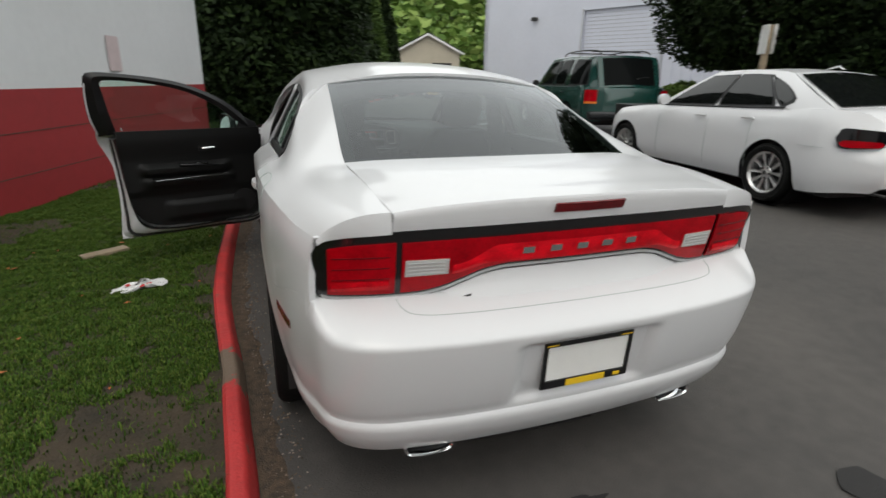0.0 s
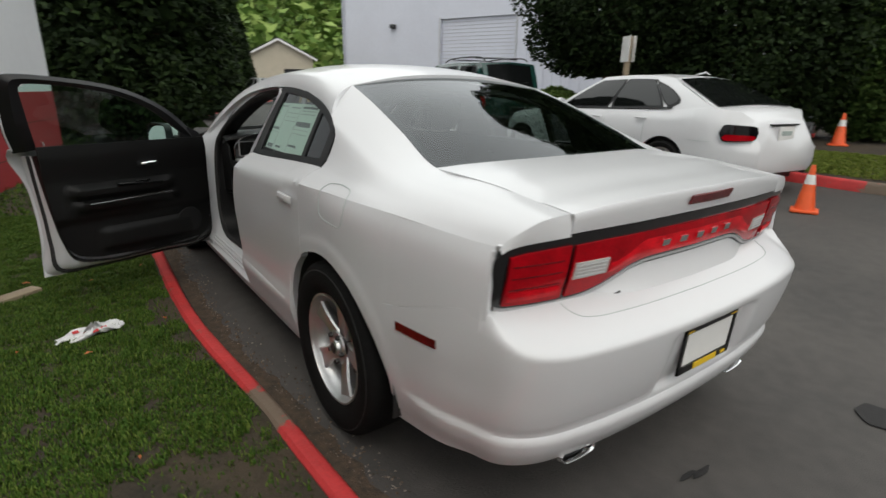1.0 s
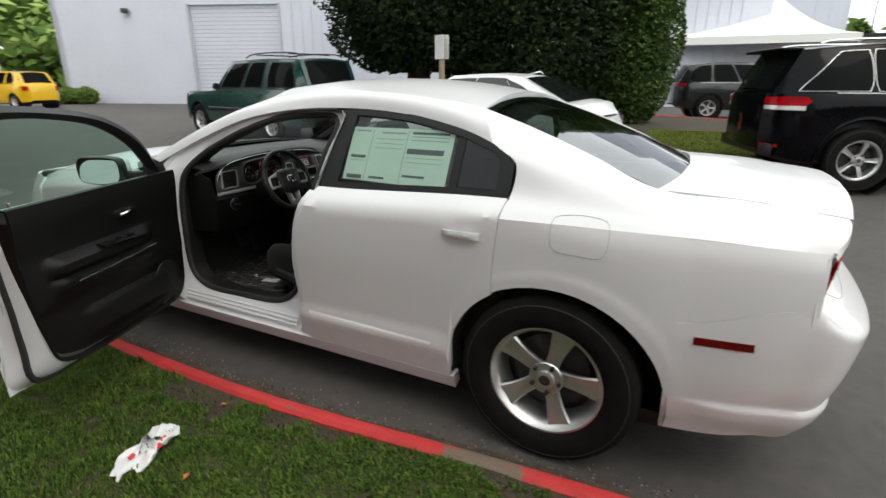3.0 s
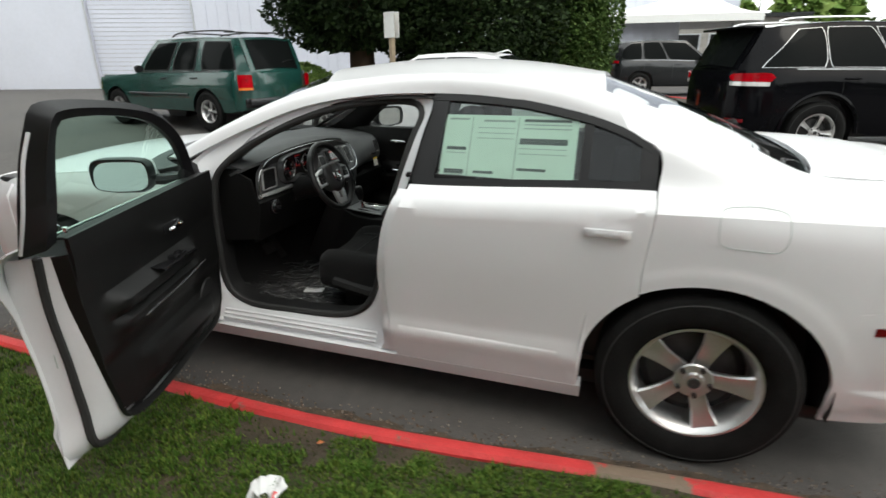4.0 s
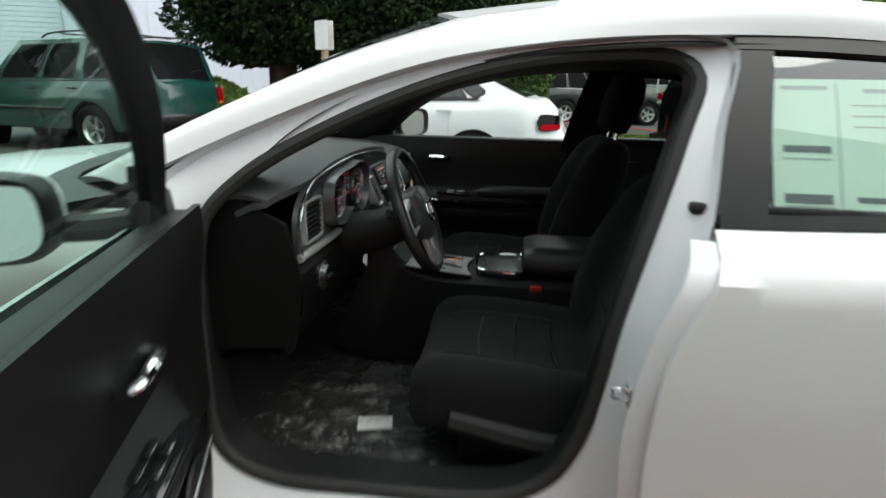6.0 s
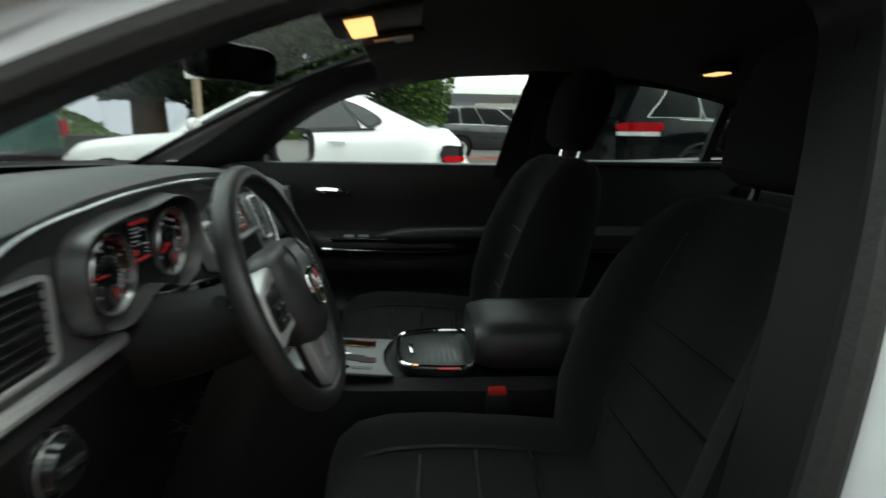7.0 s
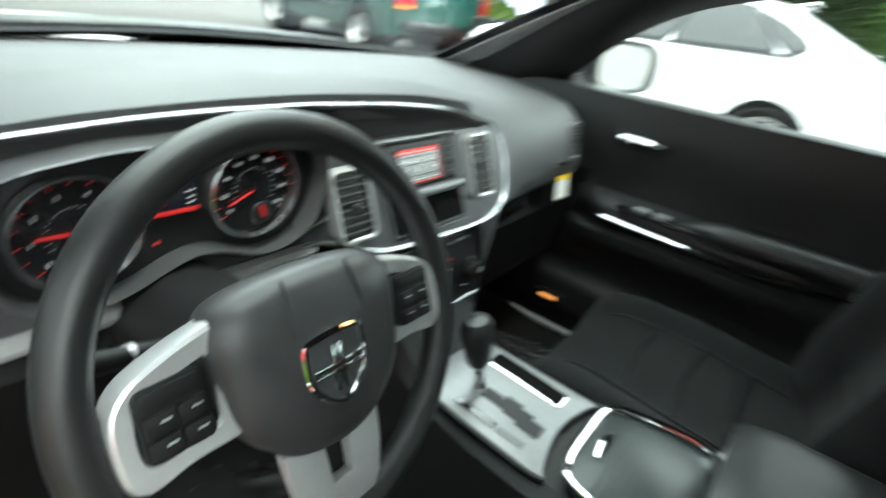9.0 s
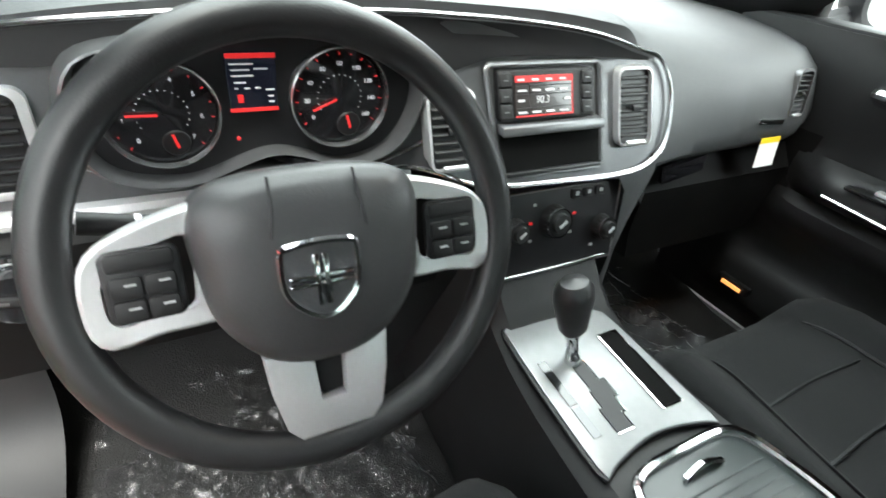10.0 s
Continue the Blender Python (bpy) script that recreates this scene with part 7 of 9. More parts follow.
for a in (60, 85, 110, 140):
    part("switch_mark", moved(box(-0.002, 0.002, -0.0096, -0.0088, 0.0355, 0.0385, 0), LS @ Matrix.Rotation(radians(90 - a), 4, "Y")), M_GRAPHITE, dash, "", False)
for s in (-1, 1):
    part("dash_end", slab([(1.96, 0.66), (2.48, 0.60), (2.48, 0.985), (2.06, 0.995), (1.965, 0.95), (1.935, 0.83)], 0.012, "x", s * 0.735), M_DOORTRIM, dash)

# ---- steering wheel, in its own plane
SW = Matrix(((1, 0, 0, -0.376), (0, math.sin(radians(21)), -math.cos(radians(21)), 1.741), (0, math.cos(radians(21)), math.sin(radians(21)), 0.915), (0, 0, 0, 1)))
rimb = lathe([(0.0155 * math.sin(2 * math.pi * k / 16), 0.1670 + 0.0150 * math.cos(2 * math.pi * k / 16)) for k in range(17)], 72, "z")
wheel_rim = part("steering_wheel", moved(rimb, SW), M_LEATHER, sedan, "black four-spoke steering wheel")
pad = [(-0.074, 0.055), (0.0, 0.065), (0.074, 0.055), (0.085, 0.038), (0.084, 0.0), (0.076, -0.040), (0.044, -0.077), (0.0, -0.088), (-0.044, -0.077), (-0.076, -0.040), (-0.084, 0.0), (-0.085, 0.038)]
bm = sheet([spline([(a * k, b * k, h) for a, b in pad], 60, True) for h, k in ((-0.03, 0.90), (-0.005, 1.0), (0.012, 0.985), (0.022, 0.93), (0.029, 0.80), (0.034, 0.55), (0.036, 0.25), (0.0365, 0.02))], closed_u=True)
bmesh.ops.recalc_face_normals(bm, faces=bm.faces)
wpad = part("airbag_pad", moved(bm, SW), M_HUB, wheel_rim, "soft black centre pad")
for s in (-1, 1):
    part("pad_groove", moved(tube([(s * 0.030, 0.061, 0.0262), (s * 0.031, 0.040, 0.0335), (s * 0.034, 0.020, 0.0345)], 0.0012, 5), SW), M_BLACKTRIM, wheel_rim)
    out = [(s * 0.062, 0.050), (s * 0.082, 0.048), (s * 0.112, 0.040), (s * 0.138, 0.029), (s * 0.149, 0.016), (s * 0.153, -0.008), (s * 0.150, -0.034), (s * 0.141, -0.042), (s * 0.110, -0.038), (s * 0.066, -0.034), (s * 0.060, -0.012)]
    bm = sheet([spline([(s * 0.118 + (a - s * 0.118) * k, -0.004 + (b + 0.004) * k, h) for a, b in out], 40, True) for h, k in ((-0.012, 0.96), (0.006, 1.0), (0.011, 0.97), (0.013, 0.90), (0.012, 0.60), (0.007, 0.57))], closed_u=True)
    bmesh.ops.recalc_face_normals(bm, faces=bm.faces)
    part("spoke", moved(bm, SW), M_SILVER, wheel_rim, "satin silver spoke")
    part("button_pad", moved(slab(rrect(s * 0.114, 0.000, 0.047, 0.050, 0.007), 0.006, "z", 0.008, 0.002), SW), M_BLACKTRIM, wheel_rim)
    for a in (-0.0085, 0.0115):
        for b in (-0.014, 0.002):
            part("wheel_button", moved(slab(rrect(s * 0.114 + a - 0.0015, b - 0.002, 0.0190, 0.0145, 0.003), 0.004, "z", 0.013, 0.001), SW), M_PLASTIC, wheel_rim)
            part("button_mark", moved(box(s * 0.113 + a - 0.0035, s * 0.113 + a + 0.0035, b - 0.0007, b + 0.0007, 0.0172, 0.0176, 0), SW), M_SILVER, wheel_rim, "", False)
    part("wheel_button", moved(slab(rrect(s * 0.114, 0.0165, 0.040, 0.012, 0.003), 0.004, "z", 0.012, 0.001), SW), M_PLASTIC, wheel_rim)
lower = [(-0.050, -0.074), (-0.047, -0.11), (-0.040, -0.142), (-0.030, -0.153), (0.030, -0.153), (0.040, -0.142), (0.047, -0.11), (0.050, -0.074), (0.012, -0.088), (0.010, -0.122), (-0.010, -0.122), (-0.012, -0.088)]
bm = slab(lower, 0.014, "z", -0.004, 0.003)
part("lower_spoke", moved(bm, SW), M_SILVER, wheel_rim, "satin silver lower spoke")
part("spoke_back", moved(box(-0.043, 0.043, -0.15, -0.07, -0.016, -0.003, 0.005), SW), M_PLASTIC, wheel_rim)
shield = [(a * 0.90 - 0.004, b * 0.92 - 0.011) for a, b in ((-0.029, 0.024), (-0.0285, 0.0245), (0.0, 0.028), (0.0285, 0.0245), (0.029, 0.024), (0.029, -0.008), (0.020, -0.022), (0.0, -0.033), (-0.020, -0.022), (-0.029, -0.008))]
part("wheel_badge", moved(tube([(a, b, 0.0385 - abs(a) * 0.06) for a, b in shield], 0.0027, 6, True, 48), SW), M_CHROME, wheel_rim, "plain chrome shield badge")
part("badge_cross", moved(joined(box(-0.0095, -0.0050, -0.032, 0.006, 0.0365, 0.0405, 0.0012), box(-0.0030, 0.0015, -0.032, 0.006, 0.0365, 0.0405, 0.0012), box(-0.027, 0.019, -0.0125, -0.0085, 0.0365, 0.0400, 0.0012), box(-0.027, 0.019, -0.0175, -0.0140, 0.0365, 0.0400, 0.0012)), SW), M_CHROME, wheel_rim)
part("badge_back", moved(slab([(a * 0.97, b * 0.97) for a, b in shield], 0.002, "z", 0.0345), SW), M_SOFT, wheel_rim)
col = part("steering_column", joined(tube([(-0.382, 1.775, 0.885), (-0.382, 1.86, 0.852), (-0.382, 1.98, 0.83)], lambda t: 0.052 + 0.016 * t, 12)), M_PLASTIC, sedan, "black steering column shroud")
part("indicator_stalk", tube([(-0.42, 1.81, 0.90), (-0.47, 1.79, 0.925), (-0.525, 1.785, 0.940)], lambda t: 0.006 + 0.0025 * t, 12), M_PLASTIC, col, "indicator stalk")
part("stalk_band", tube([(-0.488, 1.788, 0.930), (-0.492, 1.788, 0.931)], 0.0090, 12), M_SILVER, col)
part("ignition_lock", moved(lathe([(0.0, 0.02), (-0.012, 0.018), (-0.014, 0.001)], 20, "y"), Matrix.Translation((-0.27, 1.93, 0.80))), M_SILVER, dash)

# ---- centre console
plate_o = [(-0.096, 1.600), (-0.09, 1.605), (0.0, 1.624), (0.088, 1.606), (0.094, 1.602), (0.094, 1.61), (0.088, 1.70), (0.078, 1.81), (0.074, 1.818), (0.068, 1.82), (-0.01, 1.827), (-0.082, 1.836), (-0.088, 1.836), (-0.09, 1.83), (-0.098, 1.70)]
cz_t = lambda y: 0.628 + 0.085 * (y - 1.6)
bm = loft([[(-0.135, 1.0, 0.31), (-0.125, 1.5, 0.30), (-0.115, 1.85, 0.30), (-0.12, 2.1, 0.35)], [(-0.135, 1.0, 0.62), (-0.122, 1.5, 0.612), (-0.100, 1.80, 0.625), (-0.10, 1.93, 0.72)], [(-0.115, 1.0, 0.64), (-0.100, 1.5, 0.632), (-0.080, 1.80, 0.640), (-0.085, 1.90, 0.74)], [(0.135, 1.0, 0.64), (0.122, 1.5, 0.632), (0.098, 1.80, 0.640), (0.10, 1.90, 0.74)], [(0.155, 1.0, 0.62), (0.142, 1.5, 0.612), (0.118, 1.80, 0.625), (0.125, 1.93, 0.72)], [(0.155, 1.0, 0.31), (0.145, 1.5, 0.30), (0.135, 1.85, 0.30), (0.14, 2.1, 0.35)]], 24)
bmesh.ops.recalc_face_normals(bm, faces=bm.faces)
console = part("centre_console", bm, M_PLASTIC, sedan, "black centre console with a satin shift plate")
po = spline([(a, b, 0) for a, b in plate_o], 50, True)
bm = slab([(p.x, p.y) for p in po], 0.008, "z", 0.0, 0.002)
for v in bm.verts:
    v.co.z += cz_t(v.co.y) + 0.002
part("shift_plate", bm, M_PLATE, console, "satin silver shift plate")
part("plate_edge", tube([(p.x * 1.02, p.y, cz_t(p.y) + 0.006) for p in po], 0.003, 5, True, 70), M_BLACKTRIM, console)


def plate_cut(pts, h, material, name, label=""):
    bm = slab(pts, h, "z")
    for v in bm.verts:
        v.co.z += cz_t(v.co.y) + 0.0105
    return part(name, bm, material, console, label)


# The slot is a flat plate; its depth and shade are only black colour.
plate_cut([(0.036, 1.645), (0.067, 1.645), (0.067, 1.772), (0.036, 1.772)], 0.0012, M_RECESS, "console_slot", "flat black strip for the shaded hollow of a long slot")
plate_cut([(-0.080, 1.692), (-0.068, 1.692), (-0.068, 1.762), (-0.080, 1.762)], 0.0012, M_GLOSSBLACK, "gear_display", "black gear indicator strip")
plate_cut([(-0.080, 1.645), (-0.068, 1.645), (-0.068, 1.688), (-0.080, 1.688)], 0.0008, M_GRAPHITE, "gear_label")
plate_cut([(a - 0.017, b) for a, b in [(-0.030, 1.640), (-0.006, 1.640), (-0.006, 1.662), (0.002, 1.662), (0.002, 1.684), (0.008, 1.684), (0.008, 1.710), (0.000, 1.710), (0.000, 1.745), (0.004, 1.760), (-0.020, 1.760), (-0.020, 1.70), (-0.024, 1.70), (-0.024, 1.675), (-0.030, 1.675)]], 0.0012, M_BLACKTRIM, "shift_gate", "smoky stepped shift gate")
part("gate_edge", tube(squared([(a - 0.017, b, cz_t(b) + 0.012) for a, b in ((-0.031, 1.638), (-0.005, 1.638), (-0.005, 1.661), (0.003, 1.661), (0.003, 1.683), (0.009, 1.683), (0.009, 1.711), (0.001, 1.711), (0.001, 1.745))], False), 0.0010, 4, False, 160), M_CHROME, console)
part("slot_edge", tube(squared([(a, b, cz_t(b) + 0.012) for a, b in ((0.035, 1.644), (0.068, 1.644), (0.068, 1.773), (0.035, 1.773))]), 0.0015, 4, True, 160), M_CHROME, console)
sh = part("gear_lever", moved(lathe([(0.0, 0.012), (0.012, 0.011), (0.016, 0.008), (0.045, 0.0075), (0.050, 0.013), (0.056, 0.014)], 20, "z"), Matrix.Translation((-0.030, 1.750, cz_t(1.752) + 0.01)) @ Matrix.Rotation(radians(-11), 4, "Y") @ Matrix.Rotation(radians(-6), 4, "X")), M_CHROME, console, "chrome shift lever collar")
kn_rows = [(0.054, 0.013), (0.062, 0.0175), (0.085, 0.0205), (0.108, 0.0235), (0.124, 0.0225), (0.135, 0.016), (0.139, 0.001)]
part("lever_knob", moved(lathe(kn_rows, 28, "z"), Matrix.Translation((-0.030, 1.750, cz_t(1.752) + 0.01)) @ Matrix.Rotation(radians(-11), 4, "Y") @ Matrix.Rotation(radians(-6), 4, "X") @ Matrix.Diagonal((1.12, 1.0, 1.0, 1))), M_LEATHER, console, "black leather shift knob")
lid_o = spline([(a, b, 0.656) for a, b in ((-0.098, 1.432), (-0.100, 1.54), (-0.082, 1.578), (0.0, 1.588), (0.080, 1.580), (0.098, 1.545), (0.100, 1.432), (0.0, 1.425))], 60, True)
part("cup_lid", slab([(p.x * 0.96, 1.505 + (p.y - 1.505) * 0.95) for p in lid_o], 0.018, "z", 0.634, 0.003), M_LIDGREEN, console, "dark ribbed roller lid")
part("lid_trim", tube(lid_o, 0.0055, 7, True, 90), M_CHROME, console, "chrome trim round the lid")
for k in range(9):
    y = 1.445 + 0.012 * k
    part("lid_rib", tube([(-0.085, y, 0.653), (0.085, y, 0.6522)], 0.0012, 4, count=3), M_LIDGREEN, console)
part("lid_grip", tube([(-0.03, 1.558, 0.655), (0.0, 1.562, 0.661), (0.03, 1.558, 0.655)], 0.004, 6), M_CHROME, console)
arm = loft([[(x * kx, y, z) for x, z in ((-0.115, 0.655), (-0.118, 0.70), (-0.10, 0.738), (0.0, 0.748), (0.10, 0.738), (0.118, 0.70), (0.115, 0.655), (0.0, 0.645))] for y, kx in ((0.985, 0.9), (1.0, 1.0), (1.2, 1.02), (1.38, 1.0), (1.415, 0.97), (1.428, 0.90))], 36, closed=True)
for v in arm.verts:
    if v.co.y > 1.40:
        v.co.z = 0.695 + (v.co.z - 0.695) * lerp(1.0, 0.72, (v.co.y - 1.40) / 0.028)
arm_ends = [[v for v in arm.verts if abs(v.co.y - yy) < 1e-4] for yy in (0.985, 1.428)]
bmesh.ops.holes_fill(arm, edges=[e for e in arm.edges if len(e.link_faces) == 1], sides=0)
bmesh.ops.recalc_face_normals(arm, faces=arm.faces)
part("armrest", arm, M_LEATHER, console, "soft black armrest lid")


# ---- seats
def seat(name, cx, back_y, label, top=1.07):
    cush = []
    prof = [(-0.245, 0.40), (-0.262, 0.50), (-0.250, 0.575), (-0.215, 0.598), (-0.175, 0.585), (-0.135, 0.566), (0.0, 0.560), (0.135, 0.566), (0.175, 0.585), (0.215, 0.598), (0.250, 0.575), (0.262, 0.50), (0.245, 0.40), (0.0, 0.385)]
    for y, kx, kz, dz in ((back_y - 0.02, 0.92, 1.0, -0.03), (back_y + 0.06, 1.0, 1.0, -0.022), (back_y + 0.20, 1.0, 1.0, -0.008), (back_y + 0.34, 0.99, 1.0, 0.004), (back_y + 0.44, 0.965, 0.98, 0.008), (back_y + 0.50, 0.93, 0.92, 0.004), (back_y + 0.535, 0.88, 0.78, -0.008), (back_y + 0.55, 0.80, 0.52, -0.022)):
        cush.append([(cx + a * kx, y, 0.49 + (b - 0.49) * kz + dz) for a, b in prof])
    bm = loft(cush, 56, closed=True)
    bmesh.ops.holes_fill(bm, edges=[e for e in bm.edges if len(e.link_faces) == 1], sides=0)
    bmesh.ops.recalc_face_normals(bm, faces=bm.faces)
    st = part(name, bm, M_FABRIC, sedan, label)
    rows = []
    ax0, ax1 = Vector((cx, back_y + 0.02, 0.50)), Vector((cx, back_y - 0.135, top))
    up = (ax1 - ax0).normalized()
    fwd = Vector((0, up.z, -up.y))
    for t, w, bol, d in ((0.0, 0.225, 0.03, 0.05), (0.06, 0.25, 0.05, 0.06), (0.25, 0.262, 0.068, 0.065), (0.5, 0.262, 0.070, 0.065), (0.7, 0.248, 0.058, 0.06), (0.85, 0.222, 0.040, 0.055), (0.94, 0.192, 0.022, 0.048), (0.985, 0.165, 0.008, 0.036), (1.0, 0.14, 0.0, 0.02)):
        c = ax0.lerp(ax1, t)
        ring_ = [(-w * 0.90, -d), (-w, -d * 0.2), (-w * 0.985, d * 0.5 + bol * 0.6), (-w * 0.86, d + bol), (-w * 0.70, d + bol * 0.75), (-w * 0.52, d), (0, d - 0.006), (w * 0.52, d), (w * 0.70, d + bol * 0.75), (w * 0.86, d + bol), (w * 0.985, d * 0.5 + bol * 0.6), (w, -d * 0.2), (w * 0.90, -d), (0, -d * 1.25)]
        rows.append([c + Vector((a, 0, 0)) + fwd * b for a, b in ring_])
    bm = loft(rows, 60, closed=True)
    bmesh.ops.holes_fill(bm, edges=[e for e in bm.edges if len(e.link_faces) == 1], sides=0)
    bmesh.ops.recalc_face_normals(bm, faces=bm.faces)
    part("backrest", bm, M_FABRIC, st, "black cloth backrest with side bolsters")
    # headrest on two posts
    hc = ax1 + up * 0.14 + fwd * 0.015
    rows = []
    for h, w, d in ((-0.118, 0.095, 0.030), (-0.105, 0.122, 0.050), (-0.04, 0.136, 0.062), (0.03, 0.138, 0.064), (0.075, 0.126, 0.054), (0.098, 0.10, 0.036), (0.106, 0.06, 0.016)):
        c = hc + up * h
        rows.append([c + Vector((w * math.copysign(abs(math.cos(q)) ** 0.6, math.cos(q)), 0, 0)) + fwd * d * math.copysign(abs(math.sin(q)) ** 0.7, math.sin(q)) for q in [2 * math.pi * k / 24 for k in range(24)]])
    bm = sheet(rows, closed_u=True)
    bmesh.ops.holes_fill(bm, edges=[e for e in bm.edges if len(e.link_faces) == 1], sides=0)
    bmesh.ops.recalc_face_normals(bm, faces=bm.faces)
    part("headrest", bm, M_FABRIC, st, "black cloth headrest")
    for s in (-1, 1):
        p = ax1 + Vector((s * 0.075, 0, 0))
        part("headrest_post", tube([p - up * 0.04, p + up * 0.02, p + up * 0.08], 0.0065, 8), M_CHROME, st, "chrome headrest post")
        part("seat_seam", tube([ax0.lerp(ax1, t) + Vector((s * w, 0, 0)) + fwd * d for t, w, d in ((0.1, 0.135, 0.066), (0.4, 0.145, 0.068), (0.7, 0.135, 0.062), (0.86, 0.115, 0.056))], 0.0022, 5), M_BLACKTRIM, st)
        part("seat_seam", tube([(cx + s * 0.142, back_y + 0.10, 0.552), (cx + s * 0.146, back_y + 0.30, 0.573), (cx + s * 0.13, back_y + 0.48, 0.568), (cx + s * 0.12, back_y + 0.54, 0.51)], 0.0030, 5), M_BLACKTRIM, st)
    for y in (0.20, 0.30, 0.40):
        part("seat_seam", tube([(cx - 0.142, back_y + y - 0.02, 0.561 + 0.02 * y), (cx, back_y + y - 0.012, 0.5575 + 0.02 * y), (cx + 0.142, back_y + y - 0.02, 0.561 + 0.02 * y)], 0.0030, 5), M_BLACKTRIM, st)
    for t in (0.25, 0.42, 0.58):
        part("seat_seam", tube([ax0.lerp(ax1, t) + Vector((a, 0, 0)) + fwd * 0.061 for a in (-0.14, 0, 0.14)], 0.0022, 5), M_BLACKTRIM, st)
    part("seat_base", box(cx - 0.21, cx + 0.21, back_y + 0.02, back_y + 0.42, 0.30, 0.41, 0.02), M_PLASTIC, st)
    part("seat_valance", tube([(cx - 0.262, back_y + 0.02, 0.43), (cx - 0.268, back_y + 0.2, 0.42), (cx - 0.25, back_y + 0.44, 0.45)], 0.03, 8), M_PLASTIC, st, "black plastic side valance")
    return st


seat("driver_seat", -0.405, 1.165, "black cloth driver's seat", 1.035)
seat("passenger_seat", 0.395, 1.235, "black cloth passenger seat")
part("belt_buckle", moved(box(-0.012, 0.012, -0.022, 0.022, -0.03, 0.03, 0.004), Matrix.Translation((-0.140, 1.385, 0.585))), M_PLASTIC, sedan, "black belt buckle")
part("buckle_button", moved(box(-0.010, 0.010, -0.018, 0.018, -0.008, 0.008, 0.003), Matrix.Translation((-0.140, 1.385, 0.618))), M_REDPLASTIC, sedan, "red buckle button")
for s, y0 in ((-1, 1.10), (1, 1.10)):
    belt = spline([(s * 0.605, y0 + 0.02, 1.235), (s * 0.64, y0 + 0.05, 1.0), (s * 0.66, y0 + 0.10, 0.7), (s * 0.675, y0 + 0.13, 0.36)], 16)
    part("seat_belt", thicken(sheet([[p + Vector((0, o, 0)) for p in belt] for o in (-0.023, 0.023)]), 0.002), M_BLACKTRIM, sedan, "black seat belt strap")
# rear bench
bm = loft([[(x, y, z) for x in (-0.68, -0.4, 0, 0.4, 0.68)] for y, z in ((0.96, 0.40), (0.97, 0.52), (0.90, 0.56), (0.6, 0.53), (0.46, 0.55), (0.40, 0.70), (0.30, 0.93), (0.25, 0.985), (0.15, 0.985))], 20)
part("rear_bench", bm, M_FABRIC, sedan, "black cloth rear bench")
part("parcel_shelf", loft([[(-0.66, 0.2, 0.985), (0.66, 0.2, 0.985)], [(-0.62, -0.30, 1.02), (0.62, -0.30, 1.02)]], 6), M_CARPET, sedan)

# ---- door trims on the passenger's side and the rear doors
rows = []
for i in range(40):
    row = []
    for k in range(40):
        z = lerp(0.326, 1.022, k / 39)
        y = lerp(1.235, 2.20, i / 39)
        row.append((-trim_x(y, z) - 0.01, y, z))
    rows.append(row)
bm = sheet(rows)
bm.normal_update()
if sum(f.normal.x for f in bm.faces) > 0:
    bmesh.ops.reverse_faces(bm, faces=bm.faces)
ptrim = part("trim_panel", thicken(bm, 0.012), M_DOORIN, pdoor, "black door trim")
part("armrest_pad", tube(spline([(0.700, 1.70, 0.758), (0.684, 1.64, 0.778), (0.678, 1.5, 0.786), (0.680, 1.25, 0.788)], 24), lambda t: 0.006 + 0.024 * smoothstep(0, 0.3, t), 12), M_LEATHER, pdoor, "padded black armrest")
part("trim_strip", tube([(-trim_x(y, z) - 0.017, y, z) for y, z in ((1.25, 0.722), (1.36, 0.723), (1.48, 0.724), (1.6, 0.727), (1.72, 0.731), (1.86, 0.737))], 0.0028, 6), M_CHROME, pdoor, "thin chrome strip")
part("inner_handle", tube([(0.723, 1.88, 0.935), (0.705, 1.875, 0.936), (0.698, 1.83, 0.936), (0.702, 1.77, 0.932)], lambda t: 0.009 + 0.004 * math.sin(math.pi * t), 8), M_CHROME, pdoor, "chrome inner handle")
part("handle_cup", moved(slab(rrect(0, 0, 0.14, 0.045, 0.018), 0.006, "x"), Matrix.Translation((0.716, 1.815, 0.935))), M_BLACKTRIM, pdoor)
part("switch_plate", moved(box(-0.025, 0.025, -0.10, 0.10, -0.004, 0.004, 0.003), Matrix.Translation((0.690, 1.73, 0.772))), M_GLOSSBLACK, pdoor)
for k in range(2):
    part("window_switch", box(0.680, 0.700, 1.70 + 0.05 * k, 1.735 + 0.05 * k, 0.776, 0.784, 0.003), M_SILVER, pdoor)
part("courtesy_lamp", moved(box(-0.006, 0.012, -0.042, 0.042, -0.012, 0.012, 0.003), Matrix.Translation((0.722, 1.955, 0.432))), M_PLASTIC, pdoor)
part("courtesy_lens", moved(box(-0.004, 0.0, -0.026, 0.026, -0.005, 0.005, 0.001), Matrix.Translation((0.7155, 1.955, 0.430))), M_COURTESY, pdoor, "lit warm courtesy lens")
part("belt_moulding", box(0.715, 0.80, 1.22, 2.18, 1.010, 1.030, 0.008), M_PLASTIC, pdoor)
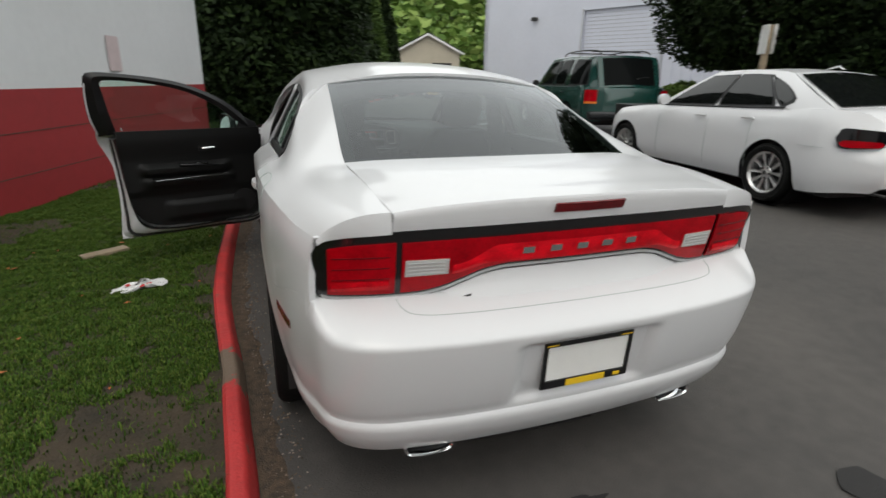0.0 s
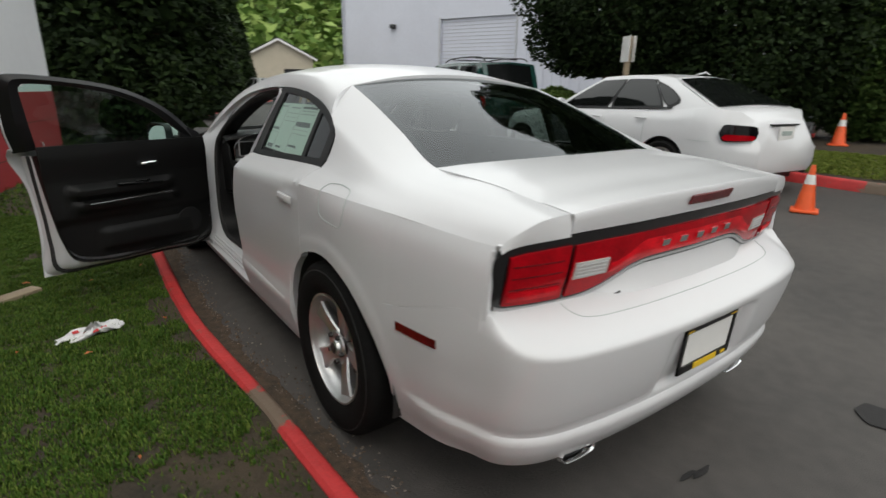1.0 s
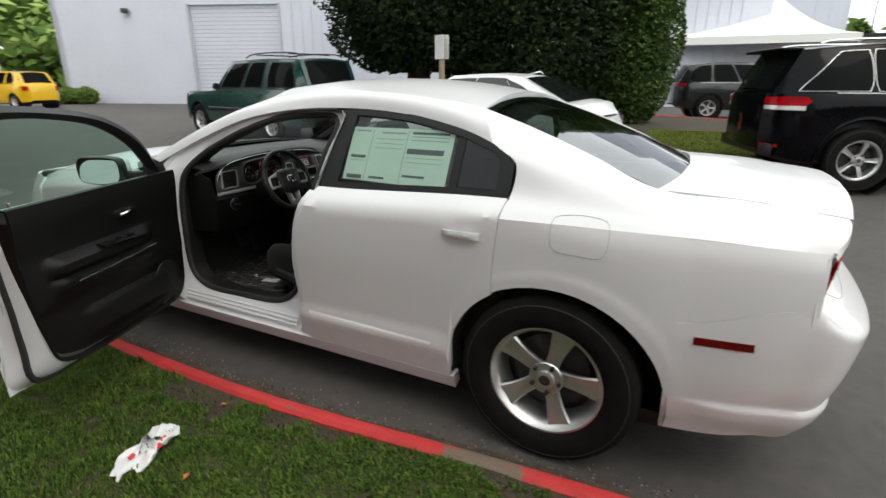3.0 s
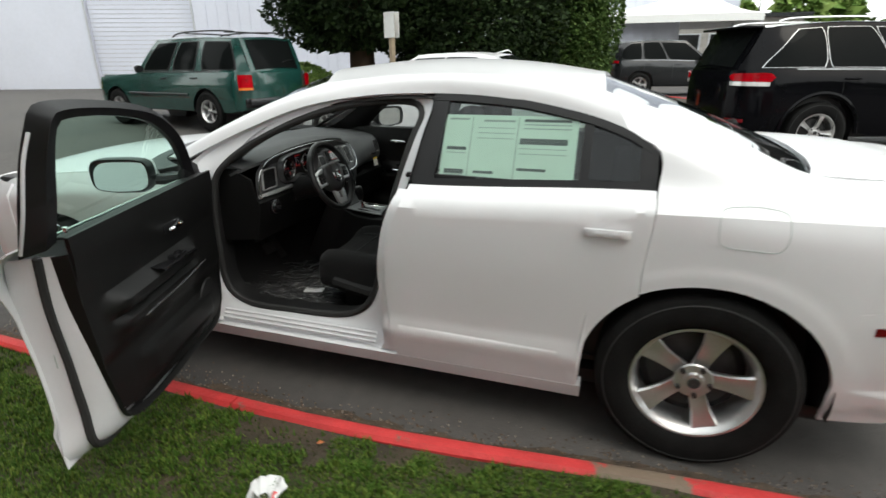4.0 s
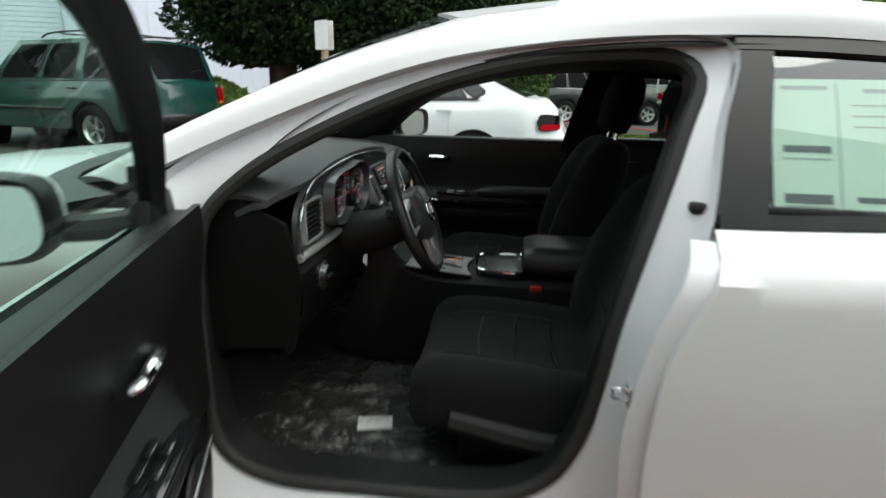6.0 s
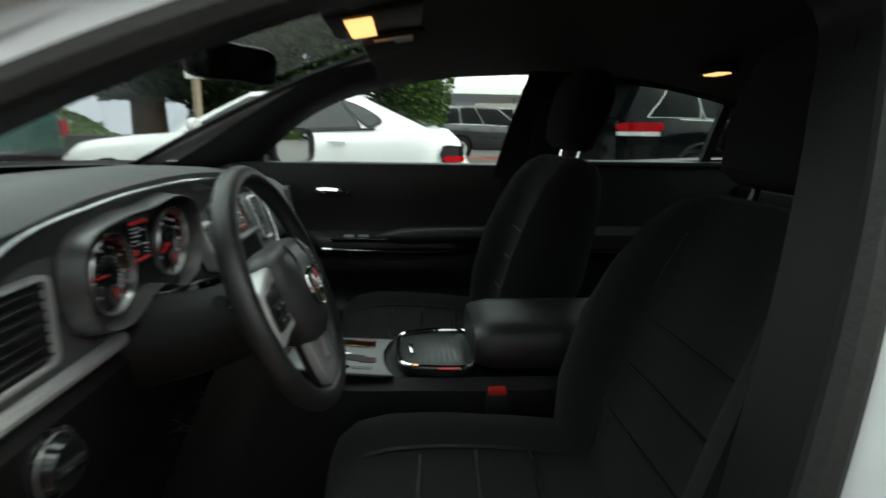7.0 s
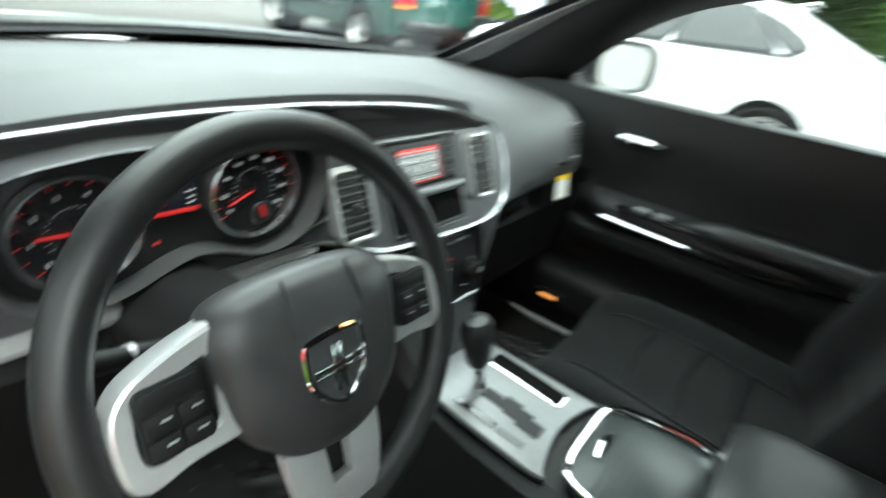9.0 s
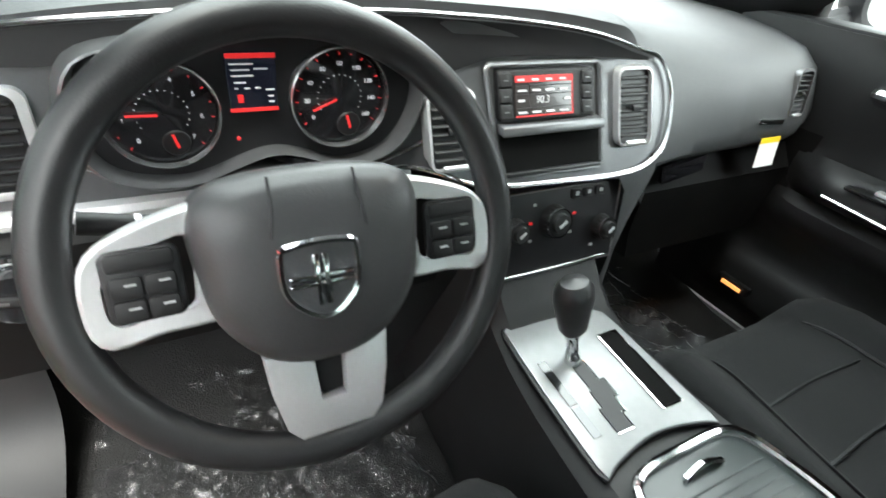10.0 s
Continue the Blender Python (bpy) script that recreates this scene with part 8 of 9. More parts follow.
for s, dr in ((-1, rear_door_l), (1, rear_door_r)):
    rows = [[(s * (0.745 - 0.05 * smoothstep(0.5, 0.6, y) * smoothstep(1.05, 0.95, y) * smoothstep(0.68, 0.74, z) * smoothstep(0.81, 0.78, z)), y, z) for z in span(0.30, 1.035, 30)] for y in span(0.24, 1.17, 24)]
    bm = sheet(rows)
    bm.normal_update()
    if sum(f.normal.x for f in bm.faces) * s > 0:
        bmesh.ops.reverse_faces(bm, faces=bm.faces)
    part("trim_panel", thicken(bm, 0.012), M_DOORIN, dr, "black rear door trim")
    part("trim_strip", tube([(s * 0.70, 0.55, 0.715), (s * 0.69, 0.8, 0.72), (s * 0.70, 1.02, 0.722)], 0.005, 6), M_CHROME, dr)
    part("inner_handle", tube([(s * 0.735, 0.98, 0.945), (s * 0.715, 0.96, 0.945), (s * 0.718, 0.90, 0.942)], 0.008, 7), M_CHROME, dr, "chrome inner handle")
    part("belt_moulding", box(min(s * 0.72, s * 0.79), max(s * 0.72, s * 0.79), 0.24, 1.16, 1.024, 1.046, 0.008), M_PLASTIC, dr)
# pedals
ped = part("brake_pedal", joined(moved(box(-0.045, 0.045, -0.008, 0.008, -0.03, 0.03, 0.006), Matrix.Translation((-0.36, 2.20, 0.46)) @ Matrix.Rotation(radians(-30), 4, "X")), tube([(-0.36, 2.22, 0.47), (-0.36, 2.30, 0.6), (-0.36, 2.34, 0.75)], 0.010, 6)), M_RUBBER, sedan, "black brake pedal")
part("throttle_pedal", moved(box(-0.028, 0.028, -0.008, 0.008, -0.07, 0.07, 0.006), Matrix.Translation((-0.23, 2.24, 0.42)) @ Matrix.Rotation(radians(-35), 4, "X")), M_RUBBER, sedan, "black throttle pedal")

# ---------------------------------------------------------------- loose things in and on the sedan
# price sheet stuck inside the rear door window
stk = thing("window_sticker", "pale green printed price sheet inside the rear door window", "sticker", (-0.73, 0.76, 1.03))


def on_glass(y, t):
    z = lerp(1.035, 1.268, t) - 0.006 * (y - 0.76)
    return (-green_x(y, z) + 0.0175, y, z)


def stick(name, y0, y1, t0, t1, material, out=0.0, label=""):
    rows = [[Vector(on_glass(lerp(y0, y1, i / 5), lerp(t0, t1, k / 4))) - Vector((out, 0, 0)) - stk.location for k in range(5)] for i in range(6)]
    bm = sheet(rows)
    return part(name, thicken(bm, 0.0004), material, stk, label)


stick("sheet_paper", 0.495, 1.018, 0.0, 1.0, M_PAPER)
bars = [(0.52, 0.70, 0.91, 0.95, 1), (0.52, 0.70, 0.86, 0.875, 0), (0.52, 0.70, 0.80, 0.815, 0), (0.53, 0.71, 0.57, 0.66, 1), (0.53, 0.71, 0.50, 0.51, 0), (0.53, 0.71, 0.42, 0.43, 0), (0.60, 0.71, 0.17, 0.21, 1), (0.735, 0.86, 0.90, 0.93, 0), (0.735, 0.88, 0.80, 0.81, 0), (0.735, 0.88, 0.72, 0.73, 0), (0.735, 0.88, 0.64, 0.65, 0), (0.80, 0.88, 0.10, 0.14, 1), (0.92, 1.0, 0.92, 0.95, 0), (0.92, 1.0, 0.45, 0.50, 1), (0.92, 1.0, 0.40, 0.41, 0), (0.92, 1.0, 0.08, 0.15, 1), (0.92, 1.0, 0.05, 0.065, 0)]
for a, b, c, d, k in bars:
    stick("print_bar", a, b, c, d, M_INK if k else M_GREYINK, 0.0009)
for a in (0.905, 0.722):
    stick("print_rule", a - 0.0015, a + 0.0015, 0.03, 0.97, M_GREYINK, 0.0009)
# paper tag on the dashboard, card and film on the floor
tag = thing("paper_tag", "small white paper tag with a yellow top edge on the dashboard", "tag", (0.535, 1.926, 0.820))
part("tag_paper", moved(box(-0.029, 0.029, -0.0006, 0.0006, -0.030, 0.025, 0), Matrix.Rotation(radians(-8), 4, "X")), M_WHITEPAPER, tag, "", False)
part("tag_edge", moved(box(-0.029, 0.029, -0.0012, 0.0004, 0.016, 0.026, 0), Matrix.Rotation(radians(-8), 4, "X")), M_YELLOW, tag, "yellow edge", False)
card = thing("paper_card", "small white card lying on the cabin floor", "card", (-0.49, 1.84, 0.300))
part("card_paper", moved(box(-0.03, 0.03, -0.05, 0.05, 0, 0.002, 0), Matrix.Rotation(radians(12), 4, "Z")), M_WHITEPAPER, card, "", False)


def film(name, label, x0, x1, y0, y1, z, seed):
    th = thing(name, label, "plastic sheet", ((x0 + x1) / 2, (y0 + y1) / 2, z))
    rows = []
    for i in range(130):
        row = []
        for k in range(130):
            x, y = lerp(x0, x1, i / 129), lerp(y0, y1, k / 129)
            n1 = noise.noise(Vector((x * 14, y * 14, seed)))
            n2 = abs(noise.noise(Vector((x * 22 + y * 9, y * 15, seed + 4)))) + 0.45 * abs(noise.noise(Vector((x * 50, y * 75, seed + 9))))
            row.append((x - (x0 + x1) / 2, y - (y0 + y1) / 2, 0.014 + 0.016 * n1 - 0.026 * n2 + 0.012 + 0.10 * smoothstep(2.15, 2.4, y)))
        rows.append(row)
    part("film", sheet(rows), M_FILM, th)


film("floor_film", "crumpled clear plastic film on the driver's floor", -0.66, -0.15, 1.62, 2.25, 0.30, 3)
film("floor_film", "crumpled clear plastic film on the passenger's floor", 0.17, 0.62, 1.75, 2.30, 0.305, 9)

# ---------------------------------------------------------------- other vehicles
def lerp_v(row, t):
    """A place along a row of points."""
    i = (len(row) - 1) * t
    i0 = min(int(i), len(row) - 2)
    return row[i0].lerp(row[i0 + 1], i - i0)


def vehicle(name, label, loc, yaw, paint, spec, group=""):
    """A parked car in its own frame: y ahead, 0 at the rear axle. spec holds its outline."""
    g = ground_z(loc[0], loc[1])
    v = thing(name, label, "car", (loc[0], loc[1], g), yaw, group)
    W, wb, ro, fo = spec["width"] / 2, spec["wheelbase"], spec["rear"], spec["front"]
    clear, ar, wr = spec["clear"], spec["arch"], spec["wheel"]
    line = table(*zip(*spec["belt"]))
    waist = table([0, 0.12, 0.35, 0.6, 0.85, 1.0], spec.get("waist", [0.93, 0.975, 1.0, 1.0, 0.975, 0.90]))
    y0, y1 = -ro, wb + fo
    rnd = spec.get("round", 0.5)

    def plan(y):
        a = max(0, 1 - (y - y0) / rnd)
        b = max(0, 1 - (y1 - y) / (rnd * 1.2))
        return W * (1 - 0.34 * a ** 2.6 - 0.40 * b ** 2.4)

    def low(y):
        for yc in (0, wb):
            u = (y - yc) / ar
            if abs(u) < 1:
                return max(clear, wr + ar * math.sqrt(1 - u * u))
        return clear + 0.06 * smoothstep(0.5, 0.0, y - y0) + 0.05 * smoothstep(0.5, 0, y1 - y)

    ys = sorted(set([y0 + (y1 - y0) * (0.5 - 0.5 * math.cos(math.pi * i / 30)) for i in range(31)] + [yc + ar * math.cos(math.pi * i / 18) * 0.9999 for yc in (0, wb) for i in range(19)]))
    rows = []
    for y in ys:
        zl, zt = low(y), line(y)
        row = []
        for i in range(11):
            z = lerp(zl, zt, i / 10)
            t = (z - clear) / max(0.05, zt - clear)
            row.append((-plan(y) * waist(t), y, z))
        bx, bz = row[-1][0], zt
        for t in (0.15, 0.4, 0.7, 1.0):
            row.append((bx * (1 - t), y, bz + spec.get("crown", 0.03) * (1 - (1 - t) ** 2)))
        rows.append(row + [(-q[0], q[1], q[2]) for q in reversed(row[:-1])])
    for at, dy in ((0, -0.018), (0, -0.012), (-1, 0.02), (-1, 0.012)):
        src = rows[at]
        zm = sum(q[2] for q in src) / len(src)
        new_row = [(q[0] * 0.955, q[1] + dy, zm + (q[2] - zm) * 0.93) for q in src]
        rows = [new_row] + rows if at == 0 else rows + [new_row]
    bm = sheet(rows)
    for r in (rows[0], rows[-1]):
        f = bm.faces.new([bm.verts.new(q) for q in r])
    bmesh.ops.remove_doubles(bm, verts=bm.verts, dist=1e-4)
    bmesh.ops.recalc_face_normals(bm, faces=bm.faces)
    body = part("body", bm, paint, v)
    part("underbody", box(-W * 0.86, W * 0.86, y0 + 0.25, y1 - 0.25, clear - 0.03, line(wb * 0.5) - 0.05, 0.02), M_BLACKTRIM, v, "black underbody")
    # cabin
    c = spec["cabin"]
    base = [(-plan(y) * 0.90, y, line(y) - 0.01) for y in (c["front_base"], c["front_base"] - 0.35, (c["front_base"] + c["rear_base"]) / 2, c["rear_base"] + 0.35, c["rear_base"])]
    H, rw = spec["height"], c["roof_half"]
    roof = [(-rw * 0.97, c["front_roof"], H - 0.05), (-rw, lerp(c["front_roof"], c["rear_roof"], 0.3), H - 0.035), (-rw, lerp(c["front_roof"], c["rear_roof"], 0.6), H - 0.03), (-rw * 0.985, c["rear_roof"], H - 0.06 - c.get("drop", 0.0))]
    inv = lambda q: [(-a, b, d) for a, b, d in q]
    B, R = spline(base, 30), spline(roof, 30)
    side = []
    for k in range(8):
        t = k / 7
        side.append([a.lerp(b, t) + Vector((-0.025 * math.sin(math.pi * t), 0, 0)) for a, b in zip(B, R)])
    dark = spec.get("glass", M_CARGLASS)
    rim_w = spec.get("rim_w", 0.012)

    def on_side(u, t, out):
        i = (len(B) - 1) * min(1, max(0, u))
        i0 = min(int(i), len(B) - 2)
        p = B[i0].lerp(B[i0 + 1], i - i0).lerp(R[i0].lerp(R[i0 + 1], i - i0), t)
        return Vector((p.x - 0.025 * math.sin(math.pi * t) - out, p.y, p.z + out * 0.3))

    for s in (1, -1):
        flat = lambda rows: [[Vector((p.x * s, p.y, p.z)) for p in r] for r in rows]
        bm = sheet(flat([[on_side(i / 29, k / 7, 0) for i in range(30)] for k in range(8)]))
        bmesh.ops.recalc_face_normals(bm, faces=bm.faces)
        part("cabin_side", bm, paint, v)
        for u0, u1, bow in c["windows"]:
            rows = []
            for k in range(9):
                t = 0.07 + 0.83 * k / 8
                e = abs(2 * k / 8 - 1) ** 4
                ua, ub = u0 + 0.012 * e, u1 - (bow * abs(2 * k / 8 - 0.9) ** 3 if bow > 0 else -bow * t) - 0.012 * e
                rows.append([on_side(lerp(ua, ub, i / 9), t, 0.007) for i in range(10)])
            win = part("side_window", thicken(sheet(flat(rows), flip=(s < 0)), 0.006), spec.get("window_rim", M_BLACKTRIM), v, "dark side window")
            rows = []
            for k in range(9):
                t = lerp(0.07 + rim_w * 2.9, 0.90 - rim_w * 2.5, k / 8)
                e = abs(2 * k / 8 - 1) ** 4
                ua, ub = u0 + 0.012 * e + rim_w, u1 - (bow * abs(2 * k / 8 - 0.9) ** 3 if bow > 0 else -bow * t) - 0.012 * e - rim_w
                rows.append([on_side(lerp(ua, ub, i / 9), t, 0.010) for i in range(10)])
            part("pane", sheet(flat(rows), flip=(s < 0)), dark, win, "dark tinted glass")
        part("roof_rail", tube([((p.x + 0.012) * s, p.y, p.z - 0.014) for p in R[::3]], 0.022, 6), paint, v)
        part("belt_trim", tube([((p.x - 0.004) * s, p.y, p.z + 0.02) for p in B[2:-6:3]], 0.010, 6), spec.get("belt_trim", M_BLACKTRIM), v)
        mir = spline([(0, 0, 0.07), (-0.09, 0, 0.06), (-0.11, 0, 0), (-0.09, 0, -0.06), (0, 0, -0.06), (0.06, 0, 0)], 20, True)
        rings = [[Vector(((p.x * k - W - 0.06) * s, c["front_base"] - 0.42 + d, p.z * k + line(c["front_base"]) + 0.09)) for p in mir] for d, k in ((0.0, 0.9), (0.03, 1.0), (0.07, 0.9), (0.11, 0.4))]
        bm = sheet(rings, closed_u=True)
        bm.faces.new([bm.verts.new(q) for q in rings[0]])
        bmesh.ops.recalc_face_normals(bm, faces=bm.faces)
        part("door_mirror", bm, spec.get("mirror", paint), v)
        for yh in c.get("handles", ()):
            part("door_handle", moved(box(-0.012, 0.012, -0.09, 0.09, -0.012, 0.012, 0.006), Matrix.Translation((-plan(yh) * 1.0 * s, yh, line(yh) - 0.10))), spec.get("handle", paint), v)
        for ys_ in c.get("seams", ()):
            part("door_seam", tube([(-(plan(ys_) * waist((z - clear) / (line(ys_) - clear)) + 0.001) * s, ys_, z) for z in span(clear + 0.08, line(ys_) - 0.02, 6)], 0.0025, 4), spec.get("seam", M_GREYINK), v)
    rr = coons(roof, inv(roof), [roof[0], (0, c["front_roof"] + 0.04, H - 0.02), inv(roof)[0]], [roof[-1], (0, c["rear_roof"] - 0.03, H - 0.03 - c.get("drop", 0.0)), inv(roof)[-1]], 16, 13)
    bmesh.ops.recalc_face_normals(bm := rr, faces=rr.faces)
    part("roof", bm, spec.get("roof_paint", paint), v)
    for nm, bs, rf, bow in (("windscreen", base[0], roof[0], 0.12), ("rear_window", base[-1], roof[-1], -0.06)):
        zb = line(bs[1])
        raw = coons([bs, rf], inv([bs, rf]), [bs, (0, bs[1] + bow, zb + 0.02), inv([bs])[0]], [rf, (0, rf[1] + bow * 0.3, rf[2] + 0.03), inv([rf])[0]], 8, 25, raw=True)
        sgn = 1 if bow > 0 else -1
        part("window_surround", sheet(raw), paint, v)
        inset = 2 if nm == "windscreen" else c.get("rear_inset", 2)
        up = Vector((0, sgn * 0.008, 0.008))
        part(nm, thicken(sheet([[lerp_v(r, lerp(0.06, 0.92, i / 7)) + up for i in range(8)] for r in raw[inset:-inset]]), 0.004), dark, v, "dark " + nm.replace("_", " "))
    part("seats", joined(box(-W * 0.7, W * 0.7, c["rear_base"] + 0.5, c["front_base"] - 0.8, line(wb / 2) - 0.3, line(wb / 2) + 0.10, 0.05), box(-W * 0.55, -W * 0.15, wb * 0.42, wb * 0.48, line(wb / 2), line(wb / 2) + 0.25, 0.03), box(W * 0.15, W * 0.55, wb * 0.42, wb * 0.48, line(wb / 2), line(wb / 2) + 0.25, 0.03)), M_BLACKTRIM, v, "dark seats inside")
    for yy in (0, wb):
        for s in (-1, 1):
            wheel("wheel", v, s * (W - 0.105), yy, wr, wr, spec.get("rim", wr * 0.66), 0.205, s, M_ALLOY, spec.get("spokes", 5), 0.04, spec.get("spoke_w", 0.7))
        for s in (1, -1):
            part("wheel_liner", moved(lathe([(-0.09, ar * 0.99), (0.3, ar * 0.97), (0.3, 0.05)], 28), Matrix.Translation((-s * (W - 0.16), yy, wr)) @ Matrix.Rotation(math.pi if s < 0 else 0, 4, "Z")), M_BLACKTRIM, v)
    return v, plan, line, body


def tail_lamp(v, plan, y0, s, x_in, z0, z1, wrap, material, name="tail_lamp", label="red tail lamp", out=0.012, oval=False):
    """A lamp that wraps from the tail round the flank."""
    pts = [(x_in, y0 - 0.005), (plan(y0 + 0.03) * 0.93, y0 + 0.005), (plan(y0 + 0.10), y0 + 0.07), (plan(y0 + wrap), y0 + wrap)]
    crv = spline([(a, b, 0) for a, b in pts], 14)
    def shape(u):
        return (1 - abs(2 * u - 1) ** 7) ** 0.5 * (0.72 + 0.28 * u) if oval else 1.0

    rows = [[((p.x + out) * s, p.y - out * 0.6, (z0 + z1) / 2 + (z1 - z0) * (k / 4 - 0.5) * shape(i / (len(crv) - 1))) for i, p in enumerate(crv)] for k in range(5)]
    bm = sheet(rows, flip=(s > 0))
    return part(name, thicken(bm, 0.02), material, v, label)


def rear_plate(v, y, z, w=0.30, h=0.15):
    p = part("number_plate", moved(slab(rrect(0, 0, w, h, 0.008), 0.008, "y"), Matrix.Translation((0, y, z))), M_WHITEPAPER, v, "blank number plate")
    part("plate_bar", box(-0.1, 0.1, y - 0.003, y, z - 0.025, z + 0.025, 0), M_GREYINK, p, "plain bar in place of the number", False)
    return p


# white compact saloon ahead
spec_saloon = dict(width=1.82, wheelbase=2.76, rear=0.95, front=0.80, clear=0.20, arch=0.36, wheel=0.315, rim=0.225, height=1.42, round=0.55,
    belt=[(-0.95, 0.90), (-0.80, 1.0), (-0.45, 1.02), (0.0, 0.985), (1.2, 0.955), (2.2, 0.925), (2.9, 0.86), (3.3, 0.76), (3.56, 0.62)],
    cabin=dict(front_base=2.15, front_roof=1.35, rear_roof=0.20, rear_base=-0.60, roof_half=0.56, windows=[(0.05, 0.42, 0.0), (0.422, 0.765, 0.0), (0.767, 0.885, 0.10)], rear_inset=1, seams=(1.95, 0.98, 0.30), handles=(1.12, 0.35)), glass=M_SKYGLASS, spokes=10, spoke_w=0.42)
saloon, pl, ln, body_ = vehicle("saloon_car", "white compact saloon with dark tinted windows, parked on the asphalt", (5.22, 1.82), -6.5, M_WHITE, spec_saloon)
# tail: the boot's face leans in over a bumper that stands proud, and the corners round off
for q in body_.data.vertices:
    x, y, z = q.co
    k = smoothstep(-0.60, -0.93, y)
    if k > 0:
        q.co.y += k * (0.085 * smoothstep(0.63, 0.92, z) - 0.05 * smoothstep(0.665, 0.615, z) + 0.07 * smoothstep(0.42, 0.22, z))
        q.co.x *= 1 - k * (0.05 * smoothstep(0.60, 0.66, z) + 0.05 * smoothstep(0.75, 0.95, z))
for s in (-1, 1):
    tail_lamp(saloon, pl, -0.925, s, 0.52, 0.665, 0.865, 0.23, M_GLOSSBLACK, "tail_lamp", "smoked dark tail lamp", 0.004, True)
    tail_lamp(saloon, pl, -0.925, s, 0.56, 0.682, 0.752, 0.20, M_REDLENS, "lower_lens", "bright red lower lens", 0.012, True)
# Black strip stands in for the shade in the plate's recess.
part("plate_recess_shade", box(-0.27, 0.27, -0.950, -0.91, 0.838, 0.858, 0.004), M_BLACKTRIM, saloon, "dark strip for the shaded recess over the number plate")
rear_plate(saloon, -0.968, 0.755)
part("roof_fin", sheet([[(-0.03, 0.10, 1.40), (0, 0.11, 1.405), (0.03, 0.10, 1.40)], [(-0.015, 0.16, 1.43), (0, 0.17, 1.45), (0.015, 0.16, 1.43)], [(-0.03, 0.32, 1.40), (0, 0.33, 1.41), (0.03, 0.32, 1.40)]]), M_WHITE, saloon, "white aerial fin")
part("exhaust", tube([(-0.35, -0.7, 0.24), (-0.35, -0.97, 0.24)], 0.032, 10), M_CHROME, saloon, "twin exhaust pipe")
part("bumper_line", tube([(-pl(y) * 1.002, y, 0.66) for y in span(-0.36, -0.62, 6)], 0.002, 4), M_GREYINK, saloon)

# dark green off-roader
spec_suv = dict(width=1.78, wheelbase=2.84, rear=1.05, front=0.82, clear=0.36, arch=0.42, wheel=0.36, rim=0.21, height=1.70, round=0.30, crown=0.02,
    waist=[0.97, 0.99, 1.0, 1.0, 0.985, 0.955],
    belt=[(-1.05, 1.07), (0.0, 1.06), (1.9, 1.04), (2.3, 1.02), (3.0, 0.99), (3.5, 0.93), (3.66, 0.80)],
    cabin=dict(front_base=2.15, front_roof=1.55, rear_roof=-0.78, rear_base=-1.0, roof_half=0.64, windows=[(0.05, 0.33, 0.0), (0.35, 0.58, 0.0), (0.63, 0.93, 0.0)], seams=(1.95, 0.98, 0.10), handles=(1.15, 0.28)), seam=M_BLACKTRIM, mirror=M_BLACKTRIM, handle=M_BLACKTRIM)
suv, pl, ln, _ = vehicle("offroader_car", "dark green five-door off-road car with a roof rack", (6.35, 7.55), -11, M_GREEN, spec_suv)
for s in (-1, 1):
    tail_lamp(suv, pl, -1.03, s, 0.66, 0.80, 1.02, 0.14, M_REDLENS)
    tail_lamp(suv, pl, -1.03, s, 0.66, 0.76, 0.80, 0.14, M_AMBER, "indicator", "amber indicator lens")
    part("rack_rail", tube([(s * 0.52, 1.2, 1.70), (s * 0.52, 1.05, 1.755), (s * 0.52, -0.55, 1.755), (s * 0.52, -0.7, 1.70)], 0.014, 6), M_BLACKTRIM, suv, "black roof-rack rail")
    part("side_moulding", tube([(s * 0.892, y, 0.66) for y in span(0.5, 2.35, 5)], 0.022, 6), M_BLACKTRIM, suv)
for yy in (-0.3, 0.8):
    part("rack_bar", tube([(-0.52, yy, 1.755), (0, yy, 1.762), (0.52, yy, 1.755)], 0.012, 6), M_BLACKTRIM, suv, "black rack cross bar")
rear_plate(suv, -1.07, 0.86)
part("step_bumper", box(-0.84, 0.84, -1.16, -0.98, 0.46, 0.62, 0.03), M_GREYPAINT, suv, "grey rear step bumper")
part("rear_wiper", tube([(0.0, -1.02, 1.14), (0.2, -1.0, 1.25), (0.4, -0.98, 1.27)], 0.008, 5), M_BLACKTRIM, suv)

# black off-roader
spec_jeep = dict(width=1.94, wheelbase=2.915, rear=0.98, front=0.9, clear=0.34, arch=0.47, wheel=0.375, rim=0.235, height=1.71, round=0.42, crown=0.02,
    waist=[0.95, 0.98, 1.0, 1.0, 0.99, 0.94],
    belt=[(-0.98, 1.12), (0.0, 1.13), (1.9, 1.08), (2.4, 1.08), (3.2, 1.03), (3.6, 0.95), (3.8, 0.75)],
    cabin=dict(front_base=2.2, front_roof=1.45, rear_roof=-0.70, rear_base=-0.95, roof_half=0.64, drop=0.03, windows=[(0.04, 0.41, 0.0), (0.415, 0.67, 0.0), (0.675, 0.94, -0.13)], seams=(2.0, 1.0, 0.2), handles=(1.2, 0.3)), belt_trim=M_TRIMLINE, window_rim=M_TRIMLINE, rim_w=0.0035, seam=M_BLACKTRIM, spoke_w=0.62)
jeep, pl, ln, _ = vehicle("black_offroader_car", "black off-road car with red tail lamps, facing away", (5.95, -1.72), 180 + 17, M_BLACKPAINT, spec_jeep)
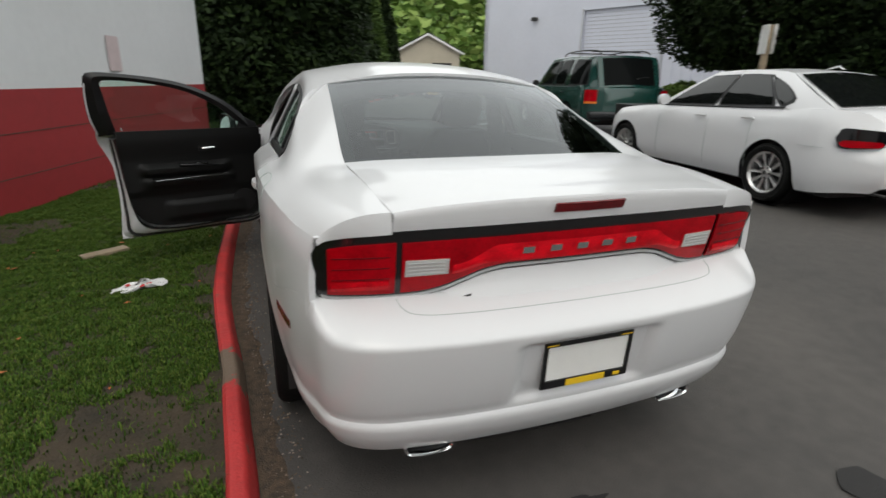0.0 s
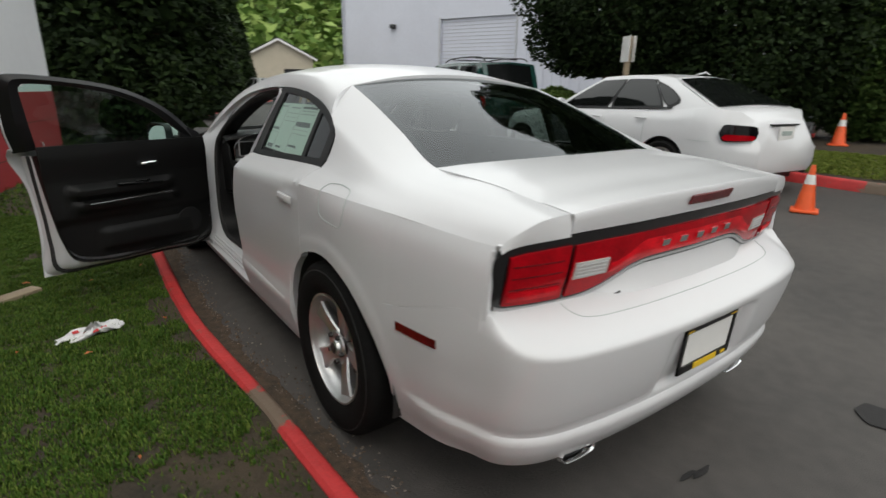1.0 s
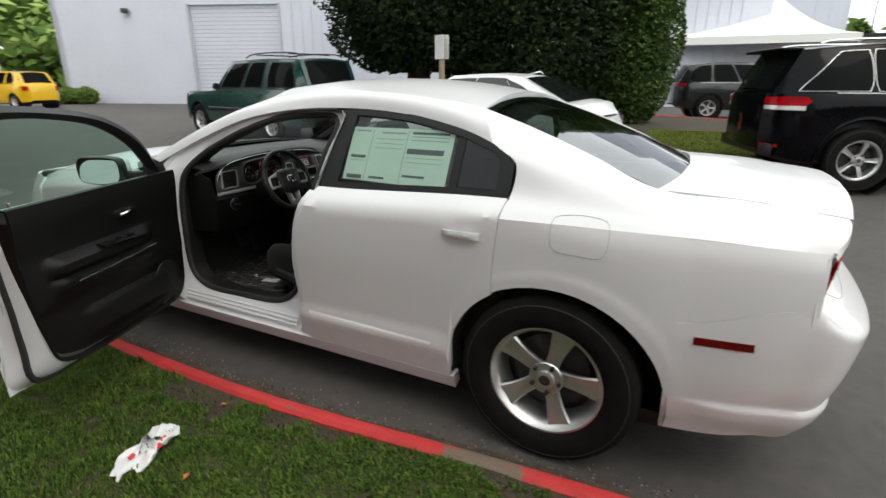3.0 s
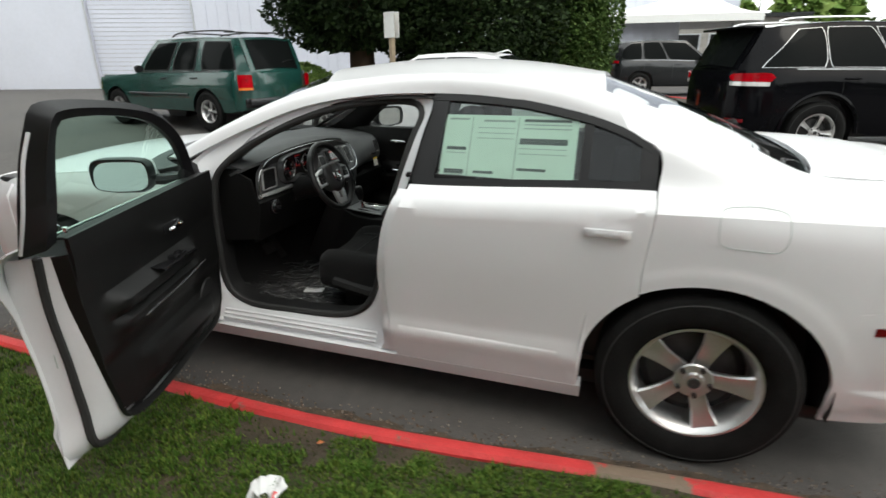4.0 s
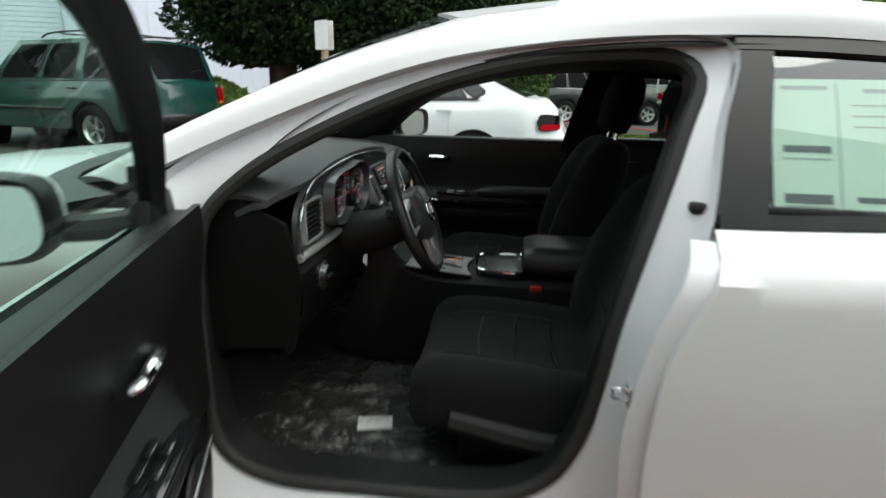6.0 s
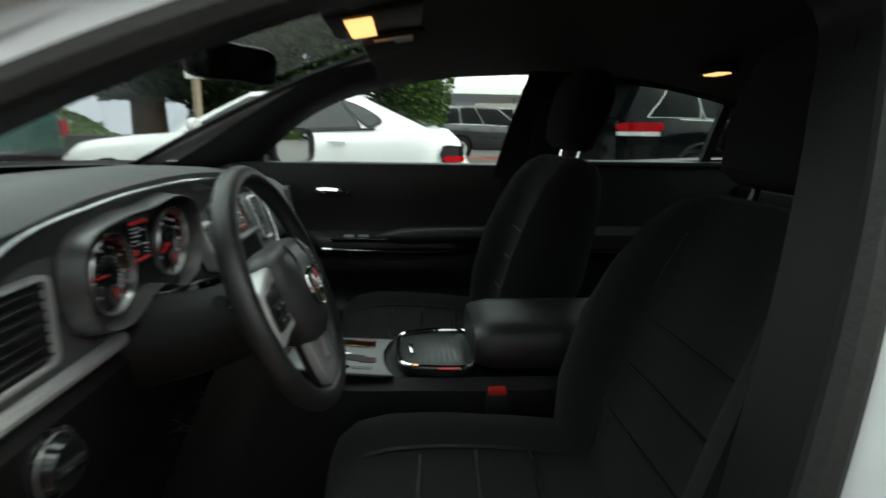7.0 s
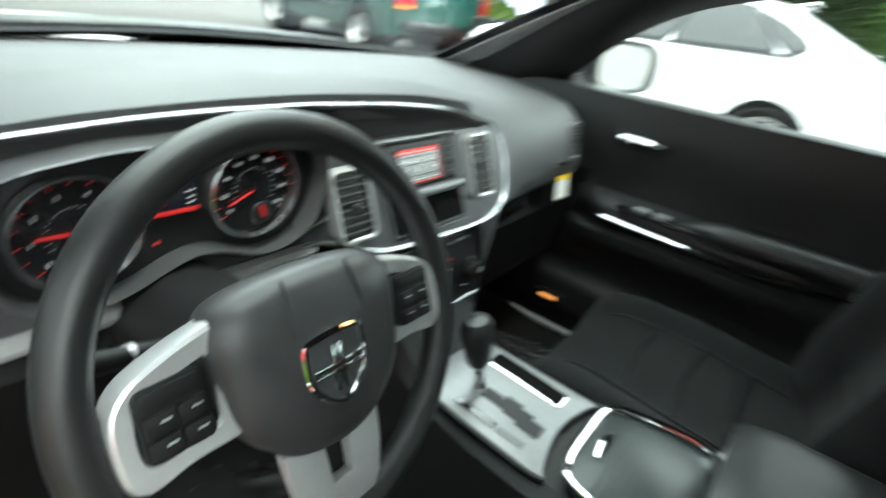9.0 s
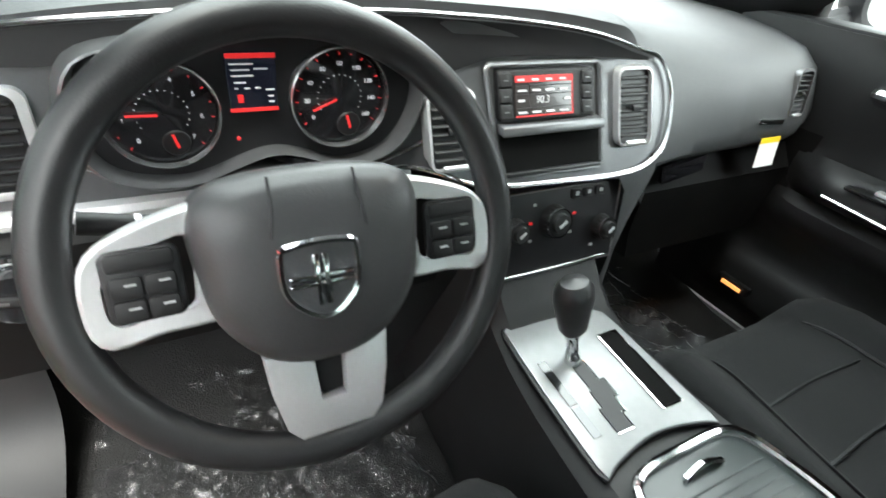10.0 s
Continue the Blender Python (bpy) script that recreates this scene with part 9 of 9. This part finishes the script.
for s in (-1, 1):
    tail_lamp(jeep, pl, -0.97, s, 0.56, 0.985, 1.10, 0.34, M_REDLENS, oval=True)
    tail_lamp(jeep, pl, -0.97, s, 0.58, 0.942, 0.990, 0.29, M_REVERSE, "reversing_lamp", "clear strip under the lamp")
    tail_lamp(jeep, pl, -0.97, s, 0.60, 0.50, 0.54, 0.10, M_REDDARK, "reflector", "small red reflector")
    for yc in (0, 2.915):
        part("arch_flare", tube([(s * 0.955, yc + 0.485 * math.cos(a), 0.375 + 0.485 * math.sin(a)) for a in [math.pi * i / 12 for i in range(13)]], 0.028, 6), M_BLACKPAINT, jeep)
    part("roof_bar", tube([(s * 0.57, 1.1, 1.69), (s * 0.57, 1.0, 1.72), (s * 0.57, -0.4, 1.72), (s * 0.57, -0.5, 1.69)], 0.012, 6), M_CHROME, jeep, "chrome roof rail")
rear_plate(jeep, -1.0, 0.86)
part("roof_spoiler", box(-0.58, 0.58, -0.92, -0.66, 1.615, 1.65, 0.012), M_BLACKPAINT, jeep)
part("lower_bumper", box(-0.84, 0.84, -0.995, -0.9, 0.38, 0.54, 0.04), M_BLACKTRIM, jeep)

# dark grey off-roader farther off
spec_far = dict(spec_jeep, window_rim=M_BLACKTRIM, width=1.86, wheelbase=2.70, rear=0.9, front=0.9, height=1.66, clear=0.32, arch=0.42, wheel=0.345, rim=0.225,
    belt=[(-0.9, 1.05), (0.0, 1.06), (1.8, 1.02), (2.3, 1.0), (3.0, 0.95), (3.45, 0.86), (3.6, 0.7)],
    cabin=dict(front_base=2.1, front_roof=1.35, rear_roof=-0.60, rear_base=-0.85, roof_half=0.62, drop=0.04, windows=[(0.04, 0.41, 0.0), (0.425, 0.67, 0.0), (0.69, 0.92, 0.06)], seams=(1.9, 0.95, 0.1), handles=(1.1, 0.2)))
far_suv, pl, ln, _ = vehicle("grey_offroader_car", "dark grey off-road car parked beyond the island", (16.1, 0.1), 180 + 14, M_GREYPAINT, spec_far)
for s in (-1, 1):
    tail_lamp(far_suv, pl, -0.89, s, 0.56, 0.98, 1.05, 0.22, M_REDLENS)
rear_plate(far_suv, -0.92, 0.80)

# small yellow and silver cars at the far end of the yard
spec_small = dict(width=1.63, wheelbase=2.30, rear=0.60, front=0.70, clear=0.22, arch=0.34, wheel=0.30, rim=0.20, height=1.48, round=0.5,
    belt=[(-0.6, 0.92), (-0.3, 1.0), (0.5, 0.97), (1.6, 0.95), (2.3, 0.88), (2.8, 0.76), (3.0, 0.6)],
    cabin=dict(front_base=1.85, front_roof=1.2, rear_roof=-0.15, rear_base=-0.45, roof_half=0.56, windows=[(0.06, 0.55, 0.0), (0.62, 0.86, 0.06)], seams=(1.7, 0.6), handles=(0.75,)))
for nm, lab, loc, yaw, pt in (("yellow_car", "small bright yellow car at the far end of the yard", (9.6, 24.9), 4, M_YELLOWPAINT), ("silver_car", "small silver hatchback at the far end of the yard", (8.9, 30.6), 6, M_SILVERPAINT), ("white_car", "white car beyond the yellow one", (17.6, 40.5), 30, M_WHITE)):
    c, pl, ln, _ = vehicle(nm, lab, loc, yaw, pt, dict(spec_small, roof_paint=M_BLACKTRIM) if nm == "yellow_car" else spec_small)
    for s in (-1, 1):
        tail_lamp(c, pl, -0.59, s, 0.52, 0.72, 0.88, 0.10, M_REDLENS)
    rear_plate(c, -0.62, 0.70)

# ---------------------------------------------------------------- white industrial building with a roller door
gd = Vector((0.363, -0.932, 0))
gl = Vector((15.6, 22.4, 0))


def on_wall(s, z, out=0.0):
    """A place on the building's front: s metres along it from the roller door's edge."""
    n = Vector((-0.932, -0.363, 0))
    p = gl + gd * s + n * out
    return (p.x, p.y, z)


hall = thing("industrial_hall", "white metal-clad industrial hall with a roller door", "building", (0, 0, 0))
S0, S1, HT = -7.0, 26.0, 9.0
gz = 0.25


def hall_panel(s0, s1, z0, z1, depth, material, name, label="", out=0.0):
    a, b = on_wall(s0, 0, out), on_wall(s1, 0, out)
    return wall_slab(name, a[:2], b[:2], z0, z1, depth, material, label, 1, hall)


hall_panel(S0, 0, gz, HT, 0.3, M_METALWHITE, "wall")
hall_panel(0, 4.4, 4.83, HT, 0.3, M_METALWHITE, "wall")
hall_panel(4.4, S1, gz, HT, 0.3, M_METALWHITE, "wall")
wall_slab("end_wall", on_wall(S0, 0)[:2], on_wall(S0, 0, -18)[:2], gz, HT, 0.3, M_METALWHITE, "", -1, hall)
nsl = 26
for k in range(nsl):
    z0 = gz + (4.83 - gz) * k / nsl
    hall_panel(0.03, 4.37, z0 + 0.008, z0 + (4.83 - gz) / nsl - 0.008, 0.05, M_METALWHITE, "door_slat", "", -0.12)
hall_panel(0, 4.4, gz, 4.83, 0.03, M_CONCRETE, "door_backing", "", -0.19)
for s in (-0.06, 4.4):
    hall_panel(s, s + 0.06, gz, 4.89, 0.05, M_SILVERPAINT, "door_frame", "", 0.06)
for k in range(44):
    hall_panel(5.0 + 0.46 * k, 5.03 + 0.46 * k, gz, HT, 0.04, M_METALWHITE, "siding_rib", "", 0.045)
part("wall_lamp", moved(box(-0.15, 0.15, -0.12, 0.12, -0.1, 0.1, 0.03), Matrix.Translation(on_wall(-3.1, 4.6, 0.14))), M_DARKMETAL, hall, "small grey wall lamp")

# ---------------------------------------------------------------- trees
tree("conifer_tree", "dense dark conifer with a bare lower trunk on the island", (9.0, 6.2), 8.5, 2.15, 1.35, SHAPE_HEDGE, M_LEAFDARK, 64000, 0.062, 11, 0.33, 0.3)
tree("conifer_tree", "broad dark conifer reaching to the ground on the island", (10.4, 3.9), 8.0, 2.3, 0.25, SHAPE_HEDGE, M_LEAFDARK, 72000, 0.062, 12, 0.3, 0.22)
tree("cypress_tree", "columnar green cypress at the island's end", (11.3, 1.75), 7.0, 1.2, 0.2, SHAPE_HEDGE, M_LEAFMID, 44000, 0.055, 13, 0.15, 0.12)
tree("conifer_tree", "dark spreading conifer beyond the wall's end", (-0.3, 12.7), 9.0, 2.45, 0.3, SHAPE_HEDGE, M_LEAFDARK, 46000, 0.10, 14, 0.3, 0.3)
tree("conifer_tree", "dark conifer beside the far kerb", (2.4, 21.5), 9.5, 2.2, 0.3, SHAPE_CONE, M_LEAFDARK, 26000, 0.14, 18, 0.3, 0.25)
tree("cypress_tree", "tall dense cypress by the far kerb", (6.0, 33.0), 9.5, 2.0, 0.2, SHAPE_CONE, M_LEAFMID, 26000, 0.15, 15, 0.2, 0.1)
tree("cypress_tree", "tall dense cypress by the far kerb", (8.0, 36.5), 9.0, 1.9, 0.2, SHAPE_CONE, M_LEAFDARK, 26000, 0.15, 16, 0.2, 0.1)
for k, (x, y, r, h) in enumerate(((7.9, 6.9, 0.7, 0.9), (8.6, 7.6, 0.8, 1.1), (8.0, 5.4, 0.5, 0.7))):
    tree("shrub", "light green leafy shrub on the island", (x, y), h, r, 0.05, SHAPE_ROUND, M_LEAFLIGHT, 5000, 0.06, 30 + k, 0.03, 0.3, "shrub")
for k, (s, r) in enumerate(((-6.2, 0.6), (-5.3, 0.5))):
    p = on_wall(s, 0, 0.9)
    tree("shrub", "low green shrub at the hall's corner", p[:2], 0.8, r, 0.03, SHAPE_ROUND, M_LEAFLIGHT, 2500, 0.08, 40 + k, 0.03, 0.3, "shrub")


def woodland(name, label, material, count, place, size, seed):
    """Far woods: very many leaf clumps as one mesh."""
    rng = np.random.RandomState(seed)
    pts = np.array([place(rng) for _ in range(count)])
    me = leaf_mesh(name, pts[:, 0], pts[:, 1], pts[:, 2], rng.rand(count) * 6.28, size, seed, 0.1)
    me.materials.append(material)
    return tagged(new(name, me), label, "trees", kind="stuff")


def hill_height(a, d):
    """The wooded hill's height at a bearing (from straight ahead, to the right) and a distance."""
    return max(0.0, (d - 85) * 0.34) * smoothstep(-0.35, 0.1, a) * smoothstep(0.95, 0.5, a)


def hill_point(rng):
    a, d = rng.uniform(-0.25, 0.9), 75 + 150 * rng.rand() ** 1.3
    b = noise.noise(Vector((a * 22, d * 0.09, 2)))
    z = hill_height(a, d) + (6.5 + 5 * b) * rng.rand() ** 0.6
    return math.sin(a) * d, math.cos(a) * d, z + 0.3


woodland("far_woods", "light green wooded hillside", M_LEAFLIGHT, 42000, hill_point, 1.25, 5)
rows = [[(math.sin(a) * d, math.cos(a) * d, hill_height(a, d) + 0.3) for a in span(-0.35, 1.0, 40)] for d in (80, 95, 120, 160, 230, 330)]
tagged(part("hill", sheet(rows), M_LAWN), "grassy ground under the wooded hill", "hill", kind="structure")


def ring_point(rng):
    a = rng.uniform(0.95, 6.0)
    near = smoothstep(1.8, 2.1, a) * smoothstep(5.7, 5.4, a)
    d = rng.uniform(95, 125) * (1 - 0.5 * near)
    return math.sin(a) * d, math.cos(a) * d, (4.5 + 5 * near + 3 * noise.noise(Vector((a * 9, 1, 2)))) * rng.rand() ** 0.7


woodland("far_tree_line", "low line of distant trees", M_LEAFMID, 26000, ring_point, 1.1, 6)

# ---------------------------------------------------------------- beige gabled house
house = thing("gabled_house", "small beige house with a gable and a dark doorway", "house", (17.0, 51.5, 0.36), -20)
part("wall", slab([(-3.2, 0), (3.2, 0), (3.2, 3.6), (0, 5.2), (-3.2, 3.6)], 7.0, "y"), M_PLASTER, house, "beige plaster walls", False)
for s in (-1, 1):
    part("roof", thicken(sheet([[(s * 3.6, -0.4, 3.5), (0, -0.4, 5.35)], [(s * 3.6, 7.3, 3.5), (0, 7.3, 5.35)]], flip=(s < 0)), 0.15), M_GREYPAINT, house)
    part("verge_board", moved(box(-2.05, 2.05, -0.43, -0.38, -0.12, 0.05, 0), Matrix.Translation((s * 1.8, 0, 4.42)) @ Matrix.Rotation(s * radians(27), 4, "Y")), M_WHITEPAPER, house, "white verge board", False)
part("doorway", box(0.4, 2.4, -0.03, 0.0, 0, 2.6, 0), M_BLACKTRIM, house, "dark open doorway", False)
part("door_bar", box(0.4, 2.4, -0.06, -0.03, 1.7, 1.85, 0), M_WHITEPAPER, house, "", False)

# ---------------------------------------------------------------- tent, low grey building, white block, lamp post
tent = thing("canopy_tent", "white peaked canopy tent on thin poles", "tent", (26.5, -1.4, 0.36))
ring_t = [[(3.4 * a, 3.4 * b, 2.62) for a, b in ((-1, -1), (1, -1), (1, 1), (-1, 1))]]
rows = []
for t in span(0, 1, 9):
    k = 1 - t
    h = 2.85 + 2.5 * (t ** 1.7)
    rows.append([(3.4 * k * a, 3.4 * k * b, h) for a, b in ((-1, -1), (0, -1), (1, -1), (1, 0), (1, 1), (0, 1), (-1, 1), (-1, 0))])
part("canopy", sheet([[(p[0], p[1], 2.55) for p in rows[0]]] + rows, closed_u=True), M_WHITEPAPER, tent, "white fabric canopy")
for a in (-1, 1):
    for b in (-1, 1):
        part("pole", tube([(3.35 * a, 3.35 * b, 0), (3.35 * a, 3.35 * b, 2.8)], 0.04, 6, count=4), M_SILVERPAINT, tent)
low = thing("low_building", "low grey building with a row of windows", "building", (34, 0, 0.36))
part("wall", box(0, 6, -9, 12, 0, 3.3, 0), M_CONCRETE, low, "grey wall", False)
part("roof", box(-0.4, 6.3, -9.3, 12.3, 3.3, 3.5, 0), M_GREYPAINT, low, "", False)
for k in range(9):
    w_ = part("window", box(-0.04, 0.0, -8.2 + 2.2 * k, -6.4 + 2.2 * k, 1.55, 2.5, 0), M_SILVERPAINT, low, "", False)
    part("pane", box(-0.055, -0.041, -8.1 + 2.2 * k, -6.5 + 2.2 * k, 1.62, 2.43, 0), M_GLOSSBLACK, w_, "", False)
blk = thing("white_block", "tall white building behind the tent", "building", (50, 0, 0.36))
part("wall", box(0, 12, -8.2, 20, 0, 13, 0), M_METALWHITE, blk, "", False)
for k in range(28):
    part("siding_rib", box(-0.05, 0, -8 + k, -7.95 + k, 0, 13, 0), M_METALWHITE, blk, "", False)
lp = thing("street_lamp", "thin grey street lamp far off", "street lamp", (58, -11.2, 0.36))
part("pole", tube([(0, 0, 0), (0, 0, 4), (0, 0, 8)], lambda t: 0.10 - 0.05 * t, 8), M_GREYPAINT, lp)
part("lamp_arm", tube([(0, 0, 7.9), (0, 0.5, 8.1), (0, 1.2, 8.1)], 0.04, 6), M_GREYPAINT, lp)
for k, (x, y, h) in enumerate(((62, -15.5, 9), (70, -12.0, 7), (66, -20, 8), (75, -9.5, 6))):
    tree("far_tree", "small bright green tree in the distance", (x, y), h, 2.2, 0.8, SHAPE_ROUND, M_LEAFLIGHT, 2500, 0.35, 60 + k, 0.15)

# ---------------------------------------------------------------- small things outdoors
sign = thing("parking_sign", "white rectangular sign on a brown wooden post", "sign", (7.35, 4.72, ground_z(7.35, 4.7) + 0.12), 62)
part("post", box(-0.045, 0.045, -0.045, 0.045, -0.15, 1.95, 0.006), M_WOOD, sign, "brown wooden post")
part("plate", moved(slab(rrect(0, 0, 0.32, 0.46, 0.02), 0.006, "y"), Matrix.Translation((0, 0.055, 1.72))), M_WHITEPAPER, sign, "blank white sign plate")
part("plate", moved(slab(rrect(0, 0, 0.32, 0.46, 0.02), 0.006, "y"), Matrix.Translation((0, -0.061, 1.72))), M_WHITEPAPER, sign, "blank white sign plate")


def cone(loc, z, h, label):
    c = thing("traffic_cone", label, "traffic cone", (loc[0], loc[1], z), 20, "traffic cones")
    part("base", slab(rrect(0, 0, h * 0.52, h * 0.52, 0.03), 0.03, "z", 0, 0.008), M_CONE, c)
    part("body", lathe([(0.03, h * 0.20), (0.06, h * 0.185), (h * 0.96, h * 0.045), (h, h * 0.038), (h, 0.01)], 28, "z"), M_CONE, c)
    part("band", lathe([(h * 0.60, h * 0.104), (h * 0.602, h * 0.107), (h * 0.80, h * 0.074), (h * 0.803, h * 0.070)], 28, "z"), M_WHITEPAPER, c, "white reflective band")


cone((4.75, 0.40), ground_z(4.75, 0.4), 0.50, "small orange traffic cone behind the white saloon")
cone((9.6, 1.75), ground_z(9.6, 1.7) + 0.13, 0.56, "orange traffic cone with a white band on the island")
post = thing("red_post", "slim red-painted post by the far kerb", "post", (2.0, 19.6, 0.1))
part("shaft", tube([(0, 0, 0), (0.02, 0, 0.8), (0.03, 0, 1.65)], 0.05, 8), M_WALLRED, post)

# crumpled shopping bag on the lawn
bag = thing("plastic_bag", "crumpled white plastic bag with red print on the lawn", "bag", (-1.66, 1.35, lawn_z(-1.66, 1.35)), 18)
rows = []
for i in range(40):
    a = 2 * math.pi * i / 40
    row = []
    for k in range(14):
        t = k / 13
        r = (0.06 + 0.13 * abs(math.cos(a)) ** 0.8) * math.sin(math.pi * (0.12 + 0.88 * t) * 0.98) * (1 + 0.35 * noise.noise(Vector((math.cos(a) * 2.2, math.sin(a) * 2.2, t * 3))))
        z = 0.012 + 0.075 * (1 - t) * (1 + 0.7 * noise.noise(Vector((math.cos(a) * 3, math.sin(a) * 3, t * 4 + 7)))) * abs(1.2 - 0.8 * abs(math.cos(a)))
        cr = 0.012 * noise.noise(Vector((math.cos(a) * 9, math.sin(a) * 9, t * 12)))
        row.append((r * math.cos(a) * 1.25, r * math.sin(a) * 0.8, max(0.002, z + cr)))
    rows.append([tuple(c * 0.64 for c in q) for q in row])
M_BAG = mat("bag_plastic", (0.70, 0.70, 0.70), 0.35, 0, 0.06, 20)
part("bag_film", sheet(rows, closed_v=True), M_BAG, bag)
part("bag_tail", tube([(-0.10, 0.0, 0.02), (-0.14, 0.013, 0.022), (-0.18, 0.0, 0.012)], lambda t: 0.018 * (1 - 0.7 * t), 7), M_BAG, bag)
for x, y in ((-0.013, -0.048), (0.032, -0.038), (-0.083, 0.013)):
    part("print_patch", moved(box(-0.014, 0.014, -0.008, 0.008, -0.002, 0.002, 0), Matrix.Translation((x, y, 0.042)) @ Matrix.Rotation(0.5, 4, "X")), M_REDPLASTIC, bag, "", False)

# board and fallen leaves on the lawn
board = thing("wooden_board", "weathered piece of board on the lawn", "board", (-2.05, 2.2, lawn_z(-2.05, 2.2)), 35)
part("plank", box(-0.16, 0.16, -0.05, 0.05, 0.0, 0.03, 0.006), M_WOOD, board)
M_DRYLEAF = mat("dry_leaf", (0.42, 0.13, 0.04), 0.7, 0, 0.3, 30)
rng_l = random.Random(12)
for k in range(26):
    x, y = rng_l.uniform(-2.6, -1.3), rng_l.uniform(-1.2, 2.6)
    lf = thing("fallen_leaf", "small dry orange-brown leaf on the lawn", "leaf", (x, y, lawn_z(x, y) + 0.018), rng_l.uniform(0, 360), "fallen leaves")
    s = rng_l.uniform(0.012, 0.026)
    part("leaf_blade", sheet([[(-s, 0, 0), (0, s * 0.55, 0.006), (s, 0, 0.002)], [(-s, 0, 0), (0, 0, 0.0), (s, 0, 0.002)], [(-s, 0, 0), (0, -s * 0.55, 0.007), (s, 0, 0.002)]]), M_DRYLEAF, lf)
# dark repair patches and gutter grit on the asphalt
M_PATCH = mat("asphalt_patch", (0.018, 0.017, 0.017), 0.8, 0, 0.3, 12, bump=0.4, bscale=120)
for k, (x, y, r) in enumerate(((1.06, -1.32, 0.10), (1.22, -1.42, 0.07), (0.08, -1.04, 0.035), (0.02, -1.02, 0.03))):
    pts = [(x + r * math.cos(a) * (1 + 0.4 * noise.noise(Vector((math.cos(a), math.sin(a), k)))) * (1.6 if k > 1 else 1), y + r * math.sin(a) * (1 + 0.4 * noise.noise(Vector((math.cos(a) + 5, math.sin(a), k)))) * (0.35 if k > 1 else 1)) for a in [2 * math.pi * i / 22 for i in range(22)]]
    z = max(ground_z(x, y), 0) + 0.0045
    tagged(part("road", slab(pts, 0.003, "z", z), M_PATCH), "dark tar patch in the asphalt", "road patch", kind="structure")
verts, faces = [], []
for k in range(2600):
    y = rng_l.uniform(-2.0, 4.0)
    x = kerb_x(y) + 0.115 + abs(rng_l.gauss(0, 0.075))
    s = rng_l.uniform(0.002, 0.007)
    i = len(verts)
    verts += [(x - s, y - s * 0.6, 0.002), (x + s, y - s * 0.4, 0.002), (x, y + s, 0.003), (x, y, 0.003 + s)]
    faces += [(i, i + 1, i + 3), (i + 1, i + 2, i + 3), (i + 2, i, i + 3)]
me = bpy.data.meshes.new("gutter_grit")
me.from_pydata(verts, [], faces)
me.materials.append(blade_mat("grit", (0.05, 0.04, 0.03), (0.16, 0.10, 0.06), (0.33, 0.29, 0.25)))
tagged(new("gutter_grit", me), "brown grit and leaf crumbs in the gutter", "grit", kind="stuff")

# brown leaf dirt lying in the gutter
rows = []
for j in range(160):
    y = -3 + 8 * j / 159
    w = 0.055 + 0.045 * noise.noise(Vector((y * 1.9, 3, 1))) + 0.035 * noise.noise(Vector((y * 9, 5, 2)))
    b = kerb_x(y) + 0.130
    rows.append([(b - 0.035, y, 0.012), (b - 0.02, y, 0.008), (b + w * 0.4, y, 0.006), (b + w, y, 0.0022), (b + w + 0.01, y, -0.002)])
M_DIRT = mat("gutter_dirt", (0.038, 0.030, 0.024), 0.95, 0, 0.5, 25, bump=0.9, bscale=160, fleck=(0.085, 0.058, 0.038))
tagged(part("gutter_dirt", sheet(rows), M_DIRT), "thin brown leaf dirt along the kerb's foot", "dirt", kind="structure")
